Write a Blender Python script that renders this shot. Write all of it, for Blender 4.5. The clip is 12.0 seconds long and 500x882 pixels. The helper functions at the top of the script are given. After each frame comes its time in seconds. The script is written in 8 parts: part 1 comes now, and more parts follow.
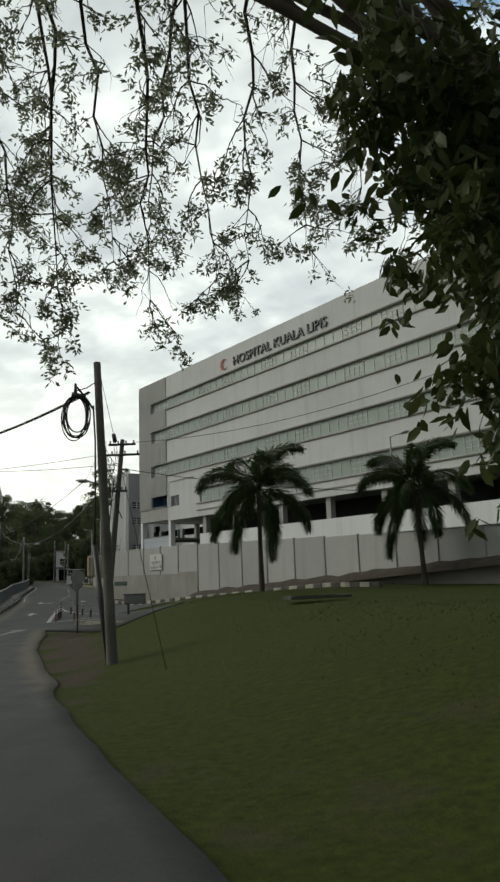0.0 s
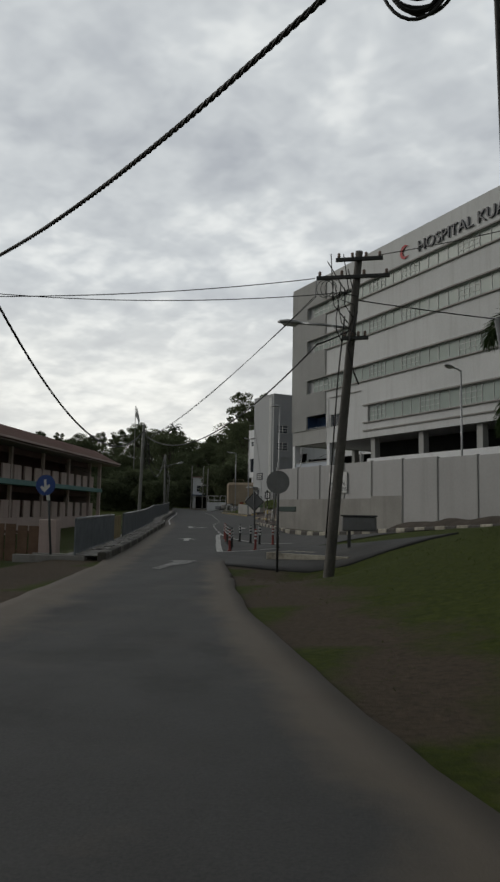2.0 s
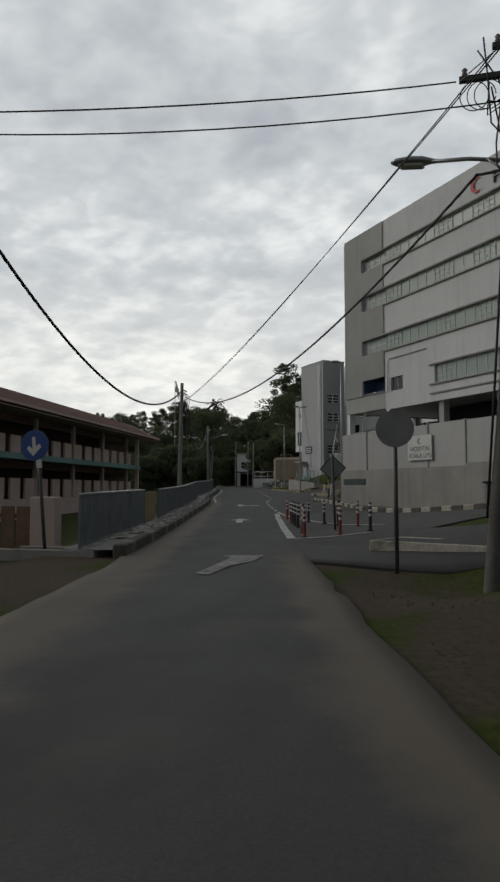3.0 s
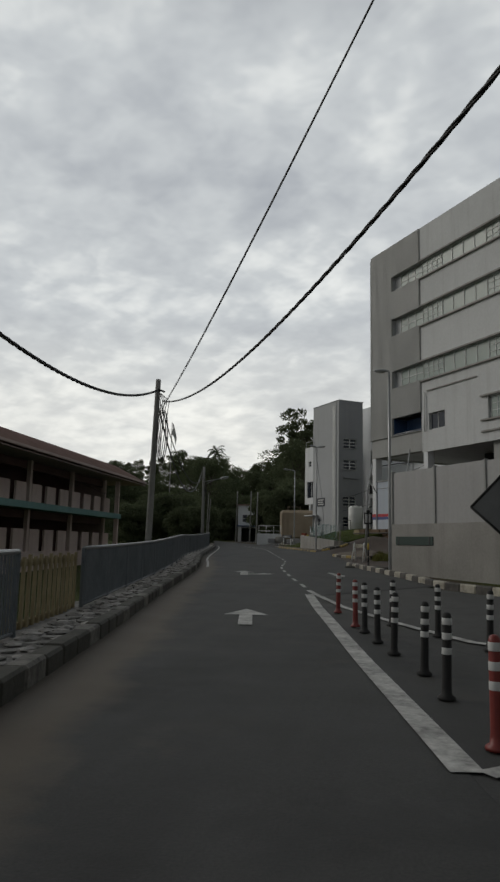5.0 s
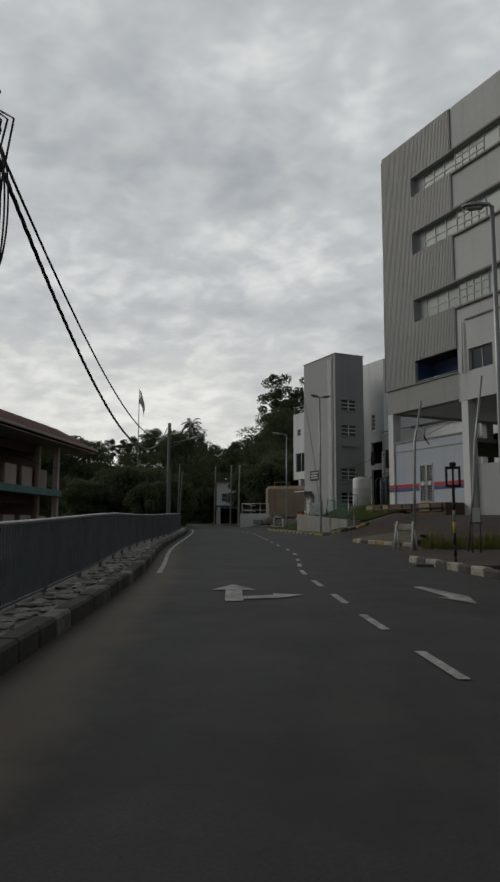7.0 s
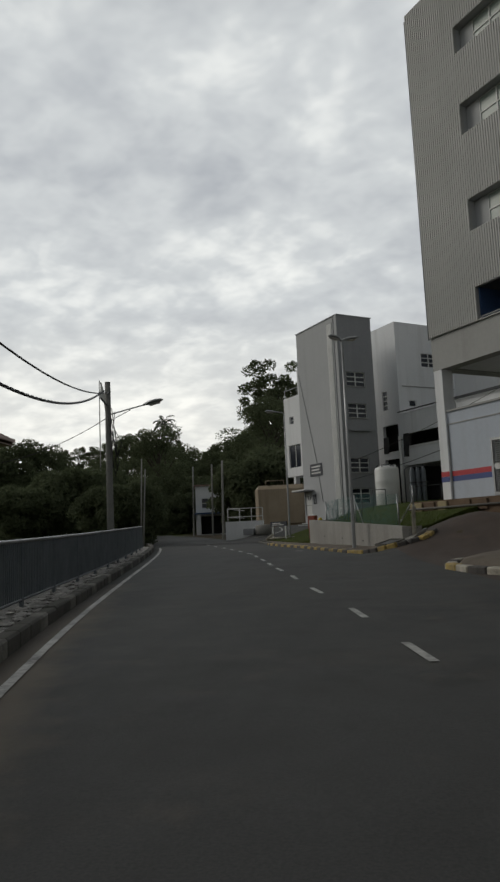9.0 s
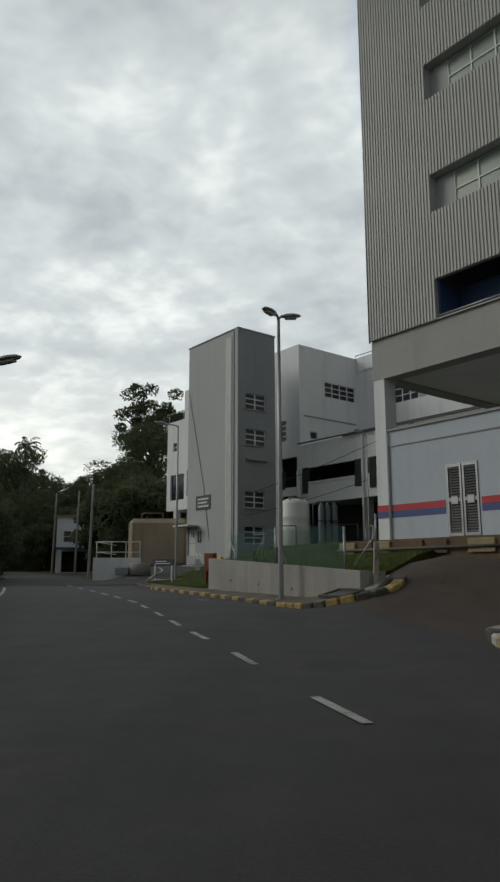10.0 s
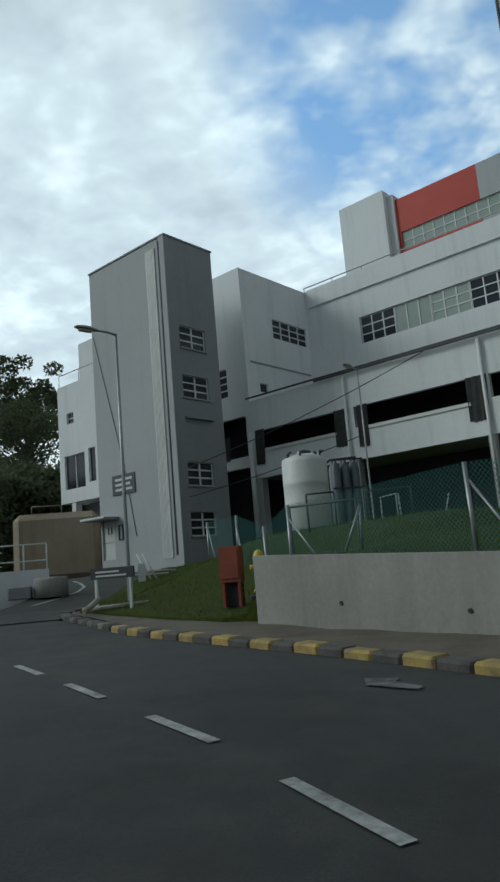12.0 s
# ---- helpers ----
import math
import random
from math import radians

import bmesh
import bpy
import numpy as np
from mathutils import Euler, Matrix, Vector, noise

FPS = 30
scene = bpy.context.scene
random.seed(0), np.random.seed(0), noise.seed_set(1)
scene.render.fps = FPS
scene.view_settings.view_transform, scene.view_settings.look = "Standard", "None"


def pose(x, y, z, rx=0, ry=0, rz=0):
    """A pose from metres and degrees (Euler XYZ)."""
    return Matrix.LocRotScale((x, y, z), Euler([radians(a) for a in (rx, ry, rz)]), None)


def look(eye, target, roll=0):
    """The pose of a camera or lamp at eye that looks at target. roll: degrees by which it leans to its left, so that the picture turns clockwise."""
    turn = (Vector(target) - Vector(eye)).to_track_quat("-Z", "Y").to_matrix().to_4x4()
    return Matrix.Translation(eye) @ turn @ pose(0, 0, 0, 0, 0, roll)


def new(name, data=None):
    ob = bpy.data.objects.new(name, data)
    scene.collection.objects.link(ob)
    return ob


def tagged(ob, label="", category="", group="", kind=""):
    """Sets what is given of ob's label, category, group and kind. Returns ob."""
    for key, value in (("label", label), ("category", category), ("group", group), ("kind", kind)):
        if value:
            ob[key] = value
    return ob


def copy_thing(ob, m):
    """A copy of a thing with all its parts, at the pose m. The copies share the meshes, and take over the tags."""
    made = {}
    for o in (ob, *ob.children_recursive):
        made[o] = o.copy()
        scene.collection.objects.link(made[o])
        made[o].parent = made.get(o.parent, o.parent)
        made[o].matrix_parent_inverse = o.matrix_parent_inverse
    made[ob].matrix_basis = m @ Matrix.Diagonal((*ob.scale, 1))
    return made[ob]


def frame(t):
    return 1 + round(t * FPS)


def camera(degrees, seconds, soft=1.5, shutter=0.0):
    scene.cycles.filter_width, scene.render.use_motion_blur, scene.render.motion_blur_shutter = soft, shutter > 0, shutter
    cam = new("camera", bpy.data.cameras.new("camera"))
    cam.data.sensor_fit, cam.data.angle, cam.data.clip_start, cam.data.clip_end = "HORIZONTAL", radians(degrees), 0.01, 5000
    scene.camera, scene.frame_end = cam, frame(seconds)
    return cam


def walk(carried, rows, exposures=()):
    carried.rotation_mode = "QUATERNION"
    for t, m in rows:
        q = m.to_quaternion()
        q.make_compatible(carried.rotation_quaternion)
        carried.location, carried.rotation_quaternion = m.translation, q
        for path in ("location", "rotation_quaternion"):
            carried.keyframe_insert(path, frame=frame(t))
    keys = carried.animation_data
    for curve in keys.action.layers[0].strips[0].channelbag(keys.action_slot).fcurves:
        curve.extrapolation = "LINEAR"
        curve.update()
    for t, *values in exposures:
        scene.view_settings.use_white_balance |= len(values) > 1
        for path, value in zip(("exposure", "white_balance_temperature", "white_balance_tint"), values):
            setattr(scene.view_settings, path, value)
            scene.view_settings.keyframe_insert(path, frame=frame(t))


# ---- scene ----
cam = camera(39.3, 12.0, soft=2.5)
PATH = [
    (0, (0.127, 0.82, 1.97), (0.101, 2.786, 2.335), -2.1),
    (0.5, (-1.226, 3.68, 1.718), (-1.222, 5.653, 2.049), -2.0),
    (1, (-2.549, 6.83, 1.626), (-2.619, 8.8, 1.963), -3.7),
    (1.5, (-3.86, 9.999, 1.421), (-4.157, 11.96, 1.679), -0.2),
    (2, (-5.008, 12.994, 1.228), (-5.392, 14.947, 1.426), 1.0),
    (2.5, (-6.208, 16.357, 1.049), (-6.716, 18.287, 1.182), -0.2),
    (4.5, (-9.571, 27.921, 1.004), (-10.022, 29.856, 1.233), 0.6),
    (5, (-10.471, 30.873, 1.133), (-10.972, 32.787, 1.424), 1.3),
    (5.5, (-11.406, 34.0, 1.148), (-11.933, 35.905, 1.454), 2.0),
    (6, (-12.319, 37.25, 1.153), (-12.824, 39.167, 1.415), 1.9),
    (6.5, (-13.173, 40.392, 1.151), (-13.619, 42.324, 1.414), 1.4),
    (7, (-14.046, 43.702, 1.149), (-14.485, 45.638, 1.391), 0.2),
    (9, (-17.576, 57.505, 1.537), (-17.956, 59.452, 1.794), -2.5),
    (9.5, (-18.706, 61.158, 1.602), (-19.013, 63.117, 1.867), -0.3),
    (10, (-19.663, 64.673, 1.491), (-19.673, 66.639, 1.858), -0.1),
    (10.5, (-20.569, 68.187, 1.597), (-20.378, 70.142, 1.972), -1.7),
    (11, (-21.42, 71.608, 1.688), (-21.03, 73.533, 2.067), -3.6),
    (11.5, (-22.375, 75.154, 1.774), (-22.008, 77.081, 2.167), -3.4),
    (12, (-23.203, 78.419, 1.828), (-22.84, 80.355, 2.173), -4.9),
]
walk(cam, [(t, look(eye, target, roll)) for t, eye, target, roll in PATH],
     exposures=[(0, 0.45, 6900, 2), (0.6, 0.36, 6600, 0), (1.1, 0.2, 6400, -3), (1.5, 0.0, 6600, 6), (2.2, -0.02, 6700, 9), (4.5, 0.0, 6700, 9), (5.5, -0.2, 6750, 9), (7.0, -0.24, 6750, 9), (9.0, 0.04, 6800, 9), (9.5, 0.02, 6800, 9), (10.0, 0.15, 6700, 5), (10.5, 0.18, 6200, -2), (11, 0.22, 6000, -4), (12, 0.30, 5900, -3)])

# ---- daylight: an overcast sky with a veiled sun ----
SUN_TO = Vector((-0.86, 0.10, 0.46)).normalized()
SUN_ELEV = math.asin(SUN_TO.z)
SUN_ROT = math.atan2(SUN_TO.x, SUN_TO.y)


def make_world():
    w = bpy.data.worlds.new("overcast_sky")
    scene.world = w
    w.use_nodes = True
    nt = w.node_tree
    nt.nodes.clear()
    N, L = nt.nodes.new, nt.links.new
    out, bg = N("ShaderNodeOutputWorld"), N("ShaderNodeBackground")
    sky = N("ShaderNodeTexSky")
    sky.sky_type, sky.sun_disc = "NISHITA", False
    sky.sun_elevation, sky.sun_rotation = SUN_ELEV, SUN_ROT
    sky.air_density, sky.dust_density = 1.0, 1.5
    dim = N("ShaderNodeVectorMath")
    dim.operation = "SCALE"
    dim.inputs["Scale"].default_value = 0.11
    L(sky.outputs[0], dim.inputs[0])
    tc, sep = N("ShaderNodeTexCoord"), N("ShaderNodeSeparateXYZ")
    L(tc.outputs["Generated"], sep.inputs[0])

    def maths(op, a, b=None, clamp=False):
        n = N("ShaderNodeMath")
        n.operation, n.use_clamp = op, clamp
        for k, v in enumerate((a, b)):
            if v is None:
                continue
            if isinstance(v, (int, float)):
                n.inputs[k].default_value = v
            else:
                L(v, n.inputs[k])
        return n.outputs[0]

    up = maths("MAXIMUM", sep.outputs[2], 0.0)
    low = maths("ADD", up, 0.27)
    comb = N("ShaderNodeCombineXYZ")
    L(maths("DIVIDE", sep.outputs[0], low), comb.inputs[0])
    L(maths("DIVIDE", sep.outputs[1], low), comb.inputs[1])

    def fbm(scale, detail, rough, off, dist=0.0):
        mp = N("ShaderNodeMapping")
        mp.inputs["Location"].default_value = off
        mp.inputs["Scale"].default_value = (scale, scale * 1.12, 1)
        mp.inputs["Rotation"].default_value = (0, 0, 0.5)
        L(comb.outputs[0], mp.inputs[0])
        n = N("ShaderNodeTexNoise")
        n.inputs["Scale"].default_value = 1.0
        n.inputs["Detail"].default_value, n.inputs["Roughness"].default_value = detail, rough
        n.inputs["Distortion"].default_value = dist
        L(mp.outputs[0], n.inputs["Vector"])
        return n.outputs[0]

    def steep(f, lo, hi):
        r = N("ShaderNodeMapRange")
        r.interpolation_type = "SMOOTHSTEP"
        r.inputs["From Min"].default_value, r.inputs["From Max"].default_value = lo, hi
        L(f, r.inputs[0])
        return r.outputs[0]

    # broad banks, rounded puffs and small curds of cloud
    big = fbm(0.85, 5, 0.52, (3.1, 1.7, 0))
    fine = fbm(2.5, 5, 0.5, (1.3, 5.2, 2.0), 0.2)
    puffs = steep(fbm(7.5, 3, 0.5, (4.3, 2.2, 1.0), 0.35), 0.30, 0.70)
    curds = steep(fbm(17.0, 2, 0.5, (2.3, 7.7, 3.0), 0.2), 0.25, 0.75)
    mixed = maths("ADD", maths("ADD", maths("MULTIPLY", big, 0.50), maths("MULTIPLY", fine, 0.33)),
                  maths("ADD", maths("MULTIPLY", puffs, 0.11), maths("MULTIPLY", curds, 0.06)))
    ramp = N("ShaderNodeValToRGB")
    e = ramp.color_ramp.elements
    e[0].position, e[0].color = 0.31, (0.29, 0.315, 0.355, 1)
    e[1].position, e[1].color = 0.64, (0.64, 0.665, 0.675, 1)
    m = ramp.color_ramp.elements.new(0.50)
    m.color = (0.43, 0.46, 0.49, 1)
    L(mixed, ramp.inputs[0])
    # light gathers low over the hills, where the veil is thin
    glow = N("ShaderNodeMix")
    glow.data_type = "RGBA"
    glow.inputs[7].default_value = (0.77, 0.755, 0.69, 1)
    L(ramp.outputs[0], glow.inputs[6])
    near = maths("SUBTRACT", 1.0, maths("MULTIPLY", up, 3.2), True)
    L(maths("MULTIPLY", maths("MULTIPLY", near, 0.75), maths("ADD", maths("MULTIPLY", fine, 0.9), 0.25), True), glow.inputs[0])
    # blue shows through thinner cloud high on the hospital's side
    dot = N("ShaderNodeVectorMath")
    dot.operation = "DOT_PRODUCT"
    dot.inputs[1].default_value = Vector((0.37, 0.71, 0.60)).normalized()
    L(tc.outputs["Generated"], dot.inputs[0])
    side = maths("MULTIPLY", maths("SUBTRACT", dot.outputs["Value"], 0.962), 36.0, True)
    thin = maths("MULTIPLY", maths("SUBTRACT", 0.60, mixed), 6.0, True)
    gap = maths("MULTIPLY", side, thin, True)
    veil = N("ShaderNodeMix")
    veil.data_type = "RGBA"
    L(maths("MULTIPLY", gap, 0.95), veil.inputs[0])
    L(glow.outputs[2], veil.inputs[6])
    tint = N("ShaderNodeMix")
    tint.data_type = "RGBA"
    tint.inputs[0].default_value = 0.5
    L(dim.outputs[0], tint.inputs[6])
    tint.inputs[7].default_value = (0.16, 0.30, 0.54, 1)
    L(tint.outputs[2], veil.inputs[7])
    # brightest round the hidden sun, low ahead; unseen sky overhead and behind dimmed for darker ground
    toward = N("ShaderNodeVectorMath")
    toward.operation = "DOT_PRODUCT"
    toward.inputs[1].default_value = Vector((-0.22, 0.93, 0.30)).normalized()
    L(tc.outputs["Generated"], toward.inputs[0])
    fall = N("ShaderNodeMapRange")
    fall.interpolation_type = "SMOOTHSTEP"
    fall.inputs["From Min"].default_value, fall.inputs["From Max"].default_value = 0.05, 0.92
    fall.inputs["To Min"].default_value, fall.inputs["To Max"].default_value = 0.50, 1.40
    L(toward.outputs["Value"], fall.inputs[0])
    high = N("ShaderNodeMapRange")
    high.interpolation_type = "SMOOTHSTEP"
    high.inputs["From Min"].default_value, high.inputs["From Max"].default_value = 0.58, 0.95
    high.inputs["To Min"].default_value, high.inputs["To Max"].default_value = 1.0, 0.35
    L(sep.outputs[2], high.inputs[0])
    L(veil.outputs[2], bg.inputs[0])
    L(maths("MULTIPLY", fall.outputs[0], high.outputs[0]), bg.inputs[1])
    L(bg.outputs[0], out.inputs[0])


make_world()
sun_data = bpy.data.lights.new("sun", "SUN")
sun_data.energy, sun_data.angle, sun_data.color = 0.75, radians(25), (1.0, 0.96, 0.9)
sun = new("sun", sun_data)
sun.matrix_world = look(SUN_TO * 100, (0, 0, 0))


# ---- materials ----
def node_material(name):
    m = bpy.data.materials.new(name)
    m.use_nodes = True
    nt = m.node_tree
    return m, nt.nodes.new, nt.links.new, nt.nodes["Principled BSDF"]


def surface(name, c1, c2, rough=0.8, big=0.4, fine=12.0, bump=0.15, metal=0.0, streak=0.0, stain=(0.1, 0.09, 0.08), spec=0.5, vary=0.0, amount=0.5, dist=0.02):
    """Two colours mixed over two scales of noise, optional run-down streaks, fine relief, and a small change from piece to piece."""
    m, N, L, p = node_material(name)
    tc = N("ShaderNodeTexCoord")
    geo = N("ShaderNodeNewGeometry")
    where = geo.outputs["Position"]

    def noise_at(scale, detail=6, stretch=(1, 1, 1)):
        mp = N("ShaderNodeMapping")
        mp.inputs["Scale"].default_value = stretch
        L(where, mp.inputs[0])
        n = N("ShaderNodeTexNoise")
        n.inputs["Scale"].default_value, n.inputs["Detail"].default_value = scale, detail
        n.inputs["Roughness"].default_value = 0.6
        L(mp.outputs[0], n.inputs["Vector"])
        return n.outputs[0]

    a, b = noise_at(big), noise_at(fine, 8)
    both = N("ShaderNodeMath")
    both.operation = "MULTIPLY_ADD"
    L(b, both.inputs[0])
    both.inputs[1].default_value = amount
    L(a, both.inputs[2])
    ramp = N("ShaderNodeMapRange")
    ramp.inputs["From Min"].default_value, ramp.inputs["From Max"].default_value = 0.35 + 0.5 * amount - 0.12, 0.65 + 0.5 * amount + 0.05
    L(both.outputs[0], ramp.inputs[0])
    mix = N("ShaderNodeMix")
    mix.data_type = "RGBA"
    mix.inputs[6].default_value, mix.inputs[7].default_value = (*c1, 1), (*c2, 1)
    L(ramp.outputs[0], mix.inputs[0])
    col = mix.outputs[2]
    if streak:
        s = noise_at(1.0, 5, (1.6, 1.6, 0.10))
        sr = N("ShaderNodeMapRange")
        sr.inputs["From Min"].default_value, sr.inputs["From Max"].default_value = 0.52, 0.75
        sr.inputs["To Max"].default_value = streak
        L(s, sr.inputs[0])
        sm = N("ShaderNodeMix")
        sm.data_type = "RGBA"
        sm.inputs[7].default_value = (*stain, 1)
        L(col, sm.inputs[6])
        L(sr.outputs[0], sm.inputs[0])
        col = sm.outputs[2]
    if vary:
        info = N("ShaderNodeObjectInfo")
        vr = N("ShaderNodeMapRange")
        vr.inputs["To Min"].default_value, vr.inputs["To Max"].default_value = 1 - vary, 1 + vary
        L(info.outputs["Random"], vr.inputs[0])
        hs = N("ShaderNodeHueSaturation")
        L(vr.outputs[0], hs.inputs["Value"])
        L(col, hs.inputs["Color"])
        col = hs.outputs[0]
    L(col, p.inputs["Base Color"])
    rr = N("ShaderNodeMapRange")
    rr.inputs["To Min"].default_value, rr.inputs["To Max"].default_value = max(0.02, rough - 0.12), min(1, rough + 0.1)
    L(b, rr.inputs[0])
    L(rr.outputs[0], p.inputs["Roughness"])
    p.inputs["Metallic"].default_value = metal
    p.inputs["Specular IOR Level"].default_value = spec
    if bump:
        bp = N("ShaderNodeBump")
        bp.inputs["Strength"].default_value, bp.inputs["Distance"].default_value = bump, dist
        L(b, bp.inputs["Height"])
        L(bp.outputs[0], p.inputs["Normal"])
    return m


def leaf_material(name, c1, c2, rough=0.5, through_light=0.25):
    """Foliage: each leaf its own shade, a little light passing through."""
    m, N, L, p = node_material(name)
    geo = N("ShaderNodeNewGeometry")
    mix = N("ShaderNodeMix")
    mix.data_type = "RGBA"
    mix.inputs[6].default_value, mix.inputs[7].default_value = (*c1, 1), (*c2, 1)
    L(geo.outputs["Random Per Island"], mix.inputs[0])
    n = N("ShaderNodeTexNoise")
    n.inputs["Scale"].default_value = 0.35
    L(geo.outputs["Position"], n.inputs["Vector"])
    hs = N("ShaderNodeHueSaturation")
    vr = N("ShaderNodeMapRange")
    vr.inputs["To Min"].default_value, vr.inputs["To Max"].default_value = 0.5, 1.5
    L(n.outputs[0], vr.inputs[0])
    L(vr.outputs[0], hs.inputs["Value"])
    L(mix.outputs[2], hs.inputs["Color"])
    L(hs.outputs[0], p.inputs["Base Color"])
    p.inputs["Roughness"].default_value = rough
    p.inputs["Specular IOR Level"].default_value = 0.25
    tr = N("ShaderNodeBsdfTranslucent")
    L(hs.outputs[0], tr.inputs[0])
    ms = N("ShaderNodeMixShader")
    ms.inputs[0].default_value = through_light
    out = m.node_tree.nodes["Material Output"]
    L(p.outputs[0], ms.inputs[1])
    L(tr.outputs[0], ms.inputs[2])
    L(ms.outputs[0], out.inputs[0])
    return m


def glass_material(name, tint, rough=0.06, spec=0.9, coat=0.3):
    m, N, L, p = node_material(name)
    n = N("ShaderNodeTexNoise")
    n.inputs["Scale"].default_value = 0.7
    geo = N("ShaderNodeNewGeometry")
    L(geo.outputs["Position"], n.inputs["Vector"])
    mix = N("ShaderNodeMix")
    mix.data_type = "RGBA"
    mix.inputs[6].default_value, mix.inputs[7].default_value = (*tint, 1), (*[v * 0.7 for v in tint], 1)
    L(n.outputs[0], mix.inputs[0])
    L(mix.outputs[2], p.inputs["Base Color"])
    p.inputs["Roughness"].default_value = rough
    p.inputs["Specular IOR Level"].default_value = spec
    p.inputs["Coat Weight"].default_value = coat
    return m


def road_material(name, dark, pale, dust, silt=(0.115, 0.096, 0.074)):
    """Asphalt: fine stone, broad worn tracks, darker repair patches and dusty blotches."""
    m, N, L, p = node_material(name)
    geo = N("ShaderNodeNewGeometry")

    def noise_at(scale, detail=6, stretch=(1, 1, 1), turn=0.0):
        mp = N("ShaderNodeMapping")
        mp.inputs["Scale"].default_value = stretch
        mp.inputs["Rotation"].default_value = (0, 0, turn)
        L(geo.outputs["Position"], mp.inputs[0])
        n = N("ShaderNodeTexNoise")
        n.inputs["Scale"].default_value, n.inputs["Detail"].default_value = scale, detail
        n.inputs["Roughness"].default_value = 0.62
        L(mp.outputs[0], n.inputs["Vector"])
        return n.outputs[0]

    def ranged(f, lo, hi, top=1.0):
        r = N("ShaderNodeMapRange")
        r.inputs["From Min"].default_value, r.inputs["From Max"].default_value = lo, hi
        r.inputs["To Max"].default_value = top
        L(f, r.inputs[0])
        return r.outputs[0]

    def mixed(f, a, b):
        x = N("ShaderNodeMix")
        x.data_type = "RGBA"
        for slot, v in ((6, a), (7, b)):
            if isinstance(v, tuple):
                x.inputs[slot].default_value = (*v, 1)
            else:
                L(v, x.inputs[slot])
        L(f, x.inputs[0])
        return x.outputs[2]

    grit = noise_at(55, 6)
    base = mixed(ranged(grit, 0.3, 0.7), dark, pale)
    tracks = noise_at(0.9, 5, (1.0, 0.07, 1.0), 0.27)
    base = mixed(ranged(tracks, 0.45, 0.7, 0.5), base, tuple(v * 0.62 for v in dark))
    base = mixed(ranged(noise_at(0.33, 5), 0.56, 0.6, 0.45), base, tuple(v * 0.7 for v in dark))
    base = mixed(ranged(noise_at(0.6, 9), 0.55, 0.75, 0.5), base, dust)
    att = N("ShaderNodeAttribute")
    att.attribute_name = "dirt"
    add = N("ShaderNodeMath")
    add.operation = "MULTIPLY_ADD"
    L(att.outputs["Fac"], add.inputs[0])
    add.inputs[1].default_value = 0.75
    L(noise_at(1.1, 8), add.inputs[2])
    base = mixed(ranged(add.outputs[0], 0.62, 1.0, 0.9), base, silt)
    L(base, p.inputs["Base Color"])
    rr = N("ShaderNodeMapRange")
    rr.inputs["To Min"].default_value, rr.inputs["To Max"].default_value = 0.68, 0.98
    L(noise_at(1.3, 6), rr.inputs[0])
    L(rr.outputs[0], p.inputs["Roughness"])
    bp = N("ShaderNodeBump")
    bp.inputs["Strength"].default_value, bp.inputs["Distance"].default_value = 0.35, 0.01
    L(grit, bp.inputs["Height"])
    L(bp.outputs[0], p.inputs["Normal"])
    return m


def ground_material():
    """Grass with bare earth and litter; earth wins along the road's shoulder by its own noise."""
    m, N, L, p = node_material("grass_ground")
    geo = N("ShaderNodeNewGeometry")

    def noise_at(scale, detail=6):
        n = N("ShaderNodeTexNoise")
        n.inputs["Scale"].default_value, n.inputs["Detail"].default_value = scale, detail
        n.inputs["Roughness"].default_value = 0.65
        L(geo.outputs["Position"], n.inputs["Vector"])
        return n.outputs[0]

    def mixed(f, a, b):
        x = N("ShaderNodeMix")
        x.data_type = "RGBA"
        for slot, v in ((6, a), (7, b)):
            if isinstance(v, tuple):
                x.inputs[slot].default_value = (*v, 1)
            else:
                L(v, x.inputs[slot])
        L(f, x.inputs[0])
        return x.outputs[2]

    def ranged(f, lo, hi):
        r = N("ShaderNodeMapRange")
        r.inputs["From Min"].default_value, r.inputs["From Max"].default_value = lo, hi
        L(f, r.inputs[0])
        return r.outputs[0]

    grass = mixed(ranged(noise_at(9, 8), 0.35, 0.7), (0.028, 0.041, 0.004), (0.066, 0.084, 0.009))
    earth = mixed(ranged(noise_at(14, 8), 0.3, 0.7), (0.048, 0.037, 0.026), (0.10, 0.078, 0.054))
    att = N("ShaderNodeAttribute")
    att.attribute_name = "bare"
    add = N("ShaderNodeMath")
    add.operation = "ADD"
    L(noise_at(0.9, 7), add.inputs[0])
    L(att.outputs["Fac"], add.inputs[1])
    L(mixed(ranged(add.outputs[0], 0.80, 1.06), grass, earth), p.inputs["Base Color"])
    p.inputs["Roughness"].default_value = 0.95
    p.inputs["Specular IOR Level"].default_value = 0.2
    bp = N("ShaderNodeBump")
    bp.inputs["Strength"].default_value, bp.inputs["Distance"].default_value = 0.6, 0.06
    L(noise_at(25, 8), bp.inputs["Height"])
    L(bp.outputs[0], p.inputs["Normal"])
    return m


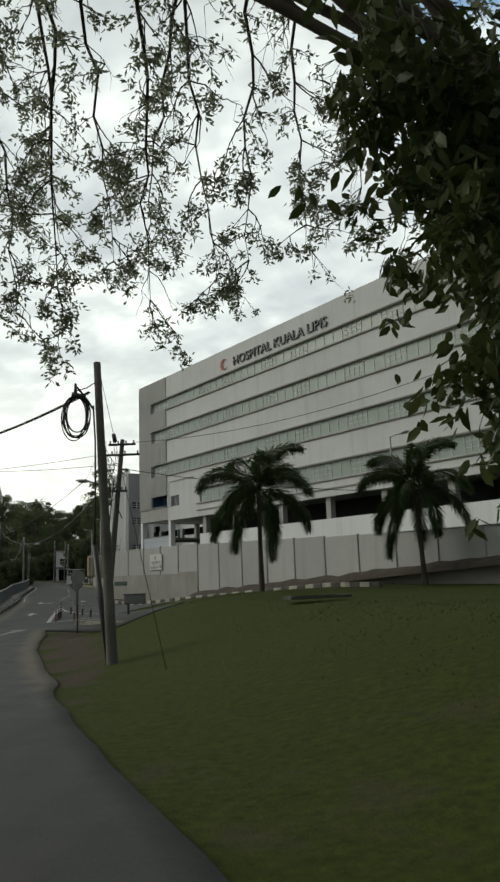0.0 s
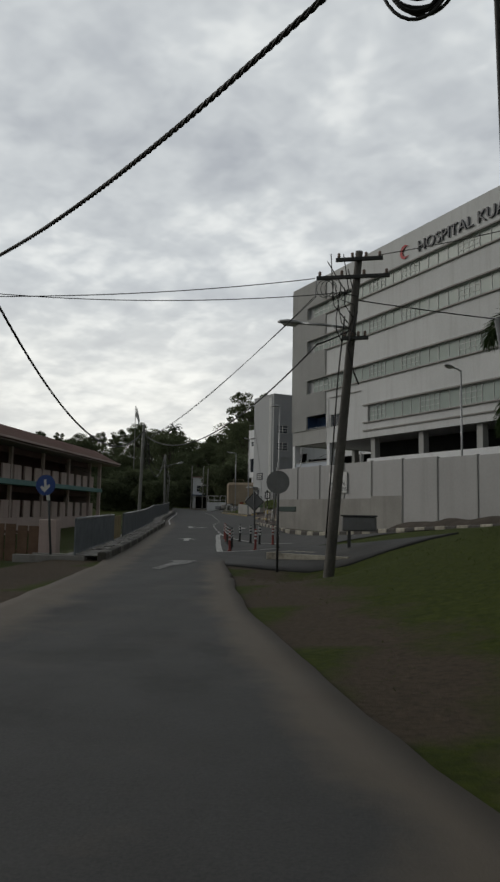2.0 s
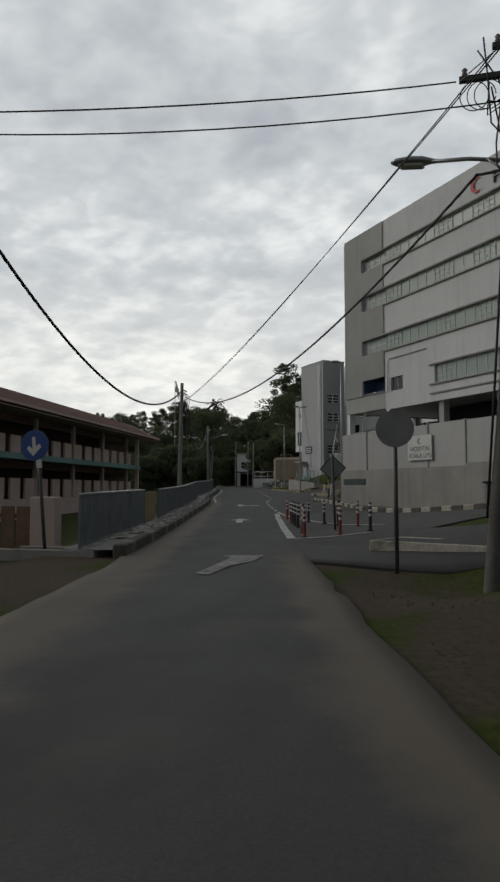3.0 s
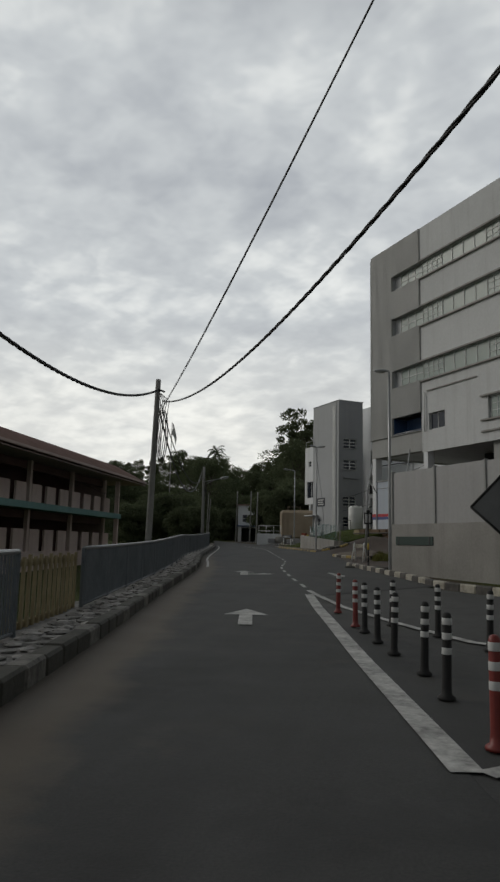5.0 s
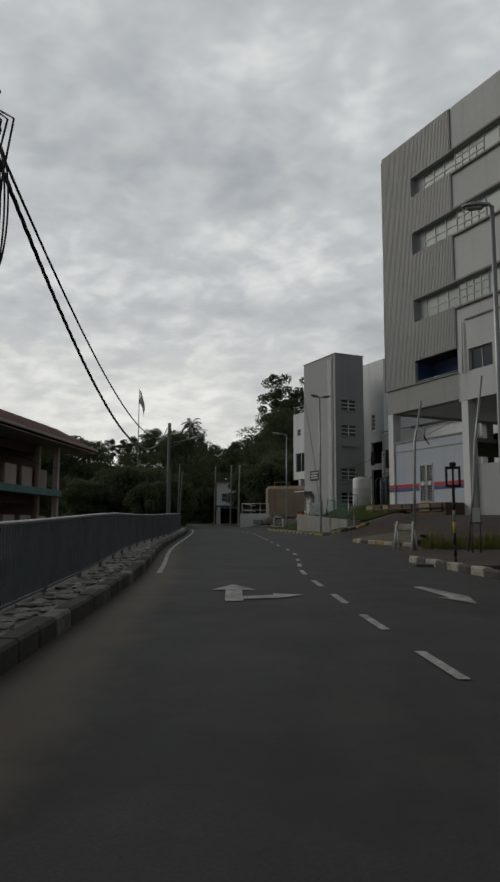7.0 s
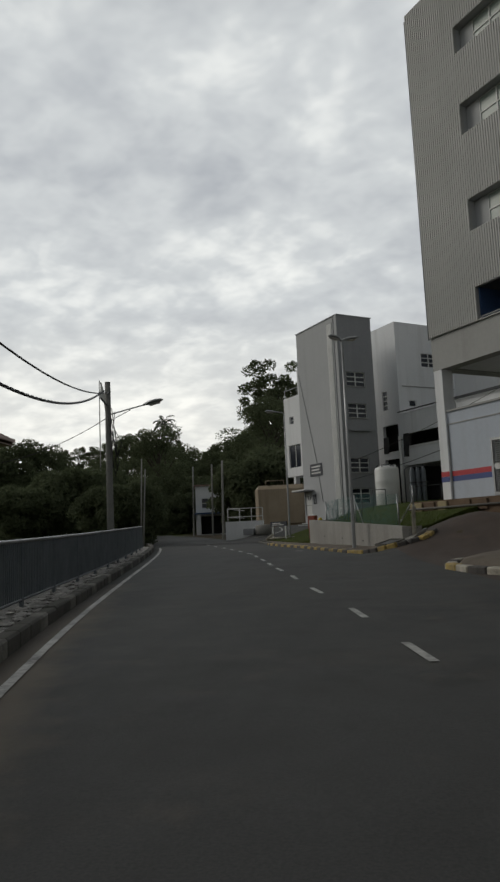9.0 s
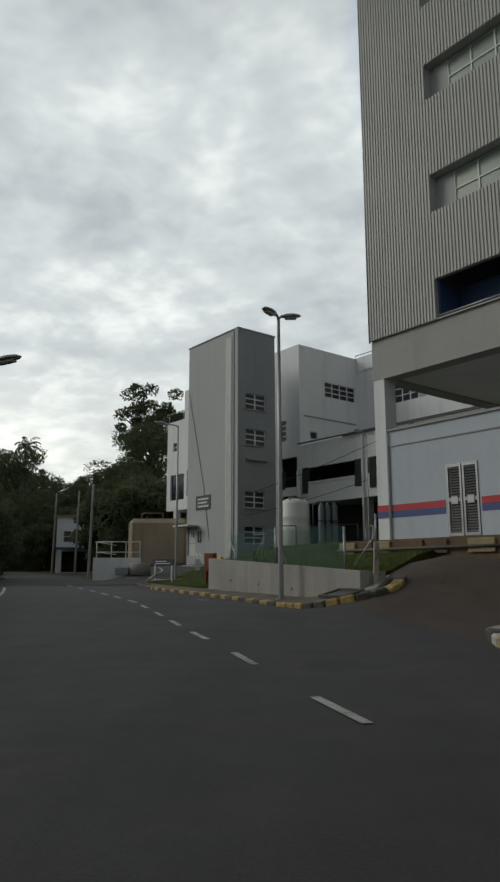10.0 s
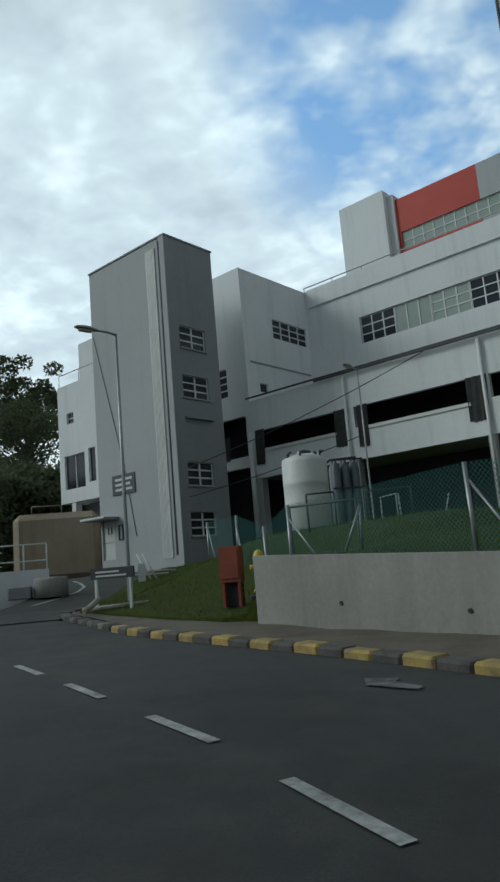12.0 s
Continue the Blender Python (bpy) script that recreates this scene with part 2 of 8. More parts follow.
M = dict(
    ground=ground_material(),
    asphalt=road_material("worn_asphalt", (0.032, 0.033, 0.033), (0.058, 0.058, 0.056), (0.08, 0.07, 0.058)),
    asphalt2=road_material("grey_asphalt", (0.040, 0.041, 0.040), (0.070, 0.069, 0.066), (0.088, 0.082, 0.072)),
    yellowed=surface("yellowed_timber", (0.22, 0.18, 0.10), (0.36, 0.30, 0.18), 0.85, 2, 14, 0.2, streak=0.3, stain=(0.10, 0.08, 0.05)),
    dgreen=surface("dark_green_paint", (0.02, 0.045, 0.04), (0.035, 0.065, 0.055), 0.6, 1, 12, 0.03),
    drive=road_material("muddy_asphalt", (0.048, 0.034, 0.027), (0.08, 0.057, 0.044), (0.14, 0.085, 0.058)),
    paint_worn=surface("worn_road_paint", (0.045, 0.045, 0.044), (0.28, 0.28, 0.27), 0.8, 2.4, 9, 0.1, amount=0.9),
    paint=surface("road_paint", (0.14, 0.14, 0.135), (0.56, 0.56, 0.54), 0.75, 2.2, 14, 0.1, amount=0.8),
    concrete=surface("concrete", (0.24, 0.235, 0.22), (0.36, 0.35, 0.33), 0.85, 0.5, 14, 0.2, streak=0.35),
    kerb=surface("kerb_concrete", (0.028, 0.029, 0.022), (0.10, 0.096, 0.084), 0.9, 1.0, 18, 0.3),
    kerb_black=surface("kerb_black_paint", (0.03, 0.03, 0.03), (0.12, 0.11, 0.10), 0.8, 3, 20, 0.2),
    kerb_yellow=surface("kerb_yellow_paint", (0.15, 0.13, 0.09), (0.52, 0.37, 0.10), 0.8, 2.6, 9, 0.3, amount=0.7),
    kerb_white=surface("kerb_white_paint", (0.17, 0.155, 0.125), (0.55, 0.52, 0.44), 0.8, 1.8, 10, 0.3, amount=0.7),
    stone=surface("rubble_stone", (0.085, 0.083, 0.078), (0.36, 0.35, 0.335), 0.95, 5, 22, 0.7, vary=0.35),
    white=surface("white_render", (0.53, 0.545, 0.55), (0.67, 0.685, 0.69), 0.8, 0.15, 6, 0.06, streak=0.22, stain=(0.24, 0.23, 0.21)),
    white2=surface("pale_render", (0.70, 0.72, 0.74), (0.80, 0.82, 0.84), 0.8, 0.15, 6, 0.06, streak=0.22, stain=(0.28, 0.28, 0.27)),
    beige=surface("pale_ribbed_cladding", (0.37, 0.375, 0.365), (0.46, 0.465, 0.455), 0.5, 0.2, 8, 0.03, metal=0.0, streak=0.2, stain=(0.24, 0.24, 0.23)),
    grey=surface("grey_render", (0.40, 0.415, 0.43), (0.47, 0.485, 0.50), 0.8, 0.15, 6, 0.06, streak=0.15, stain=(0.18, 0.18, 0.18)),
    # darker copy of the grey render; on the tower's side it paints shade
    dgrey=surface("dark_and_shaded_grey_render", (0.25, 0.26, 0.275), (0.32, 0.33, 0.345), 0.8, 0.2, 6, 0.06, streak=0.15, stain=(0.1, 0.1, 0.1)),
    beam=surface("grey_paint_concrete", (0.31, 0.315, 0.31), (0.39, 0.395, 0.385), 0.8, 0.2, 6, 0.06, streak=0.3, stain=(0.2, 0.19, 0.17)),
    hoard=surface("hoarding_panel", (0.36, 0.36, 0.36), (0.45, 0.45, 0.45), 0.55, 0.2, 8, 0.04, streak=0.3, stain=(0.22, 0.21, 0.2), vary=0.06),
    red=surface("red_paint", (0.42, 0.045, 0.035), (0.52, 0.07, 0.05), 0.6, 0.5, 8, 0.05),
    redline=surface("red_band_paint", (0.45, 0.03, 0.04), (0.52, 0.05, 0.06), 0.6, 0.5, 8, 0.03),
    blueline=surface("blue_band_paint", (0.05, 0.075, 0.22), (0.07, 0.1, 0.28), 0.6, 0.5, 8, 0.03),
    bluewall=surface("pale_blue_render", (0.43, 0.48, 0.55), (0.52, 0.57, 0.64), 0.8, 0.15, 6, 0.05, streak=0.15, stain=(0.3, 0.3, 0.3)),
    blue=surface("blue_soffit", (0.03, 0.07, 0.16), (0.05, 0.10, 0.22), 0.6, 0.5, 8, 0.03),
    frame=surface("white_window_frame", (0.62, 0.635, 0.63), (0.74, 0.75, 0.745), 0.5, 1, 10, 0.02),
    glass=glass_material("window_glass", (0.37, 0.44, 0.41), 0.3, 0.32, 0.0),
    glass_dark=glass_material("dark_window_glass", (0.03, 0.035, 0.05), 0.1, 0.45, 0.0),
    # near-black colour that stands in for shade in unlit interiors
    dark=surface("interior_shade", (0.025, 0.026, 0.028), (0.05, 0.05, 0.053), 0.9, 0.5, 6, 0.0),
    netting=surface("dark_netting", (0.03, 0.032, 0.034), (0.055, 0.057, 0.06), 0.95, 2, 30, 0.2),
    steel=surface("galvanised_steel", (0.30, 0.31, 0.32), (0.42, 0.43, 0.44), 0.45, 2, 20, 0.03, metal=0.7),
    dsteel=surface("painted_dark_steel", (0.04, 0.043, 0.045), (0.08, 0.083, 0.085), 0.5, 2, 20, 0.03, metal=0.3),
    railing=surface("grey_blue_railing", (0.10, 0.12, 0.14), (0.17, 0.19, 0.21), 0.5, 2, 20, 0.03, metal=0.3),
    pole=surface("weathered_pole", (0.07, 0.067, 0.062), (0.15, 0.142, 0.13), 0.9, 1.0, 16, 0.25, streak=0.3, stain=(0.06, 0.055, 0.05)),
    cpole=surface("concrete_pole", (0.20, 0.20, 0.19), (0.30, 0.30, 0.285), 0.9, 1.0, 16, 0.2, streak=0.3, stain=(0.1, 0.1, 0.09)),
    cable=surface("black_cable", (0.012, 0.012, 0.013), (0.03, 0.03, 0.03), 0.6, 3, 30, 0.05),
    plastic=surface("white_tank_plastic", (0.62, 0.63, 0.62), (0.74, 0.75, 0.74), 0.45, 0.5, 8, 0.02, streak=0.2, stain=(0.35, 0.34, 0.3)),
    tan=surface("tan_tank_paint", (0.30, 0.24, 0.17), (0.40, 0.33, 0.24), 0.7, 0.6, 8, 0.05, streak=0.4, stain=(0.16, 0.12, 0.08)),
    net=surface("green_fence_mesh", (0.02, 0.11, 0.105), (0.03, 0.15, 0.14), 0.7, 1, 20, 0.05),
    cream=surface("cream_render", (0.46, 0.36, 0.33), (0.60, 0.49, 0.45), 0.85, 0.3, 8, 0.08, streak=0.3, stain=(0.22, 0.18, 0.14)),
    teal=surface("teal_painted_ledge", (0.10, 0.22, 0.21), (0.15, 0.29, 0.28), 0.7, 0.5, 8, 0.05, streak=0.2, stain=(0.06, 0.08, 0.08)),
    # dark red wall, its tone lowered further for shade under the eaves
    maroon=surface("maroon_shaded_wall", (0.085, 0.04, 0.036), (0.14, 0.07, 0.062), 0.7, 0.6, 10, 0.06),
    brown=surface("brown_timber", (0.22, 0.165, 0.145), (0.32, 0.24, 0.21), 0.7, 1, 12, 0.1),
    roof=surface("brown_red_roof", (0.27, 0.175, 0.155), (0.40, 0.27, 0.24), 0.8, 0.6, 12, 0.2, streak=0.2),
    rust=surface("stained_brown_concrete", (0.085, 0.055, 0.037), (0.17, 0.115, 0.075), 0.9, 0.8, 12, 0.25, streak=0.5, stain=(0.06, 0.04, 0.03)),
    rubber=surface("black_rubber", (0.015, 0.015, 0.016), (0.03, 0.03, 0.03), 0.8, 3, 20, 0.1),
    signblack=surface("sign_back_grey", (0.17, 0.175, 0.18), (0.24, 0.245, 0.25), 0.55, 2, 12, 0.02, metal=0.4),
    signwhite=surface("notice_white", (0.58, 0.59, 0.58), (0.66, 0.67, 0.66), 0.5, 1, 10, 0.0),
    ink=surface("dark_lettering", (0.03, 0.035, 0.045), (0.05, 0.055, 0.07), 0.5, 2, 12, 0.0),
    rustred=surface("rusty_red_paint", (0.20, 0.05, 0.03), (0.32, 0.085, 0.05), 0.8, 2.0, 14, 0.1, streak=0.4, stain=(0.09, 0.045, 0.03)),
    earth=surface("dusty_earth", (0.085, 0.068, 0.052), (0.17, 0.145, 0.115), 0.95, 1.3, 22, 0.5),
    orangered=surface("red_bollard_plastic", (0.16, 0.022, 0.02), (0.24, 0.038, 0.03), 0.5, 3, 16, 0.02),
    yellow=surface("yellow_paint", (0.55, 0.40, 0.04), (0.65, 0.48, 0.07), 0.5, 3, 16, 0.02),
    bark=surface("bark", (0.035, 0.028, 0.022), (0.085, 0.07, 0.055), 0.95, 2, 20, 0.5),
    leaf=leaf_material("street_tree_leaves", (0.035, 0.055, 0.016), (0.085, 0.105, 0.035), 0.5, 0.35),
    # paler than the boughs' leaves: glare of the sky behind is in the colour
    twigleaf=leaf_material("sparse_glare_leaves", (0.15, 0.17, 0.11), (0.26, 0.28, 0.20), 0.5, 0.65),
    bluesign=surface("blue_sign_face", (0.02, 0.06, 0.25), (0.03, 0.08, 0.30), 0.5, 2, 12, 0.0),
    palmleaf=leaf_material("palm_leaves", (0.025, 0.048, 0.016), (0.055, 0.085, 0.028)),
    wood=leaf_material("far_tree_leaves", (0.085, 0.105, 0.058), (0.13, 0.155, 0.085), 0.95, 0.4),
    yellowgrass=leaf_material("yellowed_grass", (0.10, 0.11, 0.025), (0.17, 0.17, 0.05)),
    bankblade=leaf_material("bank_grass_blades", (0.06, 0.095, 0.015), (0.11, 0.15, 0.03)),
    kerb_pale=surface("worn_kerb_paint", (0.07, 0.068, 0.06), (0.24, 0.23, 0.21), 0.9, 1.6, 12, 0.4, amount=0.9),
    rustsheet=surface("rusty_boards", (0.10, 0.06, 0.04), (0.20, 0.125, 0.085), 0.9, 1.4, 12, 0.3, streak=0.5, stain=(0.06, 0.04, 0.03), vary=0.2),
    grassblade=leaf_material("grass_blades", (0.032, 0.052, 0.006), (0.072, 0.098, 0.013)),
    lampglow=surface("lamp_cover", (0.5, 0.5, 0.48), (0.6, 0.6, 0.58), 0.3, 2, 12, 0.0),
)


# ---- building blocks ----
def box(bm, x0, x1, y0, y1, z0, z1):
    v = [bm.verts.new((x, y, z)) for z in (z0, z1) for y in (y0, y1) for x in (x0, x1)]
    for f in ((0, 2, 3, 1), (4, 5, 7, 6), (0, 1, 5, 4), (2, 6, 7, 3), (0, 4, 6, 2), (1, 3, 7, 5)):
        bm.faces.new([v[i] for i in f])


def soft_box(bm, x0, x1, y0, y1, z0, z1, r=0.02):
    """A box with chamfered edges."""
    tmp = bmesh.new()
    box(tmp, x0, x1, y0, y1, z0, z1)
    bmesh.ops.bevel(tmp, geom=tmp.edges[:], offset=r, segments=1, affect="EDGES")
    me = bpy.data.meshes.new("soft")
    tmp.to_mesh(me)
    tmp.free()
    bm.from_mesh(me)
    bpy.data.meshes.remove(me)


def tube(bm, points, radius, sides=8, close=True):
    """A round tube through points; radius is one number or one for each point."""
    pts = [Vector(p) for p in points]
    radii = radius if isinstance(radius, (list, tuple)) else [radius] * len(pts)
    rings, side = [], None
    for k, p in enumerate(pts):
        d = (pts[min(k + 1, len(pts) - 1)] - pts[max(k - 1, 0)]).normalized()
        if side is None:
            side = d.cross(Vector((0, 0, 1)) if abs(d.z) < 0.9 else Vector((1, 0, 0))).normalized()
        side = (side - d * side.dot(d)).normalized()
        other = d.cross(side)
        rings.append([bm.verts.new(p + (side * math.cos(a) + other * math.sin(a)) * radii[k]) for a in (2 * math.pi * i / sides for i in range(sides))])
    for a, b in zip(rings, rings[1:]):
        for i in range(sides):
            j = (i + 1) % sides
            f = bm.faces.new((a[i], a[j], b[j], b[i]))
            f.smooth = True
    if close:
        bm.faces.new(rings[0][::-1])
        bm.faces.new(rings[-1])


def lathe(bm, profile, at=(0, 0, 0), sides=24):
    """Turns (radius, height) pairs about a vertical axis."""
    at = Vector(at)
    rings = [[bm.verts.new(at + Vector((r * math.cos(a), r * math.sin(a), z))) for a in (2 * math.pi * i / sides for i in range(sides))] for r, z in profile]
    for a, b in zip(rings, rings[1:]):
        for i in range(sides):
            j = (i + 1) % sides
            f = bm.faces.new((a[i], a[j], b[j], b[i]))
            f.smooth = True
    bm.faces.new(rings[0][::-1])
    bm.faces.new(rings[-1])


def cut_wall(bm, s0, s1, z0, z1, d0, d1, holes=()):
    """A wall from s0 to s1 and z0 to z1, between depths d0 (outside) and d1, with rectangular holes (s0, s1, z0, z1) through it."""
    S = sorted({s0, s1, *(v for h in holes for v in h[:2] if s0 < v < s1)})
    Z = sorted({z0, z1, *(v for h in holes for v in h[2:] if z0 < v < z1)})

    def solid(i, j):
        if not (0 <= i < len(S) - 1 and 0 <= j < len(Z) - 1):
            return False
        s, z = (S[i] + S[i + 1]) / 2, (Z[j] + Z[j + 1]) / 2
        return not any(h[0] < s < h[1] and h[2] < z < h[3] for h in holes)

    def quad(*p):
        bm.faces.new([bm.verts.new(q) for q in p])

    for i in range(len(S) - 1):
        for j in range(len(Z) - 1):
            if not solid(i, j):
                continue
            a, b, c, d = S[i], S[i + 1], Z[j], Z[j + 1]
            quad((a, d0, c), (b, d0, c), (b, d0, d), (a, d0, d))
            quad((b, d1, c), (a, d1, c), (a, d1, d), (b, d1, d))
            if not solid(i - 1, j):
                quad((a, d1, c), (a, d0, c), (a, d0, d), (a, d1, d))
            if not solid(i + 1, j):
                quad((b, d0, c), (b, d1, c), (b, d1, d), (b, d0, d))
            if not solid(i, j - 1):
                quad((a, d1, c), (b, d1, c), (b, d0, c), (a, d0, c))
            if not solid(i, j + 1):
                quad((a, d0, d), (b, d0, d), (b, d1, d), (a, d1, d))
    bmesh.ops.remove_doubles(bm, verts=bm.verts[:], dist=0.0005)


def part(name, bm, material, parent=None, label=""):
    """Links a bmesh as one mesh object, under a thing or a part."""
    me = bpy.data.meshes.new(name)
    bm.to_mesh(me)
    bm.free()
    me.materials.append(M[material] if isinstance(material, str) else material)
    ob = new(name, me)
    if parent:
        ob.parent = parent
    if label:
        tagged(ob, label)
    return ob


def part_box(name, dims, material, parent=None, label="", r=0.0):
    bm = bmesh.new()
    soft_box(bm, *dims, r) if r else box(bm, *dims)
    return part(name, bm, material, parent, label)


def thing(name, m, label, category, group="", kind=""):
    """An Empty at the thing's base."""
    ob = new(name)
    ob.matrix_basis = m
    ob.empty_display_size = 0.2
    return tagged(ob, label, category, group, kind)


def structure(ob, label, category):
    return tagged(ob, label, category, kind="structure")


def smooth(a, b, x):
    u = min(1.0, max(0.0, (x - a) / (b - a)))
    return u * u * (3 - 2 * u)


# ---- the plan: road edges and ground heights ----
U, V = Vector((0.6225, -0.7826, 0)), Vector((0.7826, 0.6225, 0))  # along the hospital's front, and into it
HOSPITAL = Vector((-15.25, 89.6, 0))
HOARD = Vector((-11.85, 57.6, 0))
GY = [-60, 0.8, 3.7, 6.8, 10, 13, 16.5, 28, 34, 45, 57.5, 68, 78.4, 90, 120, 160, 400]
GZ = [2.35, 0.67, 0.43, 0.32, 0.13, -0.05, -0.23, -0.25, -0.15, -0.11, 0.21, 0.31, 0.55, 0.80, 1.25, 1.55, 1.95]
LEFT_Y = [-60, 0, 10, 17, 24, 30, 34, 38, 42, 46, 50, 54, 58, 62, 66, 70, 74, 78, 82, 86, 90, 94, 98, 110, 140]
LEFT_X = [12, -3.4, -7.4, -9.4, -10.9, -12.2, -13.15, -14.15, -15.3, -16.4, -17.4, -18.35, -19.45, -20.85, -22.15, -23.3, -24.35, -25.4, -26.45, -27.6, -28.8, -30.2, -32.0, -37, -50]
RIGHT_Y = [-60, 0, 10, 12.4, 15.7, 18.5, 21.5, 24.2, 27.5, 35, 47, 51.5, 60, 62, 80.5, 82, 86.0, 90.3, 96, 110, 140]
RIGHT_X = [18, 1.8, -2.3, -3.2, -4.25, -5.3, -6.4, -7.3, -8.15, -10.25, -13.1, -10.3, -13.4, -13.7, -17.6, -19.1, -21.0, -23.0, -25.0, -31, -44]


def g(y):
    return float(np.mean(np.interp([y - 5, y - 3, y - 1, y + 1, y + 3, y + 5], GY, GZ)))


def left_edge(y):
    return float(np.mean(np.interp([y - 3, y - 1, y + 1, y + 3], LEFT_Y, LEFT_X)))


def right_edge(y):
    return float(np.interp(y, RIGHT_Y, RIGHT_X))


def ground_z(x, y):
    z = g(y)
    p = Vector((x, y, 0)) - HOARD
    s = p.dot(U)
    w = x - right_edge(y)
    if w > 0:
        z += min(1.3, max(0.0, (s - 8) * 0.065)) * smooth(0.3, 8.0, w) * (1 - smooth(60, 90, s)) * smooth(70, 55, y)
        q = Vector((x, y, 0)) - HOSPITAL
        d, sh = q.dot(V), q.dot(U)
        z += 1.1 * smooth(-10.0, -1.5, d) * smooth(26, 23, sh) * smooth(50, 62, y) * smooth(88, 84, y) * smooth(0.5, 5, w)
        z += 0.6 * smooth(-15, -9, d) * smooth(24, 27, sh) * smooth(30, 45, y)
    # the driveway's corner lifts up to the planter
    z += 0.52 * smooth(-18.7, -16.4, x) * math.exp(-((y - 81.3) / 2.2) ** 2) * smooth(-13.0, -15.0, x)
    # a shallow ditch between the verge and the side road
    z -= 0.5 * math.exp(-(((x + 6.6) / 1.5) ** 2 + ((y - 29.9) / 1.5) ** 2))
    v = left_edge(y) - x
    if v > 0:
        z -= 1.1 * smooth(1.6, 5.0, v) * smooth(24, 34, y) * smooth(100, 84, y)
        z += 2.0 * smooth(8, 70, v) * smooth(80, 130, y)
    z += 4.0 * smooth(130, 220, y) * smooth(-20, -60, x + (y - 130) * 0.3)
    # the wooded hill behind the road's end
    z += 14.0 * smooth(165, 270, y - 0.35 * x - 20) * smooth(20, -30, x + (y - 130) * 0.3)
    return z


def lines(a, b, near, step, far_step):
    """Grid lines, close together within near and wider away from it."""
    out = list(np.arange(near[0], near[1] + step / 2, step))
    k, x = far_step, near[0]
    while x > a:
        x -= k
        out.insert(0, max(a, x))
        k *= 1.5
    k, x = far_step, near[1]
    while x < b:
        x += k
        out.append(min(b, x))
        k *= 1.5
    return [float(v) for v in out]


def sheet(name, xs, ys, height, material, label, category):
    bm = bmesh.new()
    rows = [[bm.verts.new((x, y, height(x, y))) for x in xs] for y in ys]
    for a, b in zip(rows, rows[1:]):
        for i in range(len(xs) - 1):
            f = bm.faces.new((a[i], a[i + 1], b[i + 1], b[i]))
            f.smooth = True
    return structure(part(name, bm, material), label, category)


# ---- ground and road ----
ground = sheet("ground", lines(-2500, 2500, (-40, 30), 1.0, 2.0), lines(-1500, 3000, (-6, 124), 1.0, 2.0), ground_z, "ground",
               "verge of rough grass and bare earth beside the road", "ground")
bare = ground.data.attributes.new("bare", "FLOAT", "POINT")
vals = []
for v in ground.data.vertices:
    x, y = v.co.x, v.co.y
    wr, wl = x - right_edge(y), left_edge(y) - x
    b = 0.0
    if wr > 0:
        litter = 0.3 * (1 - smooth(4.0, 8, math.hypot(x - 5.0, y - 5.0)))
        b = (0.3 + 0.5 * smooth(10, 17, y)) * (1 - smooth(0.2, 0.9 + 2.6 * smooth(12, 22, y), wr))
        b = max(b, litter)
    elif wl > 0:
        b = 0.75 * (1 - smooth(1.5, 7, wl)) if y < 32 else 0.3
    if y > 60 and wr > 0:
        b = max(b, 0.6)
    vals.append(b)
bare.data.foreach_set("value", vals)


def strip(name, ys, left, right, across, lift, material, label, category):
    bm = bmesh.new()
    rows = []
    for y in ys:
        a, b = left(y), right(y)
        row = [bm.verts.new((a - 0.05, y, road_z(a, y) + lift - 0.2))]
        row += [bm.verts.new((a + (b - a) * i / across, y, road_z(a + (b - a) * i / across, y) + lift)) for i in range(across + 1)]
        row.append(bm.verts.new((b + 0.05, y, road_z(b, y) + lift - (0.2 if y < 32 else 0.014))))
        rows.append(row)
    for a, b in zip(rows, rows[1:]):
        for i in range(across + 2):
            f = bm.faces.new((a[i], a[i + 1], b[i + 1], b[i]))
            f.smooth = 0 < i < across + 1
    return structure(part(name, bm, material), label, category)


def road_z(x, y):
    return ground_z(x, y)


def ragged(y, k):
    return 0.10 * (noise.noise(Vector((y * 0.55, k, 0.3))) + 0.5 * noise.noise(Vector((y * 1.7, k, 4.3))))


road = strip("road", [float(v) for v in np.arange(-20, 141, 0.5)], lambda y: left_edge(y) + (ragged(y, 1) if y < 31 else -0.1),
             lambda y: right_edge(y) + (ragged(y, 7) if y < 33 else 0.0), 16, 0.045, "asphalt",
             "worn grey asphalt road with a faded centre line", "road")
dirt = road.data.attributes.new("dirt", "FLOAT", "POINT")
dirt.data.foreach_set("value", [max((1 - smooth(0.2, 1.1 if v.co.y > 32 else 1.4, v.co.x - left_edge(v.co.y))) * smooth(80, 60, v.co.y),
                                    (1 - smooth(0.1, 1.0, right_edge(v.co.y) - v.co.x)) * smooth(34, 29, v.co.y) * smooth(10, 18, v.co.y)) for v in road.data.vertices])


def hoard_xy(s, d):
    return HOARD + U * s + V * d


def flat_sheet(name, us, ws, lift, material, label, category):
    """A sheet on the ground laid by (s, d) along the hoarding."""
    bm = bmesh.new()
    rows = []
    for s in us:
        row = []
        for d in ws:
            p = hoard_xy(s, d)
            row.append(bm.verts.new((p.x, p.y, road_z(p.x, p.y) + lift)))
        rows.append(row)
    for a, b in zip(rows, rows[1:]):
        for i in range(len(ws) - 1):
            bm.faces.new((a[i], b[i], b[i + 1], a[i + 1])).smooth = True
    bmesh.ops.recalc_face_normals(bm, faces=bm.faces[:])
    ob = part(name, bm, material)
    return structure(ob, label, category)


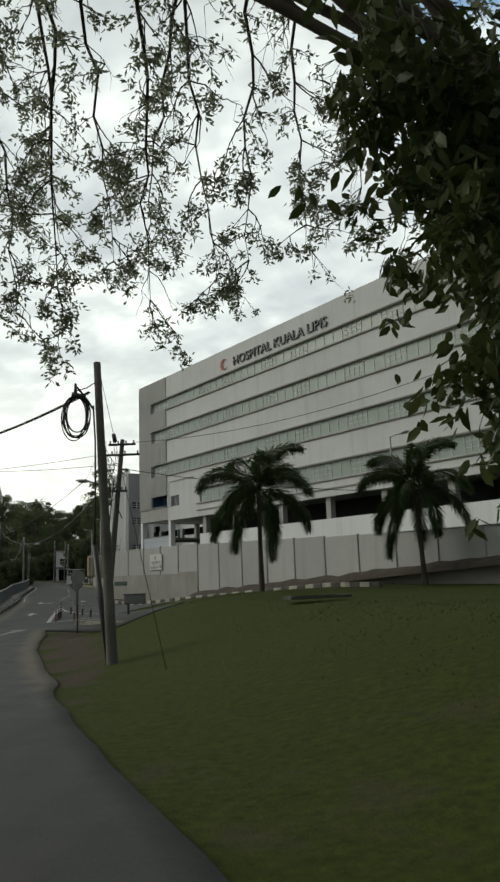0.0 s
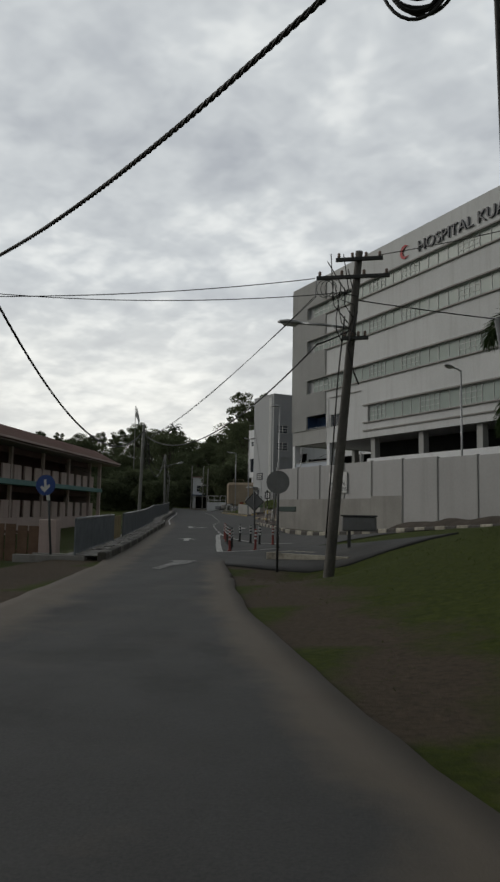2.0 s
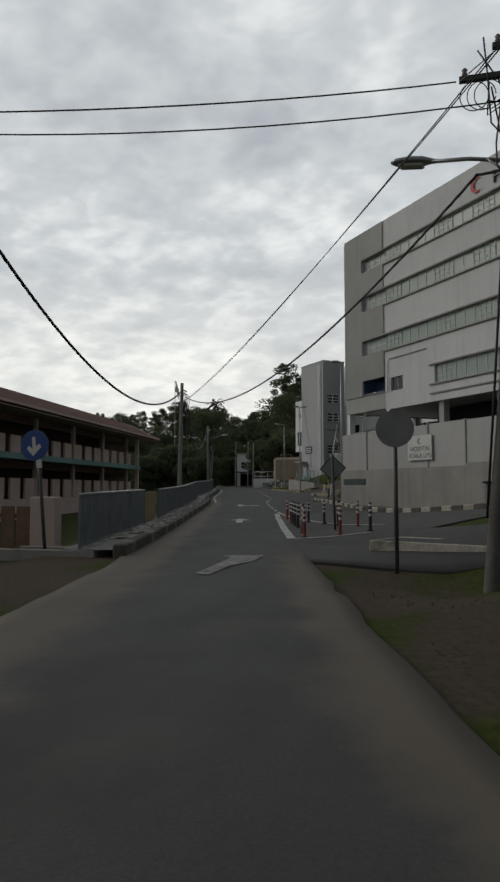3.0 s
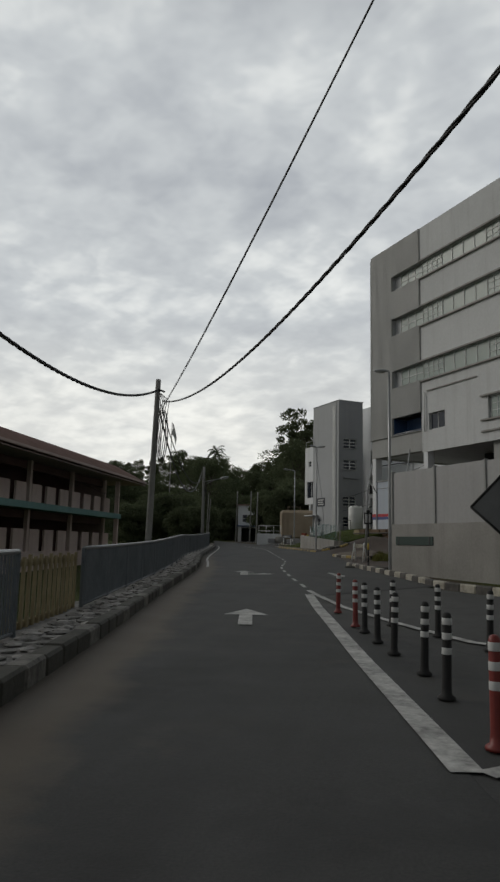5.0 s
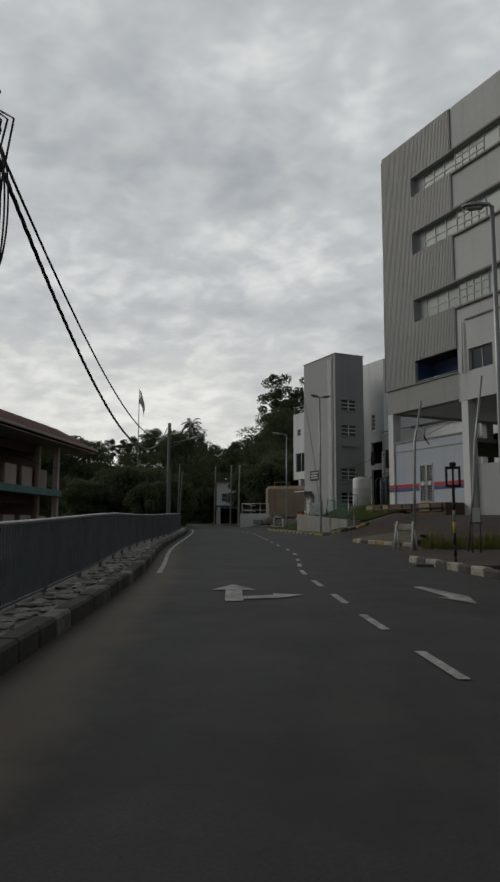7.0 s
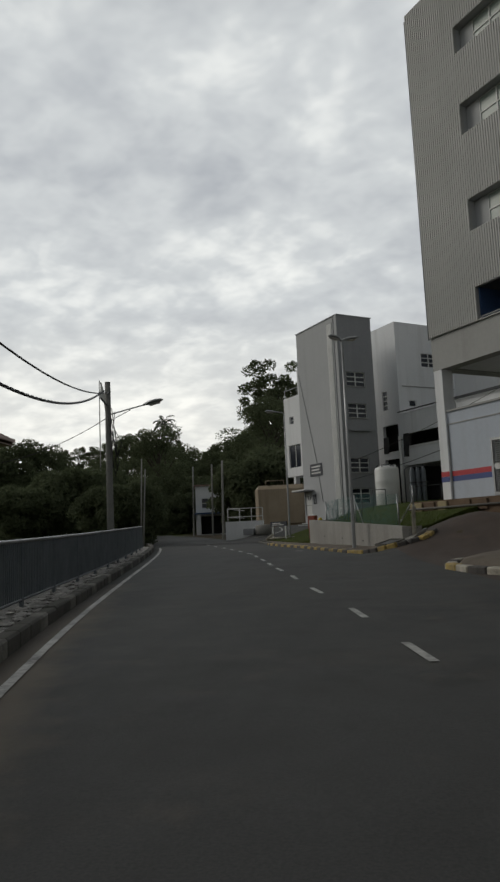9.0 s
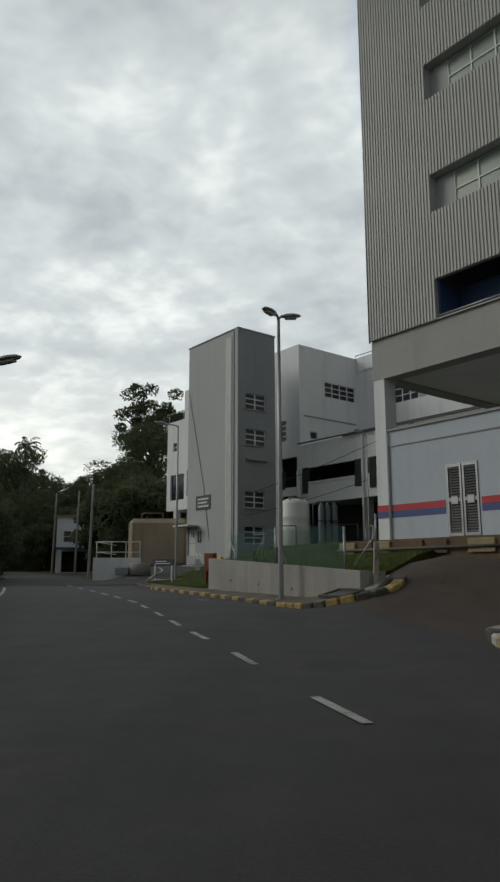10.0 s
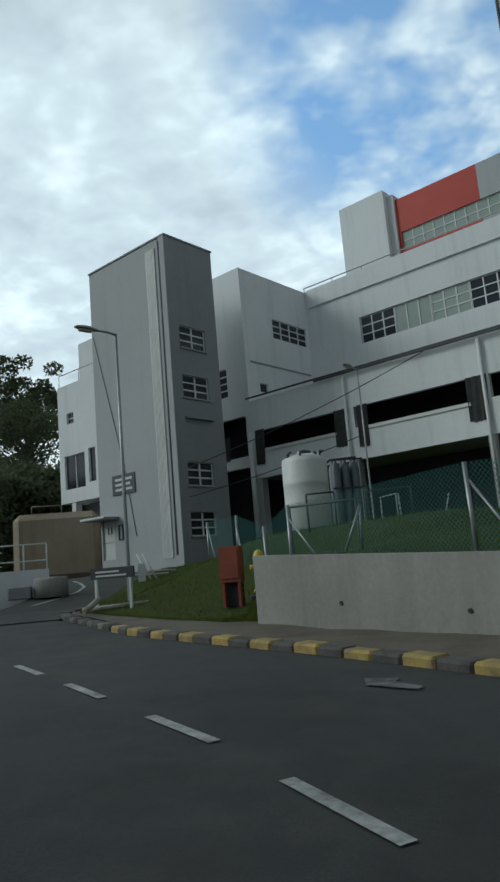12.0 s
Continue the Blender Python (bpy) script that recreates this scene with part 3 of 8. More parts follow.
flat_sheet("side_road", [float(v) for v in np.arange(-2, 20.1, 0.75)], [float(v) for v in np.arange(-10.5, -2.7, 0.6)], 0.033,
                       "asphalt2", "grey asphalt side road turning off beside the hoarding", "road")
junction_bm = bmesh.new()
rows = []
for y in np.arange(31.0, 42.1, 0.4):
    y = float(y)
    a = right_edge(y) - 0.15
    s = (51.375 - y) / 0.7826
    b = max(a + 0.1, HOARD.x + 0.6225 * s - 7.6 + 0.15 * noise.noise(Vector((y, 0.4, 2.2))))
    row = [junction_bm.verts.new((a + (b - a) * i / 10, y, road_z(a + (b - a) * i / 10, y) + 0.04)) for i in range(11)]
    row.append(junction_bm.verts.new((b + 0.06, y - 0.05, road_z(b, y) - 0.25)))
    rows.append(row)
rows.insert(0, [junction_bm.verts.new((v.co.x, v.co.y - 0.08, v.co.z - 0.3)) for v in rows[0]])
for a, b in zip(rows, rows[1:]):
    for i in range(11):
        junction_bm.faces.new((a[i], a[i + 1], b[i + 1], b[i])).smooth = i < 10 and a is not rows[0]
structure(part("junction", junction_bm, "asphalt"), "worn asphalt where the side road leaves the main road", "road")
driveway_bm = bmesh.new()
rows = []
for y in np.arange(61.0, 88.1, 0.6):
    a = right_edge(float(y)) - 0.05
    b = a + 3 + 15 * smooth(61, 64, float(y))
    rows.append([driveway_bm.verts.new((a + (b - a) * i / 24, y, road_z(a + (b - a) * i / 24, float(y)) + 0.037)) for i in range(25)])
for a, b in zip(rows, rows[1:]):
    for i in range(24):
        driveway_bm.faces.new((a[i], a[i + 1], b[i + 1], b[i])).smooth = True
structure(part("driveway", driveway_bm, "drive"), "muddy grey-brown asphalt driveway rising to the hospital's side entrance", "road")


# ---- painted road markings ----
def mark(name, outline, label, material="paint"):
    """A painted shape on the road from plan points, following the road's height."""
    bm = bmesh.new()
    bm.faces.new([bm.verts.new((x, y, 0)) for x, y in outline])
    bmesh.ops.triangulate(bm, faces=bm.faces[:])
    for _ in range(3):
        bmesh.ops.subdivide_edges(bm, edges=[e for e in bm.edges if e.calc_length() > 0.35], cuts=1)
        bmesh.ops.triangulate(bm, faces=bm.faces[:])
    for v in bm.verts:
        v.co.z = road_z(v.co.x, v.co.y) + 0.058
    bmesh.ops.recalc_face_normals(bm, faces=bm.faces[:])
    for f in bm.faces:
        if f.normal.z < 0:
            f.normal_flip()
    return structure(part(name, bm, material), label, "road marking")


def band(name, pts, width, label, material="paint"):
    """A painted line through plan points."""
    bm = bmesh.new()
    P = [Vector((*p, 0)) for p in pts]
    fine = [P[0]]
    for a, b in zip(P, P[1:]):
        n = max(1, int((b - a).length / 0.6))
        fine += [a.lerp(b, k / n) for k in range(1, n + 1)]
    prev = None
    for k, p in enumerate(fine):
        d = (fine[min(k + 1, len(fine) - 1)] - fine[max(k - 1, 0)]).normalized()
        s = Vector((d.y, -d.x, 0)) * width / 2
        pair = [bm.verts.new((q.x, q.y, road_z(q.x, q.y) + 0.055)) for q in (p - s, p + s)]
        if prev:
            bm.faces.new((prev[0], prev[1], pair[1], pair[0]))
        prev = pair
    return structure(part(name, bm, material), label, "road marking")


CENTRE = [(-13.6, 48.9), (-14.53, 51.9), (-15.65, 55.86), (-16.2, 57.95), (-17.3, 64.2), (-18.3, 68.2), (-19.35, 71.65), (-20.0, 74.1), (-20.78, 76.58), (-21.35, 78.64), (-22.7, 83.26), (-23.84, 86.12), (-24.6, 87.96), (-28, 96), (-34, 110)]


def along(pts, dist):
    for (x0, y0), (x1, y1) in zip(pts, pts[1:]):
        n = math.hypot(x1 - x0, y1 - y0)
        if dist <= n:
            return x0 + (x1 - x0) * dist / n, y0 + (y1 - y0) * dist / n
        dist -= n
    return pts[-1]


def at_y(y):
    return float(np.interp(y, [p[1] for p in CENTRE], [p[0] for p in CENTRE])), y


for y0 in (49.17, 51.2, 53.15, 55.15, 57.3, 59.3, 61.2, 64.1, 66.95, 70.0, 72.8, 75.2, 77.2, 79.2, 81.35, 83.26, 85.23, 87.1, 89.1, 91.4, 94.0):
    band("lane_dash", [at_y(y0), at_y(y0 + 0.98)], 0.095, "short white dash of the road's centre line")
band("gore_line", [(-13.25, 47.2), (-12.6, 44.4), (-11.95, 41.8), (-11.2, 38.7), (-10.3, 35.2)], 0.2, "thick white line along the hatched island")
band("gore_line", [(-10.2, 35.2), (-9.5, 35.8), (-8.6, 36.5)], 0.14, "white line closing the hatched island")
band("gore_line", [(-13.45, 48.3), (-13.0, 47.0), (-12.1, 44.6), (-11.1, 42.6), (-10.0, 40.5), (-8.4, 38.8)], 0.13, "white line on the far side of the hatched island")
band("edge_line", [(left_edge(y) + 0.32, y) for y in range(57, 95, 2)], 0.10, "worn white line along the kerb")


def arrow_shape(cx, cy, ang, pts):
    c, s = math.cos(ang), math.sin(ang)
    return [(cx + x * c - y * s, cy + x * s + y * c) for x, y in pts]


STRAIGHT = [(-0.11, -1.17), (0.11, -1.17), (0.11, 0.2), (0.38, 0.2), (0.0, 1.17), (-0.38, 0.2), (-0.11, 0.2)]
mark("straight_arrow", arrow_shape(-13.5, 42.43, 0.247, STRAIGHT), "white arrow pointing straight ahead, painted on asphalt")
TURN = [(-0.12, -1.08), (0.13, -1.08), (0.13, -0.86), (0.6, -0.66), (0.6, -0.82), (1.02, -0.42), (0.58, -0.26), (0.58, -0.42), (0.13, -0.55),
        (0.13, 0.25), (0.34, 0.25), (0.0, 1.05), (-0.34, 0.25), (-0.12, 0.25)]
mark("turn_arrow", arrow_shape(-16.65, 54.1, 0.25, TURN), "white straight and turn arrow painted on asphalt")
mark("turn_arrow", [(-10.45, 28.94), (-10.21, 28.82), (-10.23, 29.93), (-10.29, 30.66), (-10.17, 30.87), (-10.04, 30.54), (-10.06, 31.52), (-10.78, 31.32), (-10.54, 31.07), (-10.49, 30.25)],
     "worn white bent arrow painted on asphalt", "paint_worn")
mark("lane_arrow", arrow_shape(-13.58, 54.4, 3.5, [(-0.08, -1.05), (0.08, -1.05), (0.08, 0.35), (0.24, 0.3), (0, 1.05), (-0.24, 0.3), (-0.08, 0.35)]),
     "white arrow for the opposite lane painted on asphalt")
mark("lane_arrow", arrow_shape(-21.05, 84.35, 0.42, [(-0.07, -0.36), (0.06, -0.3), (0.09, 0.05), (0.2, 0.1), (0.02, 0.36), (-0.18, 0.12), (-0.09, 0.02)]),
     "faded white arrow almost worn off the asphalt", "paint_worn")


# ---- kerbs ----
def kerb_run(name, pts, length, width, height, colours, label, inward=1):
    """A kerb of separate painted blocks along plan points."""
    holder = thing(name, Matrix.Identity(4), label, "kerb", kind="structure")
    P = [Vector((*p, 0)) for p in pts]
    total = sum((b - a).length for a, b in zip(P, P[1:]))
    count = int(total / length)
    meshes = []
    for c in colours:
        bm = bmesh.new()
        soft_box(bm, -length / 2 + 0.002, length / 2 - 0.002, 0, width, -0.15, height, min(0.028, height * 0.3))
        me = bpy.data.meshes.new("kerb_block")
        bm.to_mesh(me)
        bm.free()
        me.materials.append(M[c])
        meshes.append(me)
    for k in range(count):
        x0, y0 = along(pts, k * length)
        x1, y1 = along(pts, (k + 1) * length)
        ob = new("kerb_block", meshes[k % len(meshes)])
        ob.parent = holder
        mx, my = (x0 + x1) / 2, (y0 + y1) / 2
        ob.matrix_basis = Matrix.Translation((mx, my, road_z(mx, my) + 0.045 + random.uniform(-0.01, 0.01))) @ Matrix.Rotation(math.atan2(y1 - y0, x1 - x0) + random.uniform(-0.02, 0.02), 4, "Z") @ Matrix.Rotation(-math.atan2(road_z(x1, y1) - road_z(x0, y0), length), 4, "Y") @ Matrix.Diagonal((1, inward, 1, 1))
    return holder


kerb_run("kerb_left", [(left_edge(y) - 0.02, y) for y in range(31, 98, 2)], 0.6, 0.22, 0.19, ("kerb", "kerb_pale", "kerb", "kerb"), "rough grey kerb stones along the railing", 1)
kerb_run("kerb_hoarding", [(-13.9, 61.6), (-13.3, 59.8), (-10.25, 51.2), (-7.45, 47.5), (-1.2, 39.6), (5.4, 31.3)], 0.6, 0.2, 0.16, ("kerb_white", "kerb_black"), "black and white painted kerb before the hoarding", -1)
kerb_run("kerb_lane", [(-23.7, 98.9), (-24.3, 98.2), (-24.65, 97.2), (-24.6, 96.0), (-23.3, 91.5)], 0.43, 0.26, 0.09, ("kerb_pale", "kerb"), "worn grey and white kerb where the service lane begins", -1)
kerb_run("kerb_planter", [(-23.3, 91.5), (-23.1, 90.8), (-22.45, 89.4), (-20.9, 86.4), (-19.88, 84.1), (-19.36, 83.05), (-18.95, 82.2), (-18.68, 81.75)], 0.43, 0.26, 0.10, ("kerb_yellow", "kerb_black"), "chipped yellow and black painted kerb round the planter", -1)
kerb_run("kerb_corner", [(-18.68, 81.75), (-18.4, 81.25), (-18.1, 80.88), (-17.75, 80.62), (-17.34, 80.46), (-17.0, 80.42), (-16.68, 80.58), (-16.48, 80.95), (-16.3, 81.5)],
         0.31, 0.26, 0.10, ("kerb_yellow", "kerb_yellow", "kerb_black", "kerb_black"), "yellow and black painted kerb at the driveway's corner", -1)

# rubble between the kerb and the railing
stone_meshes = []
for k in range(6):
    bm = bmesh.new()
    bmesh.ops.create_icosphere(bm, subdivisions=1, radius=0.11)
    for v in bm.verts:
        v.co = Vector((v.co.x * random.uniform(0.8, 1.3), v.co.y * random.uniform(0.8, 1.2), v.co.z * random.uniform(0.45, 0.8)))
    me = bpy.data.meshes.new("stone")
    bm.to_mesh(me)
    bm.free()
    me.materials.append(M["stone"])
    stone_meshes.append(me)
rubble = thing("rubble_edging", Matrix.Identity(4), "rough grey stones set along the kerb", "stone edging", kind="structure")
for k in range(300):
    y = 33 + 30 * (k + random.random()) / 300
    x = left_edge(y) - 0.28 - random.random() * 0.55
    ob = new("stone", random.choice(stone_meshes))
    ob.parent = rubble
    ob.matrix_basis = Matrix.Translation((x, y, ground_z(x, y) + 0.155)) @ Matrix.Rotation(random.random() * 6.3, 4, "Z") @ Matrix.Diagonal((random.uniform(0.7, 1.5), random.uniform(0.6, 1.2), random.uniform(0.35, 0.6), 1))
more = bmesh.new()
for k in range(340):
    y = 63 + 29 * (k + random.random()) / 340
    x = left_edge(y) - 0.28 - random.random() * 0.55
    tmp = bmesh.new()
    tmp.from_mesh(random.choice(stone_meshes))
    tmp.transform(Matrix.Translation((x, y, ground_z(x, y) + 0.155)) @ Matrix.Rotation(random.random() * 6.3, 4, "Z") @ Matrix.Diagonal((random.uniform(0.7, 1.5), random.uniform(0.6, 1.2), random.uniform(0.35, 0.6), 1)))
    me = bpy.data.meshes.new("tmp")
    tmp.to_mesh(me)
    tmp.free()
    more.from_mesh(me)
    bpy.data.meshes.remove(me)
tagged(part("far_stones", more, "stone", rubble), kind="stuff")
bm = bmesh.new()
rows = []
for y in np.arange(31, 92.5, 0.5):
    e = left_edge(float(y))
    rows.append([bm.verts.new((e - 0.2 - 0.21 * i, y, ground_z(e - 0.2 - 0.21 * i, float(y)) + 0.14 + 0.03 * noise.noise(Vector((i * 0.9, float(y) * 2, 3))))) for i in range(6)])
for a, b in zip(rows, rows[1:]):
    for i in range(5):
        bm.faces.new((a[i + 1], a[i], b[i], b[i + 1])).smooth = True
structure(part("rubble_bed", bm, "stone"), "bed of mortar and broken stone under the railing", "stone edging")


# ---- the hospital ----


def local(origin):
    return Matrix(((U.x, V.x, 0, origin.x), (U.y, V.y, 0, origin.y), (0, 0, 1, 0), (0, 0, 0, 1)))


def window(parent, s0, s1, z0, z1, d, cols, rows, glass="glass", bar=0.05, depth=0.07, face=None, label=""):
    """A framed window in the plane d: frame with its bars, and panes behind them. face turns it to a side wall at s = face."""
    bm = bmesh.new()
    gaps = []
    for i in range(cols):
        for j in range(rows):
            a, b = s0 + (s1 - s0) * i / cols, s0 + (s1 - s0) * (i + 1) / cols
            c, e = z0 + (z1 - z0) * j / rows, z0 + (z1 - z0) * (j + 1) / rows
            gaps.append((a + bar * 0.6, b - bar * 0.6, c + bar * 0.5, e - bar * 0.5))
    cut_wall(bm, s0, s1, z0, z1, d, d + depth, gaps)
    if face is not None:
        for v in bm.verts:
            v.co = Vector((face + d - v.co.y, v.co.x, v.co.z))
        bmesh.ops.recalc_face_normals(bm, faces=bm.faces[:])
    fr = part("window", bm, "frame", parent, label)
    bm = bmesh.new()
    if face is None:
        box(bm, s0, s1, d + depth * 0.6, d + depth * 0.6 + 0.012, z0, z1)
    else:
        box(bm, face - depth * 0.6 - 0.012, face - depth * 0.6, s0, s1, z0, z1)
    part("pane", bm, glass, fr)
    return fr


hospital = thing("hospital_building", local(HOSPITAL), "large pale hospital block with long window bands above open floors", "building")
LEN, DEEP = 74.0, 17.0
bands = [(21.9, 23.15), (18.1, 19.5), (13.75, 15.15)]
holes = [(6.6, LEN - 1.2, a, b) for a, b in bands] + [(13.6, LEN - 1.2, 9.75, 11.2), (7.45, 9.25, 9.8, 11.05)]
bm = bmesh.new()
cut_wall(bm, 6.6, LEN, 8.2, 25.95, 0.0, 0.35, holes)
part("front_wall", bm, "white", hospital)
bm = bmesh.new()
box(bm, 0.06, 0.35, 0.36, DEEP, 9.9, 25.4)
box(bm, 0.35, LEN, DEEP - 0.3, DEEP, 8.2, 25.6)
box(bm, LEN - 0.3, LEN, 0.36, DEEP - 0.31, 0.3, 25.9)
part("rear_wall", bm, "white", hospital)
part_box("roof_slab", (0.36, LEN - 0.31, 0.36, DEEP - 0.31, 25.0, 25.3), "beam", hospital)
part_box("core", (6.7, LEN - 0.5, 1.6, DEEP - 0.5, 8.6, 24.9), "dark", hospital, "solid core coloured dark for unlit rooms behind the glass")
for s0, z, dp in [(6.62, z, 0.16) for z in (23.2, 21.78, 19.55, 17.98, 15.2, 13.63)] + [(13.0, 11.3, 0.16), (13.0, 9.65, 0.16), (13.0, 8.89, 0.12)]:
    part_box("sunshade_ledge", (s0, LEN - 0.9, -dp, -0.003, z - 0.05, z + 0.06), "concrete", hospital, "thin stained concrete ledge")
part_box("sunshade_ledge", (7.3, 12.6, -0.09, -0.003, 12.75, 12.83), "concrete", hospital, "thin stained concrete ledge")
for z0, z1 in bands + [(9.75, 11.2)]:
    s = 6.75 if z0 > 12 else 13.75
    k = 0
    while s < LEN - 3.5:
        k += 1
        w = 2.3
        clear = (k % 5) not in (1, 4)
        window(hospital, s, s + w, z0 + 0.02, z1 - 0.02, 0.12, 2 if clear else 4, 1 if clear else 3, "glass", 0.028)
        s += w + 0.03
window(hospital, 7.5, 9.2, 9.85, 11.0, 0.14, 2, 1, "glass_dark", 0.03)

# the ribbed end bay
bm = bmesh.new()
bay_holes = [(3.0, 6.7, a, b + 0.02) for a, b in bands] + [(3.0, 6.6, 9.9, 11.3)]
cut_wall(bm, 0.0, 6.58, 9.86, 25.92, -0.10, 0.05, bay_holes)
for k in range(50):
    s = 0.03 + k * 0.131
    segs = [(9.86, 25.9)]
    if s > 2.93:
        segs = [(11.3, 13.75), (15.17, 18.1), (19.52, 21.9), (23.17, 25.9)]
    for a, b in segs:
        box(bm, s, s + 0.068, -0.132, -0.101, a + 0.01, b)
part("ribbed_cladding", bm, "beige", hospital, "vertical ribbed pale metal cladding")
bm = bmesh.new()
tube(bm, [(-0.005, -0.12, 9.8), (-0.005, -0.12, 25.6)], 0.035, 8)
part("corner_trim", bm, "steel", hospital)
for a, b in bands:
    part_box("jamb_panel", (3.0, 3.75, 0.28, 0.34, a, b), "grey", hospital)
    part_box("reveal", (2.93, 2.998, 0.051, 0.34, a, b), "grey", hospital)
    part_box("window_head", (2.93, 6.58, 0.051, 0.34, b + 0.022, b + 0.06), "grey", hospital)
    window(hospital, 3.75, 6.58, a + 0.02, b - 0.02, 0.28, 3, 2, "glass", 0.05)
bm = bmesh.new()
box(bm, 3.0, 3.06, 0.06, 1.4, 9.9, 11.3)
box(bm, 3.06, 6.6, 1.3, 1.4, 9.9, 11.3)
part("recess_lining", bm, "blue", hospital, "deep blue lining of the open recess")
bm = bmesh.new()
tube(bm, [(3.05, -0.02, 10.0), (6.55, -0.02, 10.0)], 0.03, 6)
part("recess_rail", bm, "steel", hospital)

# concrete frame under the bay, open right through to the yard behind
bm = bmesh.new()
box(bm, -0.02, 6.75, 0.0, 0.6, 8.35, 9.85)
box(bm, -0.02, 0.6, 0.61, DEEP, 8.36, 9.84)
part("edge_beam", bm, "beam", hospital, "bare grey concrete edge beam")
part_box("soffit_slab", (0.61, LEN - 0.5, 0.61, DEEP - 0.32, 8.42, 8.6), "white2", hospital)
for s, d in ((0.0, 0.01), (0.0, 8.0), (0.0, 15.5), (6.75, 0.02), (6.75, 8.0), (6.75, 15.5)):
    part_box("column", (s, s + 0.5, d, d + 0.6, 1.2, 8.349 if s < 5 else 8.41), "white2" if d < 1 else "beam", hospital)
bm = bmesh.new()
tube(bm, [(7.1, -0.12, 9.75), (7.1, -0.12, 12.7)], 0.05, 8)
part("downpipe", bm, "frame", hospital)
for k in range(2, 11):
    s = 0.4 + k * 6.62
    part_box("column", (s, s + 0.6, 0.36, 0.95, 0.4, 8.2), "beam", hospital)
bm = bmesh.new()
cut_wall(bm, 0.51, 6.74, 1.2, 6.4, 0.12, 0.35, [(2.88, 4.08, 2.6, 4.92)])
part("lower_wall", bm, "bluewall", hospital, "pale blue-white rendered wall")
# unseen slab, added so that bounced light brightens the soffit
part_box("deck_slab", (0.51, 6.74, 0.43, DEEP - 0.4, 5.95, 6.2), "concrete", hospital, "unseen concrete slab added to bounce light onto the soffit")
part_box("wall_coping", (0.51, 6.74, 0.05, 0.42, 6.401, 6.48), "beam", hospital)
bm = bmesh.new()
box(bm, 0.51, 6.74, 0.085, 0.119, 5.84, 5.88)
box(bm, 0.51, 0.55, 0.085, 0.119, 2.6, 5.84)
part("panel_moulding", bm, "beam", hospital)
for z0, z1, m, n in ((3.56, 3.78, "redline", "red painted band"), (3.33, 3.555, "blueline", "blue painted band")):
    for dims in ((0.0, 0.5, -0.006, 0.005), (0.551, 2.81, 0.112, 0.121), (4.15, 6.74, 0.112, 0.121)):
        part_box("painted_band", (*dims, z0, z1), m, hospital, n)
for s in (2.88, 3.49):
    bm = bmesh.new()
    cut_wall(bm, s + 0.01, s + 0.58, 2.6, 4.92, 0.09, 0.15, [(s + 0.08, s + 0.51, 2.7, 3.7), (s + 0.08, s + 0.51, 3.82, 4.82)])
    leaf = part("door_leaf", bm, "steel", hospital, "louvred grey metal door leaf")
    for k in range(24):
        z = 2.72 + k * 0.088
        if 3.65 < z < 3.82:
            continue
        bm = bmesh.new()
        vs = [bm.verts.new(p) for p in ((s + 0.08, 0.10, z), (s + 0.51, 0.10, z), (s + 0.51, 0.145, z + 0.06), (s + 0.08, 0.145, z + 0.06))]
        bm.faces.new(vs)
        bmesh.ops.solidify(bm, geom=bm.faces[:], thickness=0.008)
        part("slat", bm, "steel", leaf)
    part_box("lock_plate", (s + 0.18, s + 0.42, 0.07, 0.089, 3.62, 3.86), "signwhite", leaf)
# dark backing, the unlit room's shade put into its colour
part_box("door_void", (2.86, 4.1, 0.36, 0.4, 2.58, 4.94), "dark", hospital)
part_box("loading_step", (-0.6, 6.74, -1.35, -0.002, 0.6, 2.5), "rust", hospital, "stained brown concrete plinth")
for s, w, m in ((-0.58, 0.75, "yellowed"), (0.35, 0.6, "rust"), (1.15, 0.55, "yellowed"), (2.1, 0.9, "rust"), (3.4, 0.5, "rust"), (4.6, 0.9, "yellowed"), (5.8, 0.7, "rust")):
    part_box("kerb_block", (s, s + w, -1.43, -1.351, 2.02, 2.46 - 0.04 * (s % 1)), m, hospital, "rotten painted block along the plinth", r=0.02)
bm = bmesh.new()
for z, d in ((2.19, -1.46), (1.75, -1.43)):
    tube(bm, [(-0.6, d, z), (6.7, d, z + 0.02)], 0.045, 8)
part("service_pipe", bm, "pole", hospital)
# open parapet floor beyond the hoarding
part_box("gallery_parapet", (13.5, LEN - 0.31, 0.0, 0.2, 4.6, 6.25), "white2", hospital, "white parapet of the open floor")
# back wall coloured dark to stand for shade in the open floor
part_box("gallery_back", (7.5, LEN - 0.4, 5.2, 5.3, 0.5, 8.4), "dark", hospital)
part_box("ground_wall", (7.5, LEN - 0.31, 0.4, 0.7, 0.3, 4.6), "grey", hospital)


def lettering(text, size, m, material, parent=None, name="lettering", depth=0.04, label=""):
    """Raised letters in the built-in font, standing on the plane of m."""
    cu = bpy.data.curves.new(name, "FONT")
    cu.body, cu.size, cu.extrude = text, size, depth / 2
    tmp = bpy.data.objects.new("tmp", cu)
    scene.collection.objects.link(tmp)
    bpy.context.view_layer.update()
    me = bpy.data.meshes.new_from_object(tmp.evaluated_get(bpy.context.evaluated_depsgraph_get()))
    bpy.data.objects.remove(tmp)
    me.materials.clear()
    me.materials.append(M[material])
    ob = new(name, me)
    if parent:
        ob.parent = parent
    ob.matrix_basis = m
    if label:
        tagged(ob, label)
    return ob


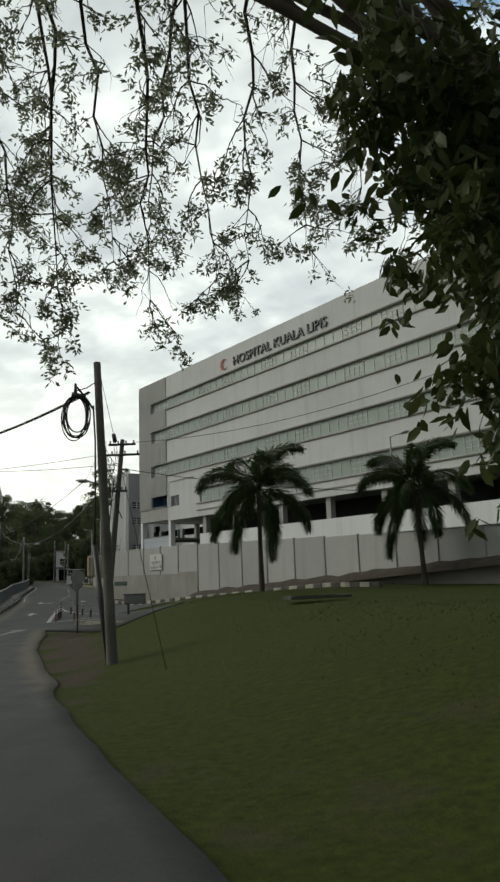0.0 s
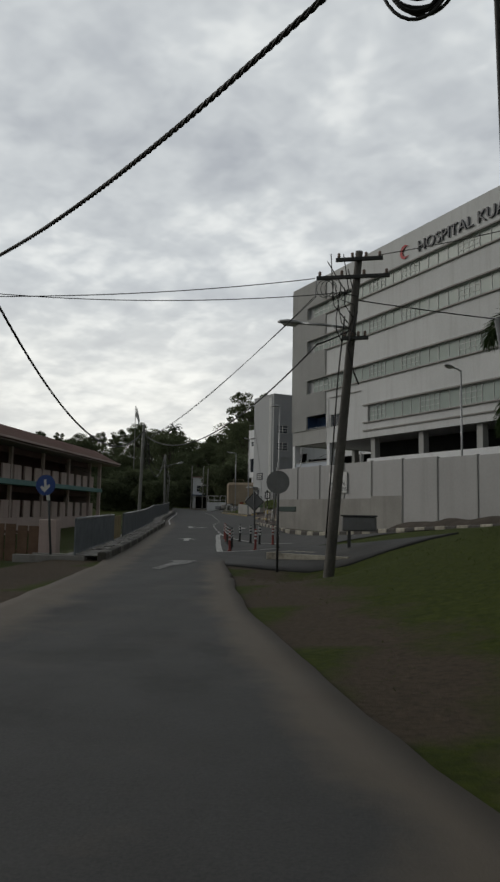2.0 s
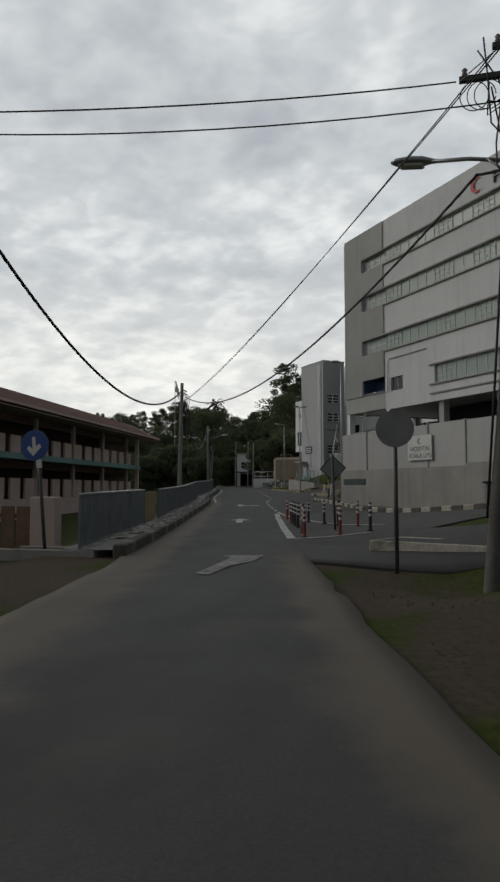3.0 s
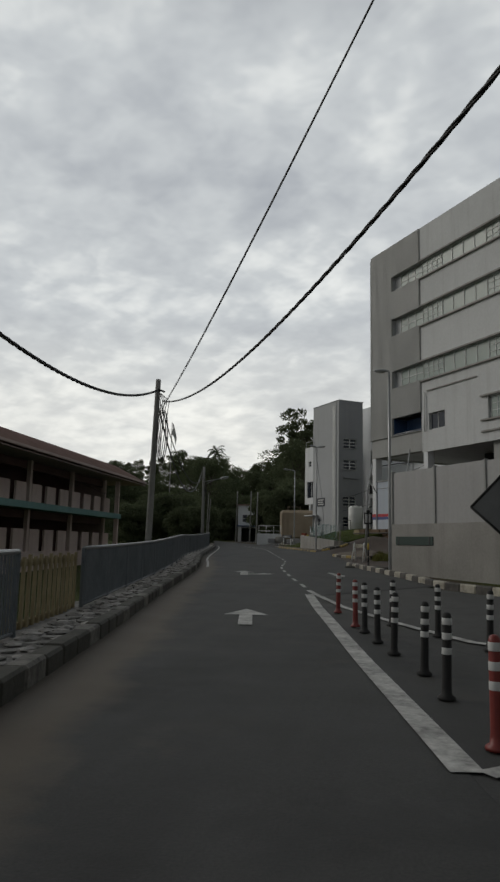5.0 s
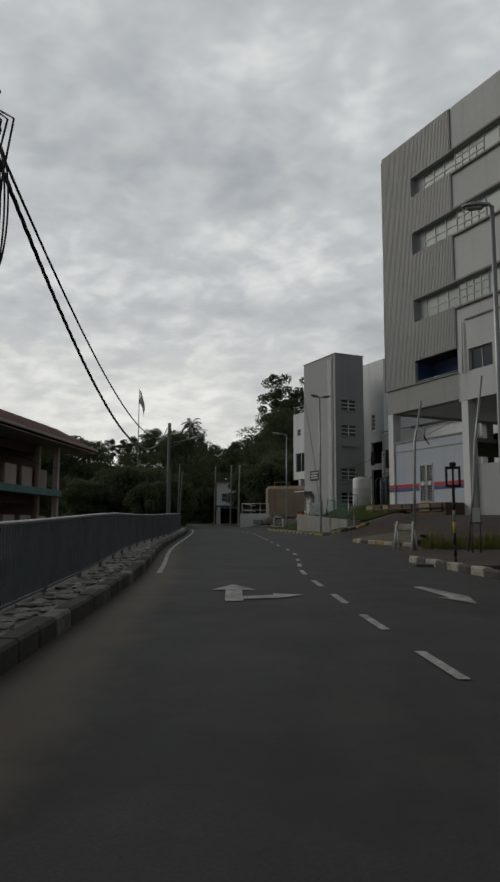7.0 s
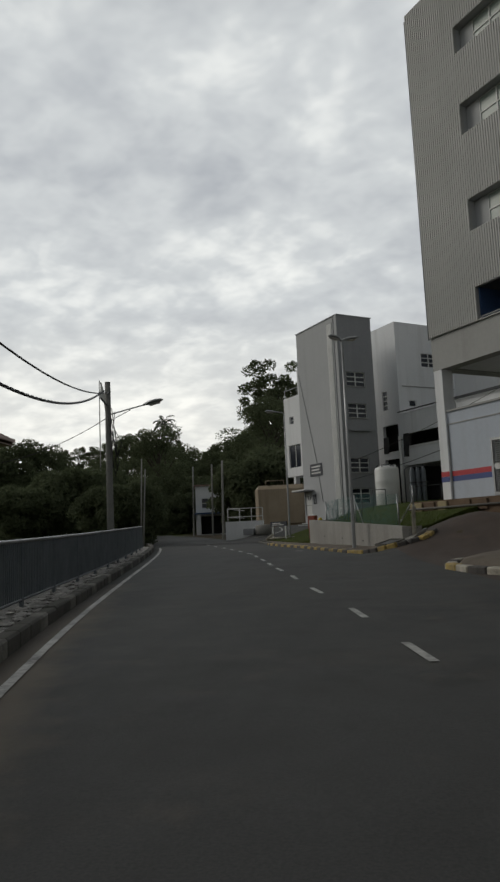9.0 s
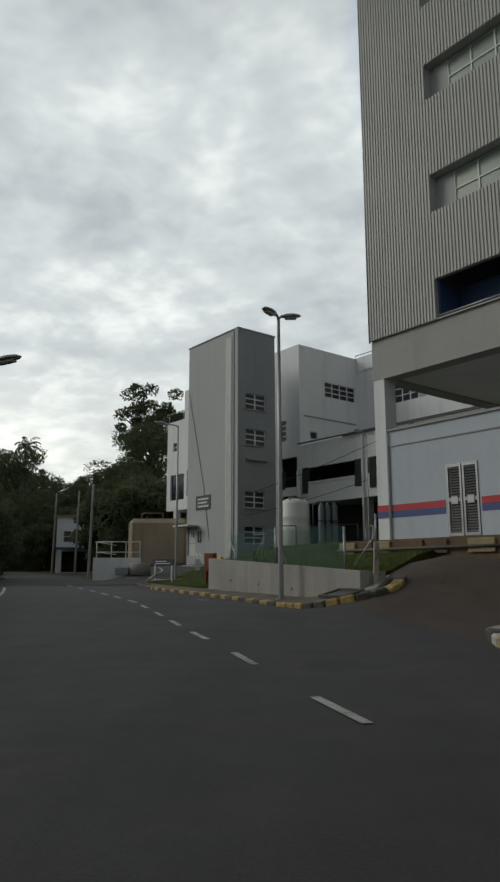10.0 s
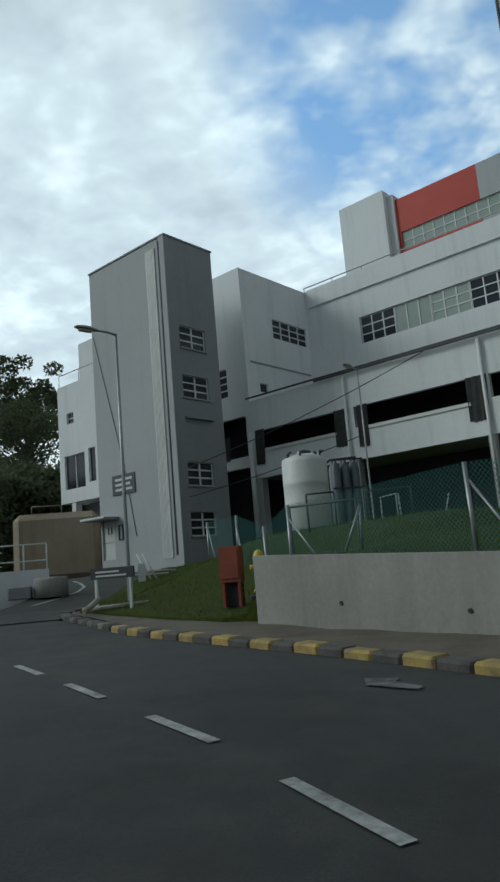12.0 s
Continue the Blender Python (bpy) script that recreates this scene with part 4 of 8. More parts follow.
lettering("HOSPITAL KUALA LIPIS", 1.35, pose(20.8, -0.09, 23.75, 90, 0, 0) @ Matrix.Diagonal((1.06, 1, 1, 1)), "ink", hospital, "roof_sign", 0.14, "dark raised letters along the top of the wall")
bm = bmesh.new()
pts = [(math.cos(a), math.sin(a)) for a in np.linspace(0.7, 2 * math.pi - 0.7, 22)]
for z in (0.0, -0.12):
    outer = [bm.verts.new((19.1 + 0.62 * x, z, 24.3 + 0.62 * y)) for x, y in pts]
    inner = [bm.verts.new((19.28 + 0.47 * x, z, 24.3 + 0.47 * y)) for x, y in pts]
    for k in range(len(pts) - 1):
        bm.faces.new((outer[k], outer[k + 1], inner[k + 1], inner[k]) if z == 0 else (outer[k + 1], outer[k], inner[k], inner[k + 1]))
part("crescent", bm, "redline", hospital, "red crescent emblem")


# ---- hoarding in front of the hospital ----
def hoard_base(s):
    return 0.12 + max(0.0, (s - 8) * 0.065)


hoarding = thing("hoarding_wall", local(HOARD), "tall grey panelled hoarding on a concrete plinth", "hoarding", kind="structure")
k = 0
s = 0.0
while s < 46:
    w = 2.45
    top = 3.88 - 0.02 * max(0, s - 10) + (0.02 if k % 2 else 0)
    plinth = hoard_base(s) + 1.85 if s < 12 else hoard_base(s) + 0.25
    part_box("plinth", (s, s + w, -0.12, 0.16, -0.4, plinth), "concrete", hoarding)
    part_box("panel", (s + 0.015, s + w - 0.015, -0.06, 0.02, plinth + 0.002, top), "hoard", hoarding)
    bm = bmesh.new()
    soft_box(bm, s - 0.045, s + 0.045, -0.11, 0.05, plinth + 0.002, top + 0.05, 0.01)
    part("post", bm, "beam", hoarding)
    s += w
    k += 1
part_box("end_wall", (-0.12, 0.16, 0.18, 9.0, -0.3, 2.0), "concrete", hoarding)
part_box("end_panel", (-0.04, 0.04, 0.18, 9.0, 2.002, 3.85), "hoard", hoarding)
notice = thing("notice_board", local(HOARD) @ Matrix.Translation((6.0, -0.135, 2.3)), "white notice board with dark lettering on the hoarding", "sign")
part_box("board", (0, 1.72, -0.03, 0.015, 0, 1.12), "signwhite", notice)
lettering("HOSPITAL", 0.32, pose(0.2, -0.032, 0.40, 90, 0, 0), "ink", notice, "lettering", 0.004)
lettering("KUALA LIPIS", 0.30, pose(0.1, -0.032, 0.1, 90, 0, 0), "ink", notice, "lettering", 0.004)
bm = bmesh.new()
for k in range(12):
    a0, a1 = 0.8 + k * 0.39, 0.8 + (k + 1) * 0.39
    bm.faces.new([bm.verts.new(p) for p in ((0.86 + 0.13 * math.cos(a0), -0.033, 0.86 + 0.13 * math.sin(a0)), (0.86 + 0.13 * math.cos(a1), -0.033, 0.86 + 0.13 * math.sin(a1)),
                                             (0.9 + 0.09 * math.cos(a1), -0.033, 0.86 + 0.09 * math.sin(a1)), (0.9 + 0.09 * math.cos(a0), -0.033, 0.86 + 0.09 * math.sin(a0)))])
part("crescent", bm, "ink", notice)

# ---- service wing: stair tower, block, low wing and upper floors ----
TOWER, BLOCK = Vector((-20.67, 109.95, 0)), Vector((-16.3, 114.5, 0))
tower = thing("stair_tower", local(TOWER), "tall grey rendered stair tower with small barred windows", "building")
bm = bmesh.new()
cut_wall(bm, -6.0, -0.281, 1.5, 17.75, 0, 0.3, [(-5.9, -4.9, 2.6, 4.5)])
box(bm, -6.0, -5.7, 0.301, 3.2, 1.5, 17.75)
box(bm, -5.7, -0.281, 2.9, 3.2, 1.5, 17.75)
box(bm, -5.7, -0.3, 0.301, 2.9, 17.4, 17.6)
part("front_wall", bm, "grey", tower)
wins = [(0.62, 2.35, 12.25, 13.35), (0.62, 2.35, 9.8, 10.9), (0.56, 2.25, 5.62, 6.72), (0.54, 2.2, 3.3, 4.4)]
# the side wall, built flat and turned to face along the front
side = bmesh.new()
cut_wall(side, 0.0, 3.2, 1.5, 17.75, 0, 0.28, [(a, b, c, d) for a, b, c, d in wins])
for v in side.verts:
    v.co = Vector((-v.co.y, v.co.x, v.co.z))
bmesh.ops.recalc_face_normals(side, faces=side.faces[:])
# the darker grey puts this side's shade into its colour
part("side_wall", side, "dgrey", tower, "side wall coloured darker for its shaded side")
for a, b, c, d in wins:
    window(tower, a, b, c, d, 0.0, 2, 3, "glass_dark", 0.07, 0.08, face=-0.08)
    part_box("window_sill", (0.001, 0.08, a - 0.05, b + 0.05, c - 0.08, c - 0.005), "beam", tower)
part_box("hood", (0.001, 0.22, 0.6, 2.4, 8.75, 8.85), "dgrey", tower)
bm = bmesh.new()
for k in range(8):
    box(bm, -1.35 + k * 0.085, -1.35 + k * 0.085 + 0.05, -0.06, -0.002, 2.4, 17.3)
part("vertical_louvre", bm, "frame", tower, "strip of pale vertical fins")
bm = bmesh.new()
tube(bm, [(-0.42, -0.05, 2.5), (-0.42, -0.05, 17.6)], 0.04, 8)
part("downpipe", bm, "dgrey", tower)
part_box("pilaster", (-0.32, 0.0, -0.05, -0.002, 1.6, 17.74), "grey", tower)
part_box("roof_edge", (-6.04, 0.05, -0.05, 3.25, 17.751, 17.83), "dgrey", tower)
board = part_box("sign_board", (-4.84, -3.1, -0.05, -0.003, 5.7, 6.68), "ink", tower, "dark board with worn pale lettering")
for k in range(3):
    part_box("lettering", (-4.6, -3.3 - 0.15 * (k % 2), -0.056, -0.051, 5.88 + k * 0.25, 6.0 + k * 0.25), "signwhite", board)
door = part_box("door", (-5.9, -4.9, 0.1, 0.16, 2.6, 4.5), "signwhite", tower, "white flush double door")
part_box("middle_rail", (-5.88, -4.92, 0.085, 0.099, 3.42, 3.47), "beam", door)
for x in (-5.55, -5.3):
    part_box("vision_slot", (x, x + 0.09, 0.088, 0.099, 3.85, 4.2), "ink", door)
part_box("canopy", (-6.4, -4.5, -0.9, -0.002, 4.55, 4.66), "dgrey", tower)
part_box("canopy_edge", (-6.42, -4.48, -0.94, -0.901, 4.6, 4.7), "frame", tower)
bm = bmesh.new()
cut_wall(bm, -4.55, -4.2, 3.5, 4.25, -0.06, -0.002, [(-4.49, -4.26, 3.56, 4.19)])
part("meter_frame", bm, "ink", tower)
bm = bmesh.new()
tube(bm, [(-5.9, -0.03, 14.3), (-4.9, -0.03, 10.8), (-3.9, -0.03, 7.2), (-3.2, -0.03, 3.6)], 0.02, 5)
part("loose_cable", bm, "dgrey", tower)

service = thing("service_block", local(BLOCK), "white rendered service wing with an open dark ground floor", "building")
bm = bmesh.new()
cut_wall(bm, -8.5, 0.0, 1.5, 18.1, 0, 0.3, [(-2.15, -1.5, 11.0, 12.6), (-2.3, -0.35, 7.5, 9.7), (-2.3, -0.3, 2.7, 6.9)])
part("front_wall", bm, "white2", service)
window(service, -2.15, -1.5, 11.0, 12.6, 0.08, 1, 4, "glass_dark", 0.06)
side = bmesh.new()
cut_wall(side, 0.301, 6.1, 10.2, 18.1, 0, 0.3, [(2.62, 5.9, 14.5, 15.65), (1.05, 1.75, 11.1, 11.6)])
for v in side.verts:
    v.co = Vector((0.3 - v.co.y - 0.3, v.co.x, v.co.z))
bmesh.ops.recalc_face_normals(side, faces=side.faces[:])
part("side_wall", side, "white2", service)
window(service, 2.62, 5.9, 14.5, 15.65, 0.0, 4, 3, "glass_dark", 0.06, 0.08, face=-0.06)
window(service, 1.05, 1.75, 11.1, 11.6, 0.0, 1, 1, "glass_dark", 0.05, 0.08, face=-0.06)
part_box("string_course", (0.001, 0.06, 0.4, 5.9, 12.7, 12.78), "beam", service)
part_box("roof", (-8.5, -0.31, 0.31, 14, 17.5, 17.7), "beam", service)
W = 34.0
bm = bmesh.new()
cut_wall(bm, 0.0, W, 10.2, 18.1, 6.1, 6.4, [(3.7, W - 1, 13.75, 15.35)])
part("upper_wall", bm, "white2", service)
part_box("parapet_band", (0.3, W, 5.95, 6.099, 16.95, 18.08), "white2", service, "projecting stained parapet band")
s = 3.72
k = 0
while s < W - 3.5:
    window(service, s, s + 2.2, 13.78, 15.32, 6.2, 3, 3 if k % 3 != 1 else 1, "glass_dark" if k % 3 == 0 else "glass", 0.06)
    s += 2.23
    k += 1
# dark sheet behind the panes, coloured as the rooms' shade
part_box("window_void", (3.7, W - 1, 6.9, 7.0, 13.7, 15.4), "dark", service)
bm = bmesh.new()
tube(bm, [(0.05, 6.0, 18.3), (W, 6.0, 18.3)], 0.035, 6)
for k in range(16):
    tube(bm, [(0.1 + k * 2.1, 6.0, 18.0), (0.1 + k * 2.1, 6.0, 18.3)], 0.025, 6)
part("roof_rail", bm, "steel", service)
bm = bmesh.new()
cut_wall(bm, 0.0, W, 6.2, 10.4, 0.0, 0.25, [(0.3, 5.9, 7.72, 8.72), (6.45, 12.6, 7.72, 8.72), (13.1, 19.4, 7.72, 8.72), (19.9, 26, 7.72, 8.72), (26.5, 33, 7.72, 8.72)])
part("low_fascia", bm, "white2", service, "stained white parapet and spandrel of the low wing")
part_box("terrace", (0.001, W, 0.26, 6.09, 10.0, 10.2), "beam", service)
part_box("first_floor", (0.0, W, 0.26, 12, 6.2, 6.4), "beam", service)
# backing and inner wall coloured dark in place of deep shade
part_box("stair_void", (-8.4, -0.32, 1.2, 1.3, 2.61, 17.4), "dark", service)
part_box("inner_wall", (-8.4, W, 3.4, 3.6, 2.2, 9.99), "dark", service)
part_box("plinth", (-8.5, W, -0.3, 12, 1.0, 2.6), "concrete", service)
for s in (0.0, 6.0, 12.7, 19.5, 26.1, 32.8):
    part_box("ground_column", (s, s + 0.4, 0.05, 0.5, 2.6, 6.19), "beam", service)
for s, d, top, r in ((6.1, -0.12, 10.3, 0.08), (12.9, -0.12, 10.3, 0.08), (0.1, -0.3, 8.6, 0.13)):
    bm = bmesh.new()
    tube(bm, [(s, d, 2.6), (s, d, top)], r, 8)
    part("downpipe", bm, "frame", service)
for s0, s1, z0 in ((0.25, 0.85, 6.9), (5.35, 6.0, 6.95), (6.65, 7.2, 6.75), (12.1, 13.0, 6.85), (-2.25, -1.6, 7.4), (18.6, 19.6, 6.9)):
    bm = bmesh.new()
    n = 9
    rows = []
    for j in range(5):
        z = 8.75 - (8.75 - z0) * j / 4
        rows.append([bm.verts.new((s0 + (s1 - s0) * i / n * (1 - 0.02 * j), -0.05 - 0.05 * math.sin(i * 1.9 + j * 0.4), z + 0.04 * math.sin(i * 2.3) * (j == 4))) for i in range(n + 1)])
    for a, b in zip(rows, rows[1:]):
        for i in range(n):
            bm.faces.new((a[i], a[i + 1], b[i + 1], b[i])).smooth = True
    part("shade_cloth", bm, "netting", service, "torn black shade cloth hanging in the opening")
bm = bmesh.new()
for a, b in ((0.9, 5.4), (7.2, 12.2)):
    box(bm, a, b, -0.07, -0.003, 7.55, 7.7)
part("spandrel_rail", bm, "frame", service)
bm = bmesh.new()
tube(bm, [(-0.1, -0.16, 10.55), (W, -0.16, 10.5)], 0.05, 6)
tube(bm, [(4.5, -0.25, 10.42), (W, -0.25, 10.38)], 0.06, 6)
part("gutter_pipe", bm, "dsteel", service)
# red upper block and the stair head behind
upper = thing("upper_block", local(BLOCK + V * 14), "red and grey painted upper floors with a white stair head", "building")
bm = bmesh.new()
cut_wall(bm, 2.9, 8.8, 10, 25.9, 0, 0.3, [(3.1, 8.8, 22.1, 23.45)])
part("red_wall", bm, "red", upper, "dull red painted wall")
bm = bmesh.new()
cut_wall(bm, 8.801, 34, 10, 25.9, 0, 0.3, [(8.801, 33, 22.1, 23.45)])
part("grey_wall", bm, "grey", upper)
for k in range(10):
    window(upper, 3.12 + k * 2.3, 3.12 + k * 2.3 + 2.28, 22.12, 23.43, 0.1, 3, 2, "glass", 0.06)
# dark panel painted as the shade behind the upper windows
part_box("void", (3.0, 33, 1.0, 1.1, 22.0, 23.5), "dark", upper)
part_box("stair_head", (-1.3, 2.35, -0.6, 6, 10, 26.7), "white2", upper, "plain white stair head")
part_box("stair_head_return", (2.36, 2.88, -0.2, 6, 10, 26.3), "white", upper)
part_box("roof", (2.9, 34, 0.31, 12, 25.3, 25.5), "beam", upper)

annex = thing("white_annex", local(TOWER + U * -6 + V * 4), "white annex with dark windows over an open undercroft", "building")
bm = bmesh.new()
cut_wall(bm, -9.4, -0.2, 6.55, 14.2, 0, 0.3, [(-8.85, -6.7, 7.4, 9.55), (-6.3, -5.6, 7.6, 9.7), (-8.45, -7.7, 11.6, 12.3)])
box(bm, -9.4, -9.1, 0.301, 9, 6.55, 14.2)
part("wall", bm, "white2", annex)
window(annex, -8.85, -6.7, 7.4, 9.55, 0.1, 2, 1, "glass_dark", 0.05)
window(annex, -6.3, -5.6, 7.6, 9.7, 0.1, 1, 1, "glass_dark", 0.05)
window(annex, -8.45, -7.7, 11.6, 12.3, 0.1, 1, 2, "glass_dark", 0.05)
part_box("roof_room", (-8.0, -0.2, 0.8, 8, 14.2, 17.0), "white2", annex)
part_box("roof", (-9.1, -0.2, 0.301, 9, 13.6, 13.8), "beam", annex)
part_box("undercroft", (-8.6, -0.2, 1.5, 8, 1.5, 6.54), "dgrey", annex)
window(annex, -6.9, -3.2, 2.2, 5.9, 1.35, 2, 1, "glass_dark", 0.12, label="tall dark glazed doors under the annex")
part_box("sill", (-8.3, -0.3, 0.6, 1.34, 1.5, 2.18), "white2", annex)
part_box("column", (-8.3, -7.9, 0.05, 0.5, 1.5, 6.54), "white2", annex)
bm = bmesh.new()
tube(bm, [(-9.3, 0.1, 15.0), (-0.3, 0.1, 15.0)], 0.03, 6)
for k in range(5):
    tube(bm, [(-9.3 + k * 2.2, 0.1, 14.2), (-9.3 + k * 2.2, 0.1, 15.0)], 0.025, 6)
part("roof_rail", bm, "steel", annex)

# ---- planter bank behind its retaining wall ----
WALL_R, WALL_L = Vector((-17.25, 80.9, 0)), Vector((-21.24, 89.51, 0))


axis = (WALL_L - WALL_R).normalized()
inn = Vector((axis.y, -axis.x, 0))
FRONT = [(-17.12, 80.95), (-21.2, 89.75), (-21.75, 90.15), (-22.75, 91.9), (-24.55, 96.3), (-24.3, 98.5), (-23.5, 102), (-22.4, 106), (-21.6, 108.9)]


def lane_z(y):
    return g(y) + 0.05 + 0.72 * smooth(98, 108, y)


def bank_z(a, b, y):
    """Height at a metres along the front edge and b metres in from it."""
    top = 1.42 + 0.42 * smooth(0, 9.7, a)
    low = lane_z(y) + 0.12
    start = top + (low - top) * smooth(9.55, 10.1, a)
    reach = 5.0 + 2.0 * smooth(9, 12, a)
    level = 2.12 + 0.56 * smooth(9.0, 11.5, a) + 0.3 * smooth(6, 16, b)
    return start + (min(2.72, level) - start) * smooth(0.2, reach, b)


bm = bmesh.new()
rows = []
EDGE = Vector((0.48, 0.877, 0)).normalized()  # the bank's side along the driveway


def bank_width(x, y):
    """How far the bank goes in from its front edge before the driveway cuts it off."""
    rel = Vector((x + 17.0, y - 81.0, 0))
    k = inn.x * EDGE.y - inn.y * EDGE.x
    return max(0.5, min(21.0, -(rel.x * EDGE.y - rel.y * EDGE.x) / k))


for k in range(0, 60):
    a = k * 0.5
    x0, y0 = along(FRONT, a)
    foot = Vector((x0, y0, g(y0) - 0.3)) + inn * 0.11
    row = [bm.verts.new(foot)]
    wide = bank_width(x0, y0)
    for j in range(0, 36):
        b = 0.12 + (wide - 0.12) * j / 35
        p = Vector((x0, y0, 0)) + inn * b
        row.append(bm.verts.new((p.x, p.y, bank_z(a, b, y0) + 0.03 * noise.noise(Vector((p.x, p.y, 0))))))
    row.append(bm.verts.new((p.x, p.y, g(p.y) - 0.3)))
    rows.append(row)
for a, b in zip(rows, rows[1:]):
    for i in range(37):
        bm.faces.new((a[i], b[i], b[i + 1], a[i + 1])).smooth = 0 < i < 36
bmesh.ops.recalc_face_normals(bm, faces=bm.faces[:])
for f in bm.faces:
    if f.normal.z < 0:
        f.normal_flip()
structure(part("planter_bank", bm, "ground"), "grass bank rising behind the retaining wall", "ground")
lane_bm = bmesh.new()
rows = []
for y in np.arange(95.5, 114.1, 0.5):
    y = float(y)
    b = float(np.interp(y, [95.5, 96.5, 98.5, 102, 106, 109, 114], [-24.6, -24.7, -24.25, -23.4, -22.3, -21.4, -20.5]))
    a = b - 3.0 - 1.2 * smooth(101, 97, y) - 0.6 * smooth(103, 108, y)
    rows.append([lane_bm.verts.new((a + (b - a) * i / 6, y, lane_z(y) + 0.02)) for i in range(7)])
for a, b in zip(rows, rows[1:]):
    for i in range(6):
        lane_bm.faces.new((a[i], a[i + 1], b[i + 1], b[i])).smooth = True
structure(part("service_lane", lane_bm, "asphalt2"), "short asphalt lane rising to the stair tower", "road")
lane_mark = bmesh.new()
pts = [(-26.05, 100.5), (-25.35, 101.7), (-24.86, 102.8), (-24.7, 103.8), (-24.9, 104.9), (-25.2, 105.85)]
pairs = []
for k, (x, y) in enumerate(pts):
    d = Vector(pts[min(k + 1, 5)]) - Vector(pts[max(k - 1, 0)])
    n = Vector((d.y, -d.x)).normalized() * 0.06
    pairs.append([lane_mark.verts.new((x + q * n.x, y + q * n.y, lane_z(y) + 0.032)) for q in (-1, 1)])
for a, b in zip(pairs, pairs[1:]):
    lane_mark.faces.new((a[0], a[1], b[1], b[0]))
structure(part("lane_line", lane_mark, "paint"), "bent white line on the service lane", "road marking")
wall_m = Matrix(((axis.x, inn.x, 0, WALL_R.x), (axis.y, inn.y, 0, WALL_R.y), (0, 0, 1, 0), (0, 0, 0, 1)))
strip_bm = bmesh.new()
KX = [(-17.9, 80.75), (-18.05, 81.0), (-18.4, 81.6), (-18.85, 82.4), (-19.85, 84.1), (-20.8, 86.4), (-22.3, 89.4), (-22.9, 90.8), (-24.4, 96.0), (-24.45, 97.0)]
rows = []
for y in np.arange(80.8, 97.0, 0.4):
    y = float(y)
    a = float(np.interp(y, [p[1] for p in KX], [p[0] for p in KX])) - 0.16
    b = float(np.interp(y, [p[1] for p in FRONT], [p[0] for p in FRONT])) + 0.2
    rows.append([strip_bm.verts.new((a + (b - a) * i / 5, y, ground_z(a + (b - a) * i / 5, y) + 0.13 + 0.025 * noise.noise(Vector((y * 1.3, i * 0.8, 2.0))))) for i in range(6)])
for a, b in zip(rows, rows[1:]):
    for i in range(5):
        strip_bm.faces.new((a[i], a[i + 1], b[i + 1], b[i])).smooth = True
pad_bm = bmesh.new()
ring = [pad_bm.verts.new((x, y, ground_z(x, y) + 0.135)) for x, y in ((-18.3, 81.35), (-18.0, 80.95), (-17.65, 80.75), (-17.3, 80.6), (-16.95, 80.58), (-16.45, 81.5), (-16.9, 81.6), (-17.2, 80.97))]
low = [pad_bm.verts.new((v.co.x, v.co.y, v.co.z - 0.4)) for v in ring]
pad_bm.faces.new(ring)
for i in range(8):
    pad_bm.faces.new((ring[i], low[i], low[(i + 1) % 8], ring[(i + 1) % 8]))
bmesh.ops.recalc_face_normals(pad_bm, faces=pad_bm.faces[:])
structure(part("kerb_pad", pad_bm, "concrete"), "small concrete pad inside the kerb's corner", "ground")
structure(part("kerb_strip", strip_bm, "earth"), "strip of trodden earth and litter behind the painted kerb", "ground")
retaining = thing("retaining_wall", wall_m, "stained grey concrete retaining wall with weep holes", "wall", kind="structure")
bm = bmesh.new()
n = 12
L_ = (WALL_L - WALL_R).length
for k in range(n):
    a, b = L_ * k / n, L_ * (k + 1) / n
    z0, z1 = 1.5 + 0.45 * a / L_, 1.5 + 0.45 * b / L_
    v = [bm.verts.new(p) for p in ((a, 0, 0.2), (b, 0, 0.2), (b, 0, z1), (a, 0, z0), (a, 0.22, 0.2), (b, 0.22, 0.2), (b, 0.22, z1), (a, 0.22, z0))]
    for f in ((0, 1, 2, 3), (5, 4, 7, 6), (3, 2, 6, 7)):
        bm.faces.new([v[i] for i in f])
    if k == 0:
        bm.faces.new([v[i] for i in (4, 0, 3, 7)])
    if k == n - 1:
        bm.faces.new([v[i] for i in (1, 5, 6, 2)])
box(bm, -0.001, 0.22, 0.22, 0.7, 0.2, 1.5)
box(bm, L_ - 0.22, L_ - 0.001, 0.221, 3.2, 0.2, 1.93)
bmesh.ops.recalc_face_normals(bm, faces=bm.faces[:])
part("wall", bm, "concrete", retaining)
for k in range(5):
    bm = bmesh.new()
    tube(bm, [(1.2 + k * 2.1, -0.02, 0.94 + 0.09 * k), (1.2 + k * 2.1, 0.1, 0.96 + 0.09 * k)], 0.03, 8)
    part("weep_hole", bm, "dsteel", retaining)
board2 = thing("wall_board", local(HOARD) @ Matrix.Translation((0.3, -0.122, 1.22)), "long dark green board fixed to the hoarding plinth", "board")
part_box("plank", (0, 2.1, -0.03, 0.0, 0, 0.3), "dgreen", board2, r=0.006)
for x in (0.15, 1.9):
    part_box("bracket", (x, x + 0.05, -0.04, -0.031, 0.02, 0.28), "dsteel", board2)

# a long heap of dark soil lies against the hoarding's foot
heap = bmesh.new()
rows = []
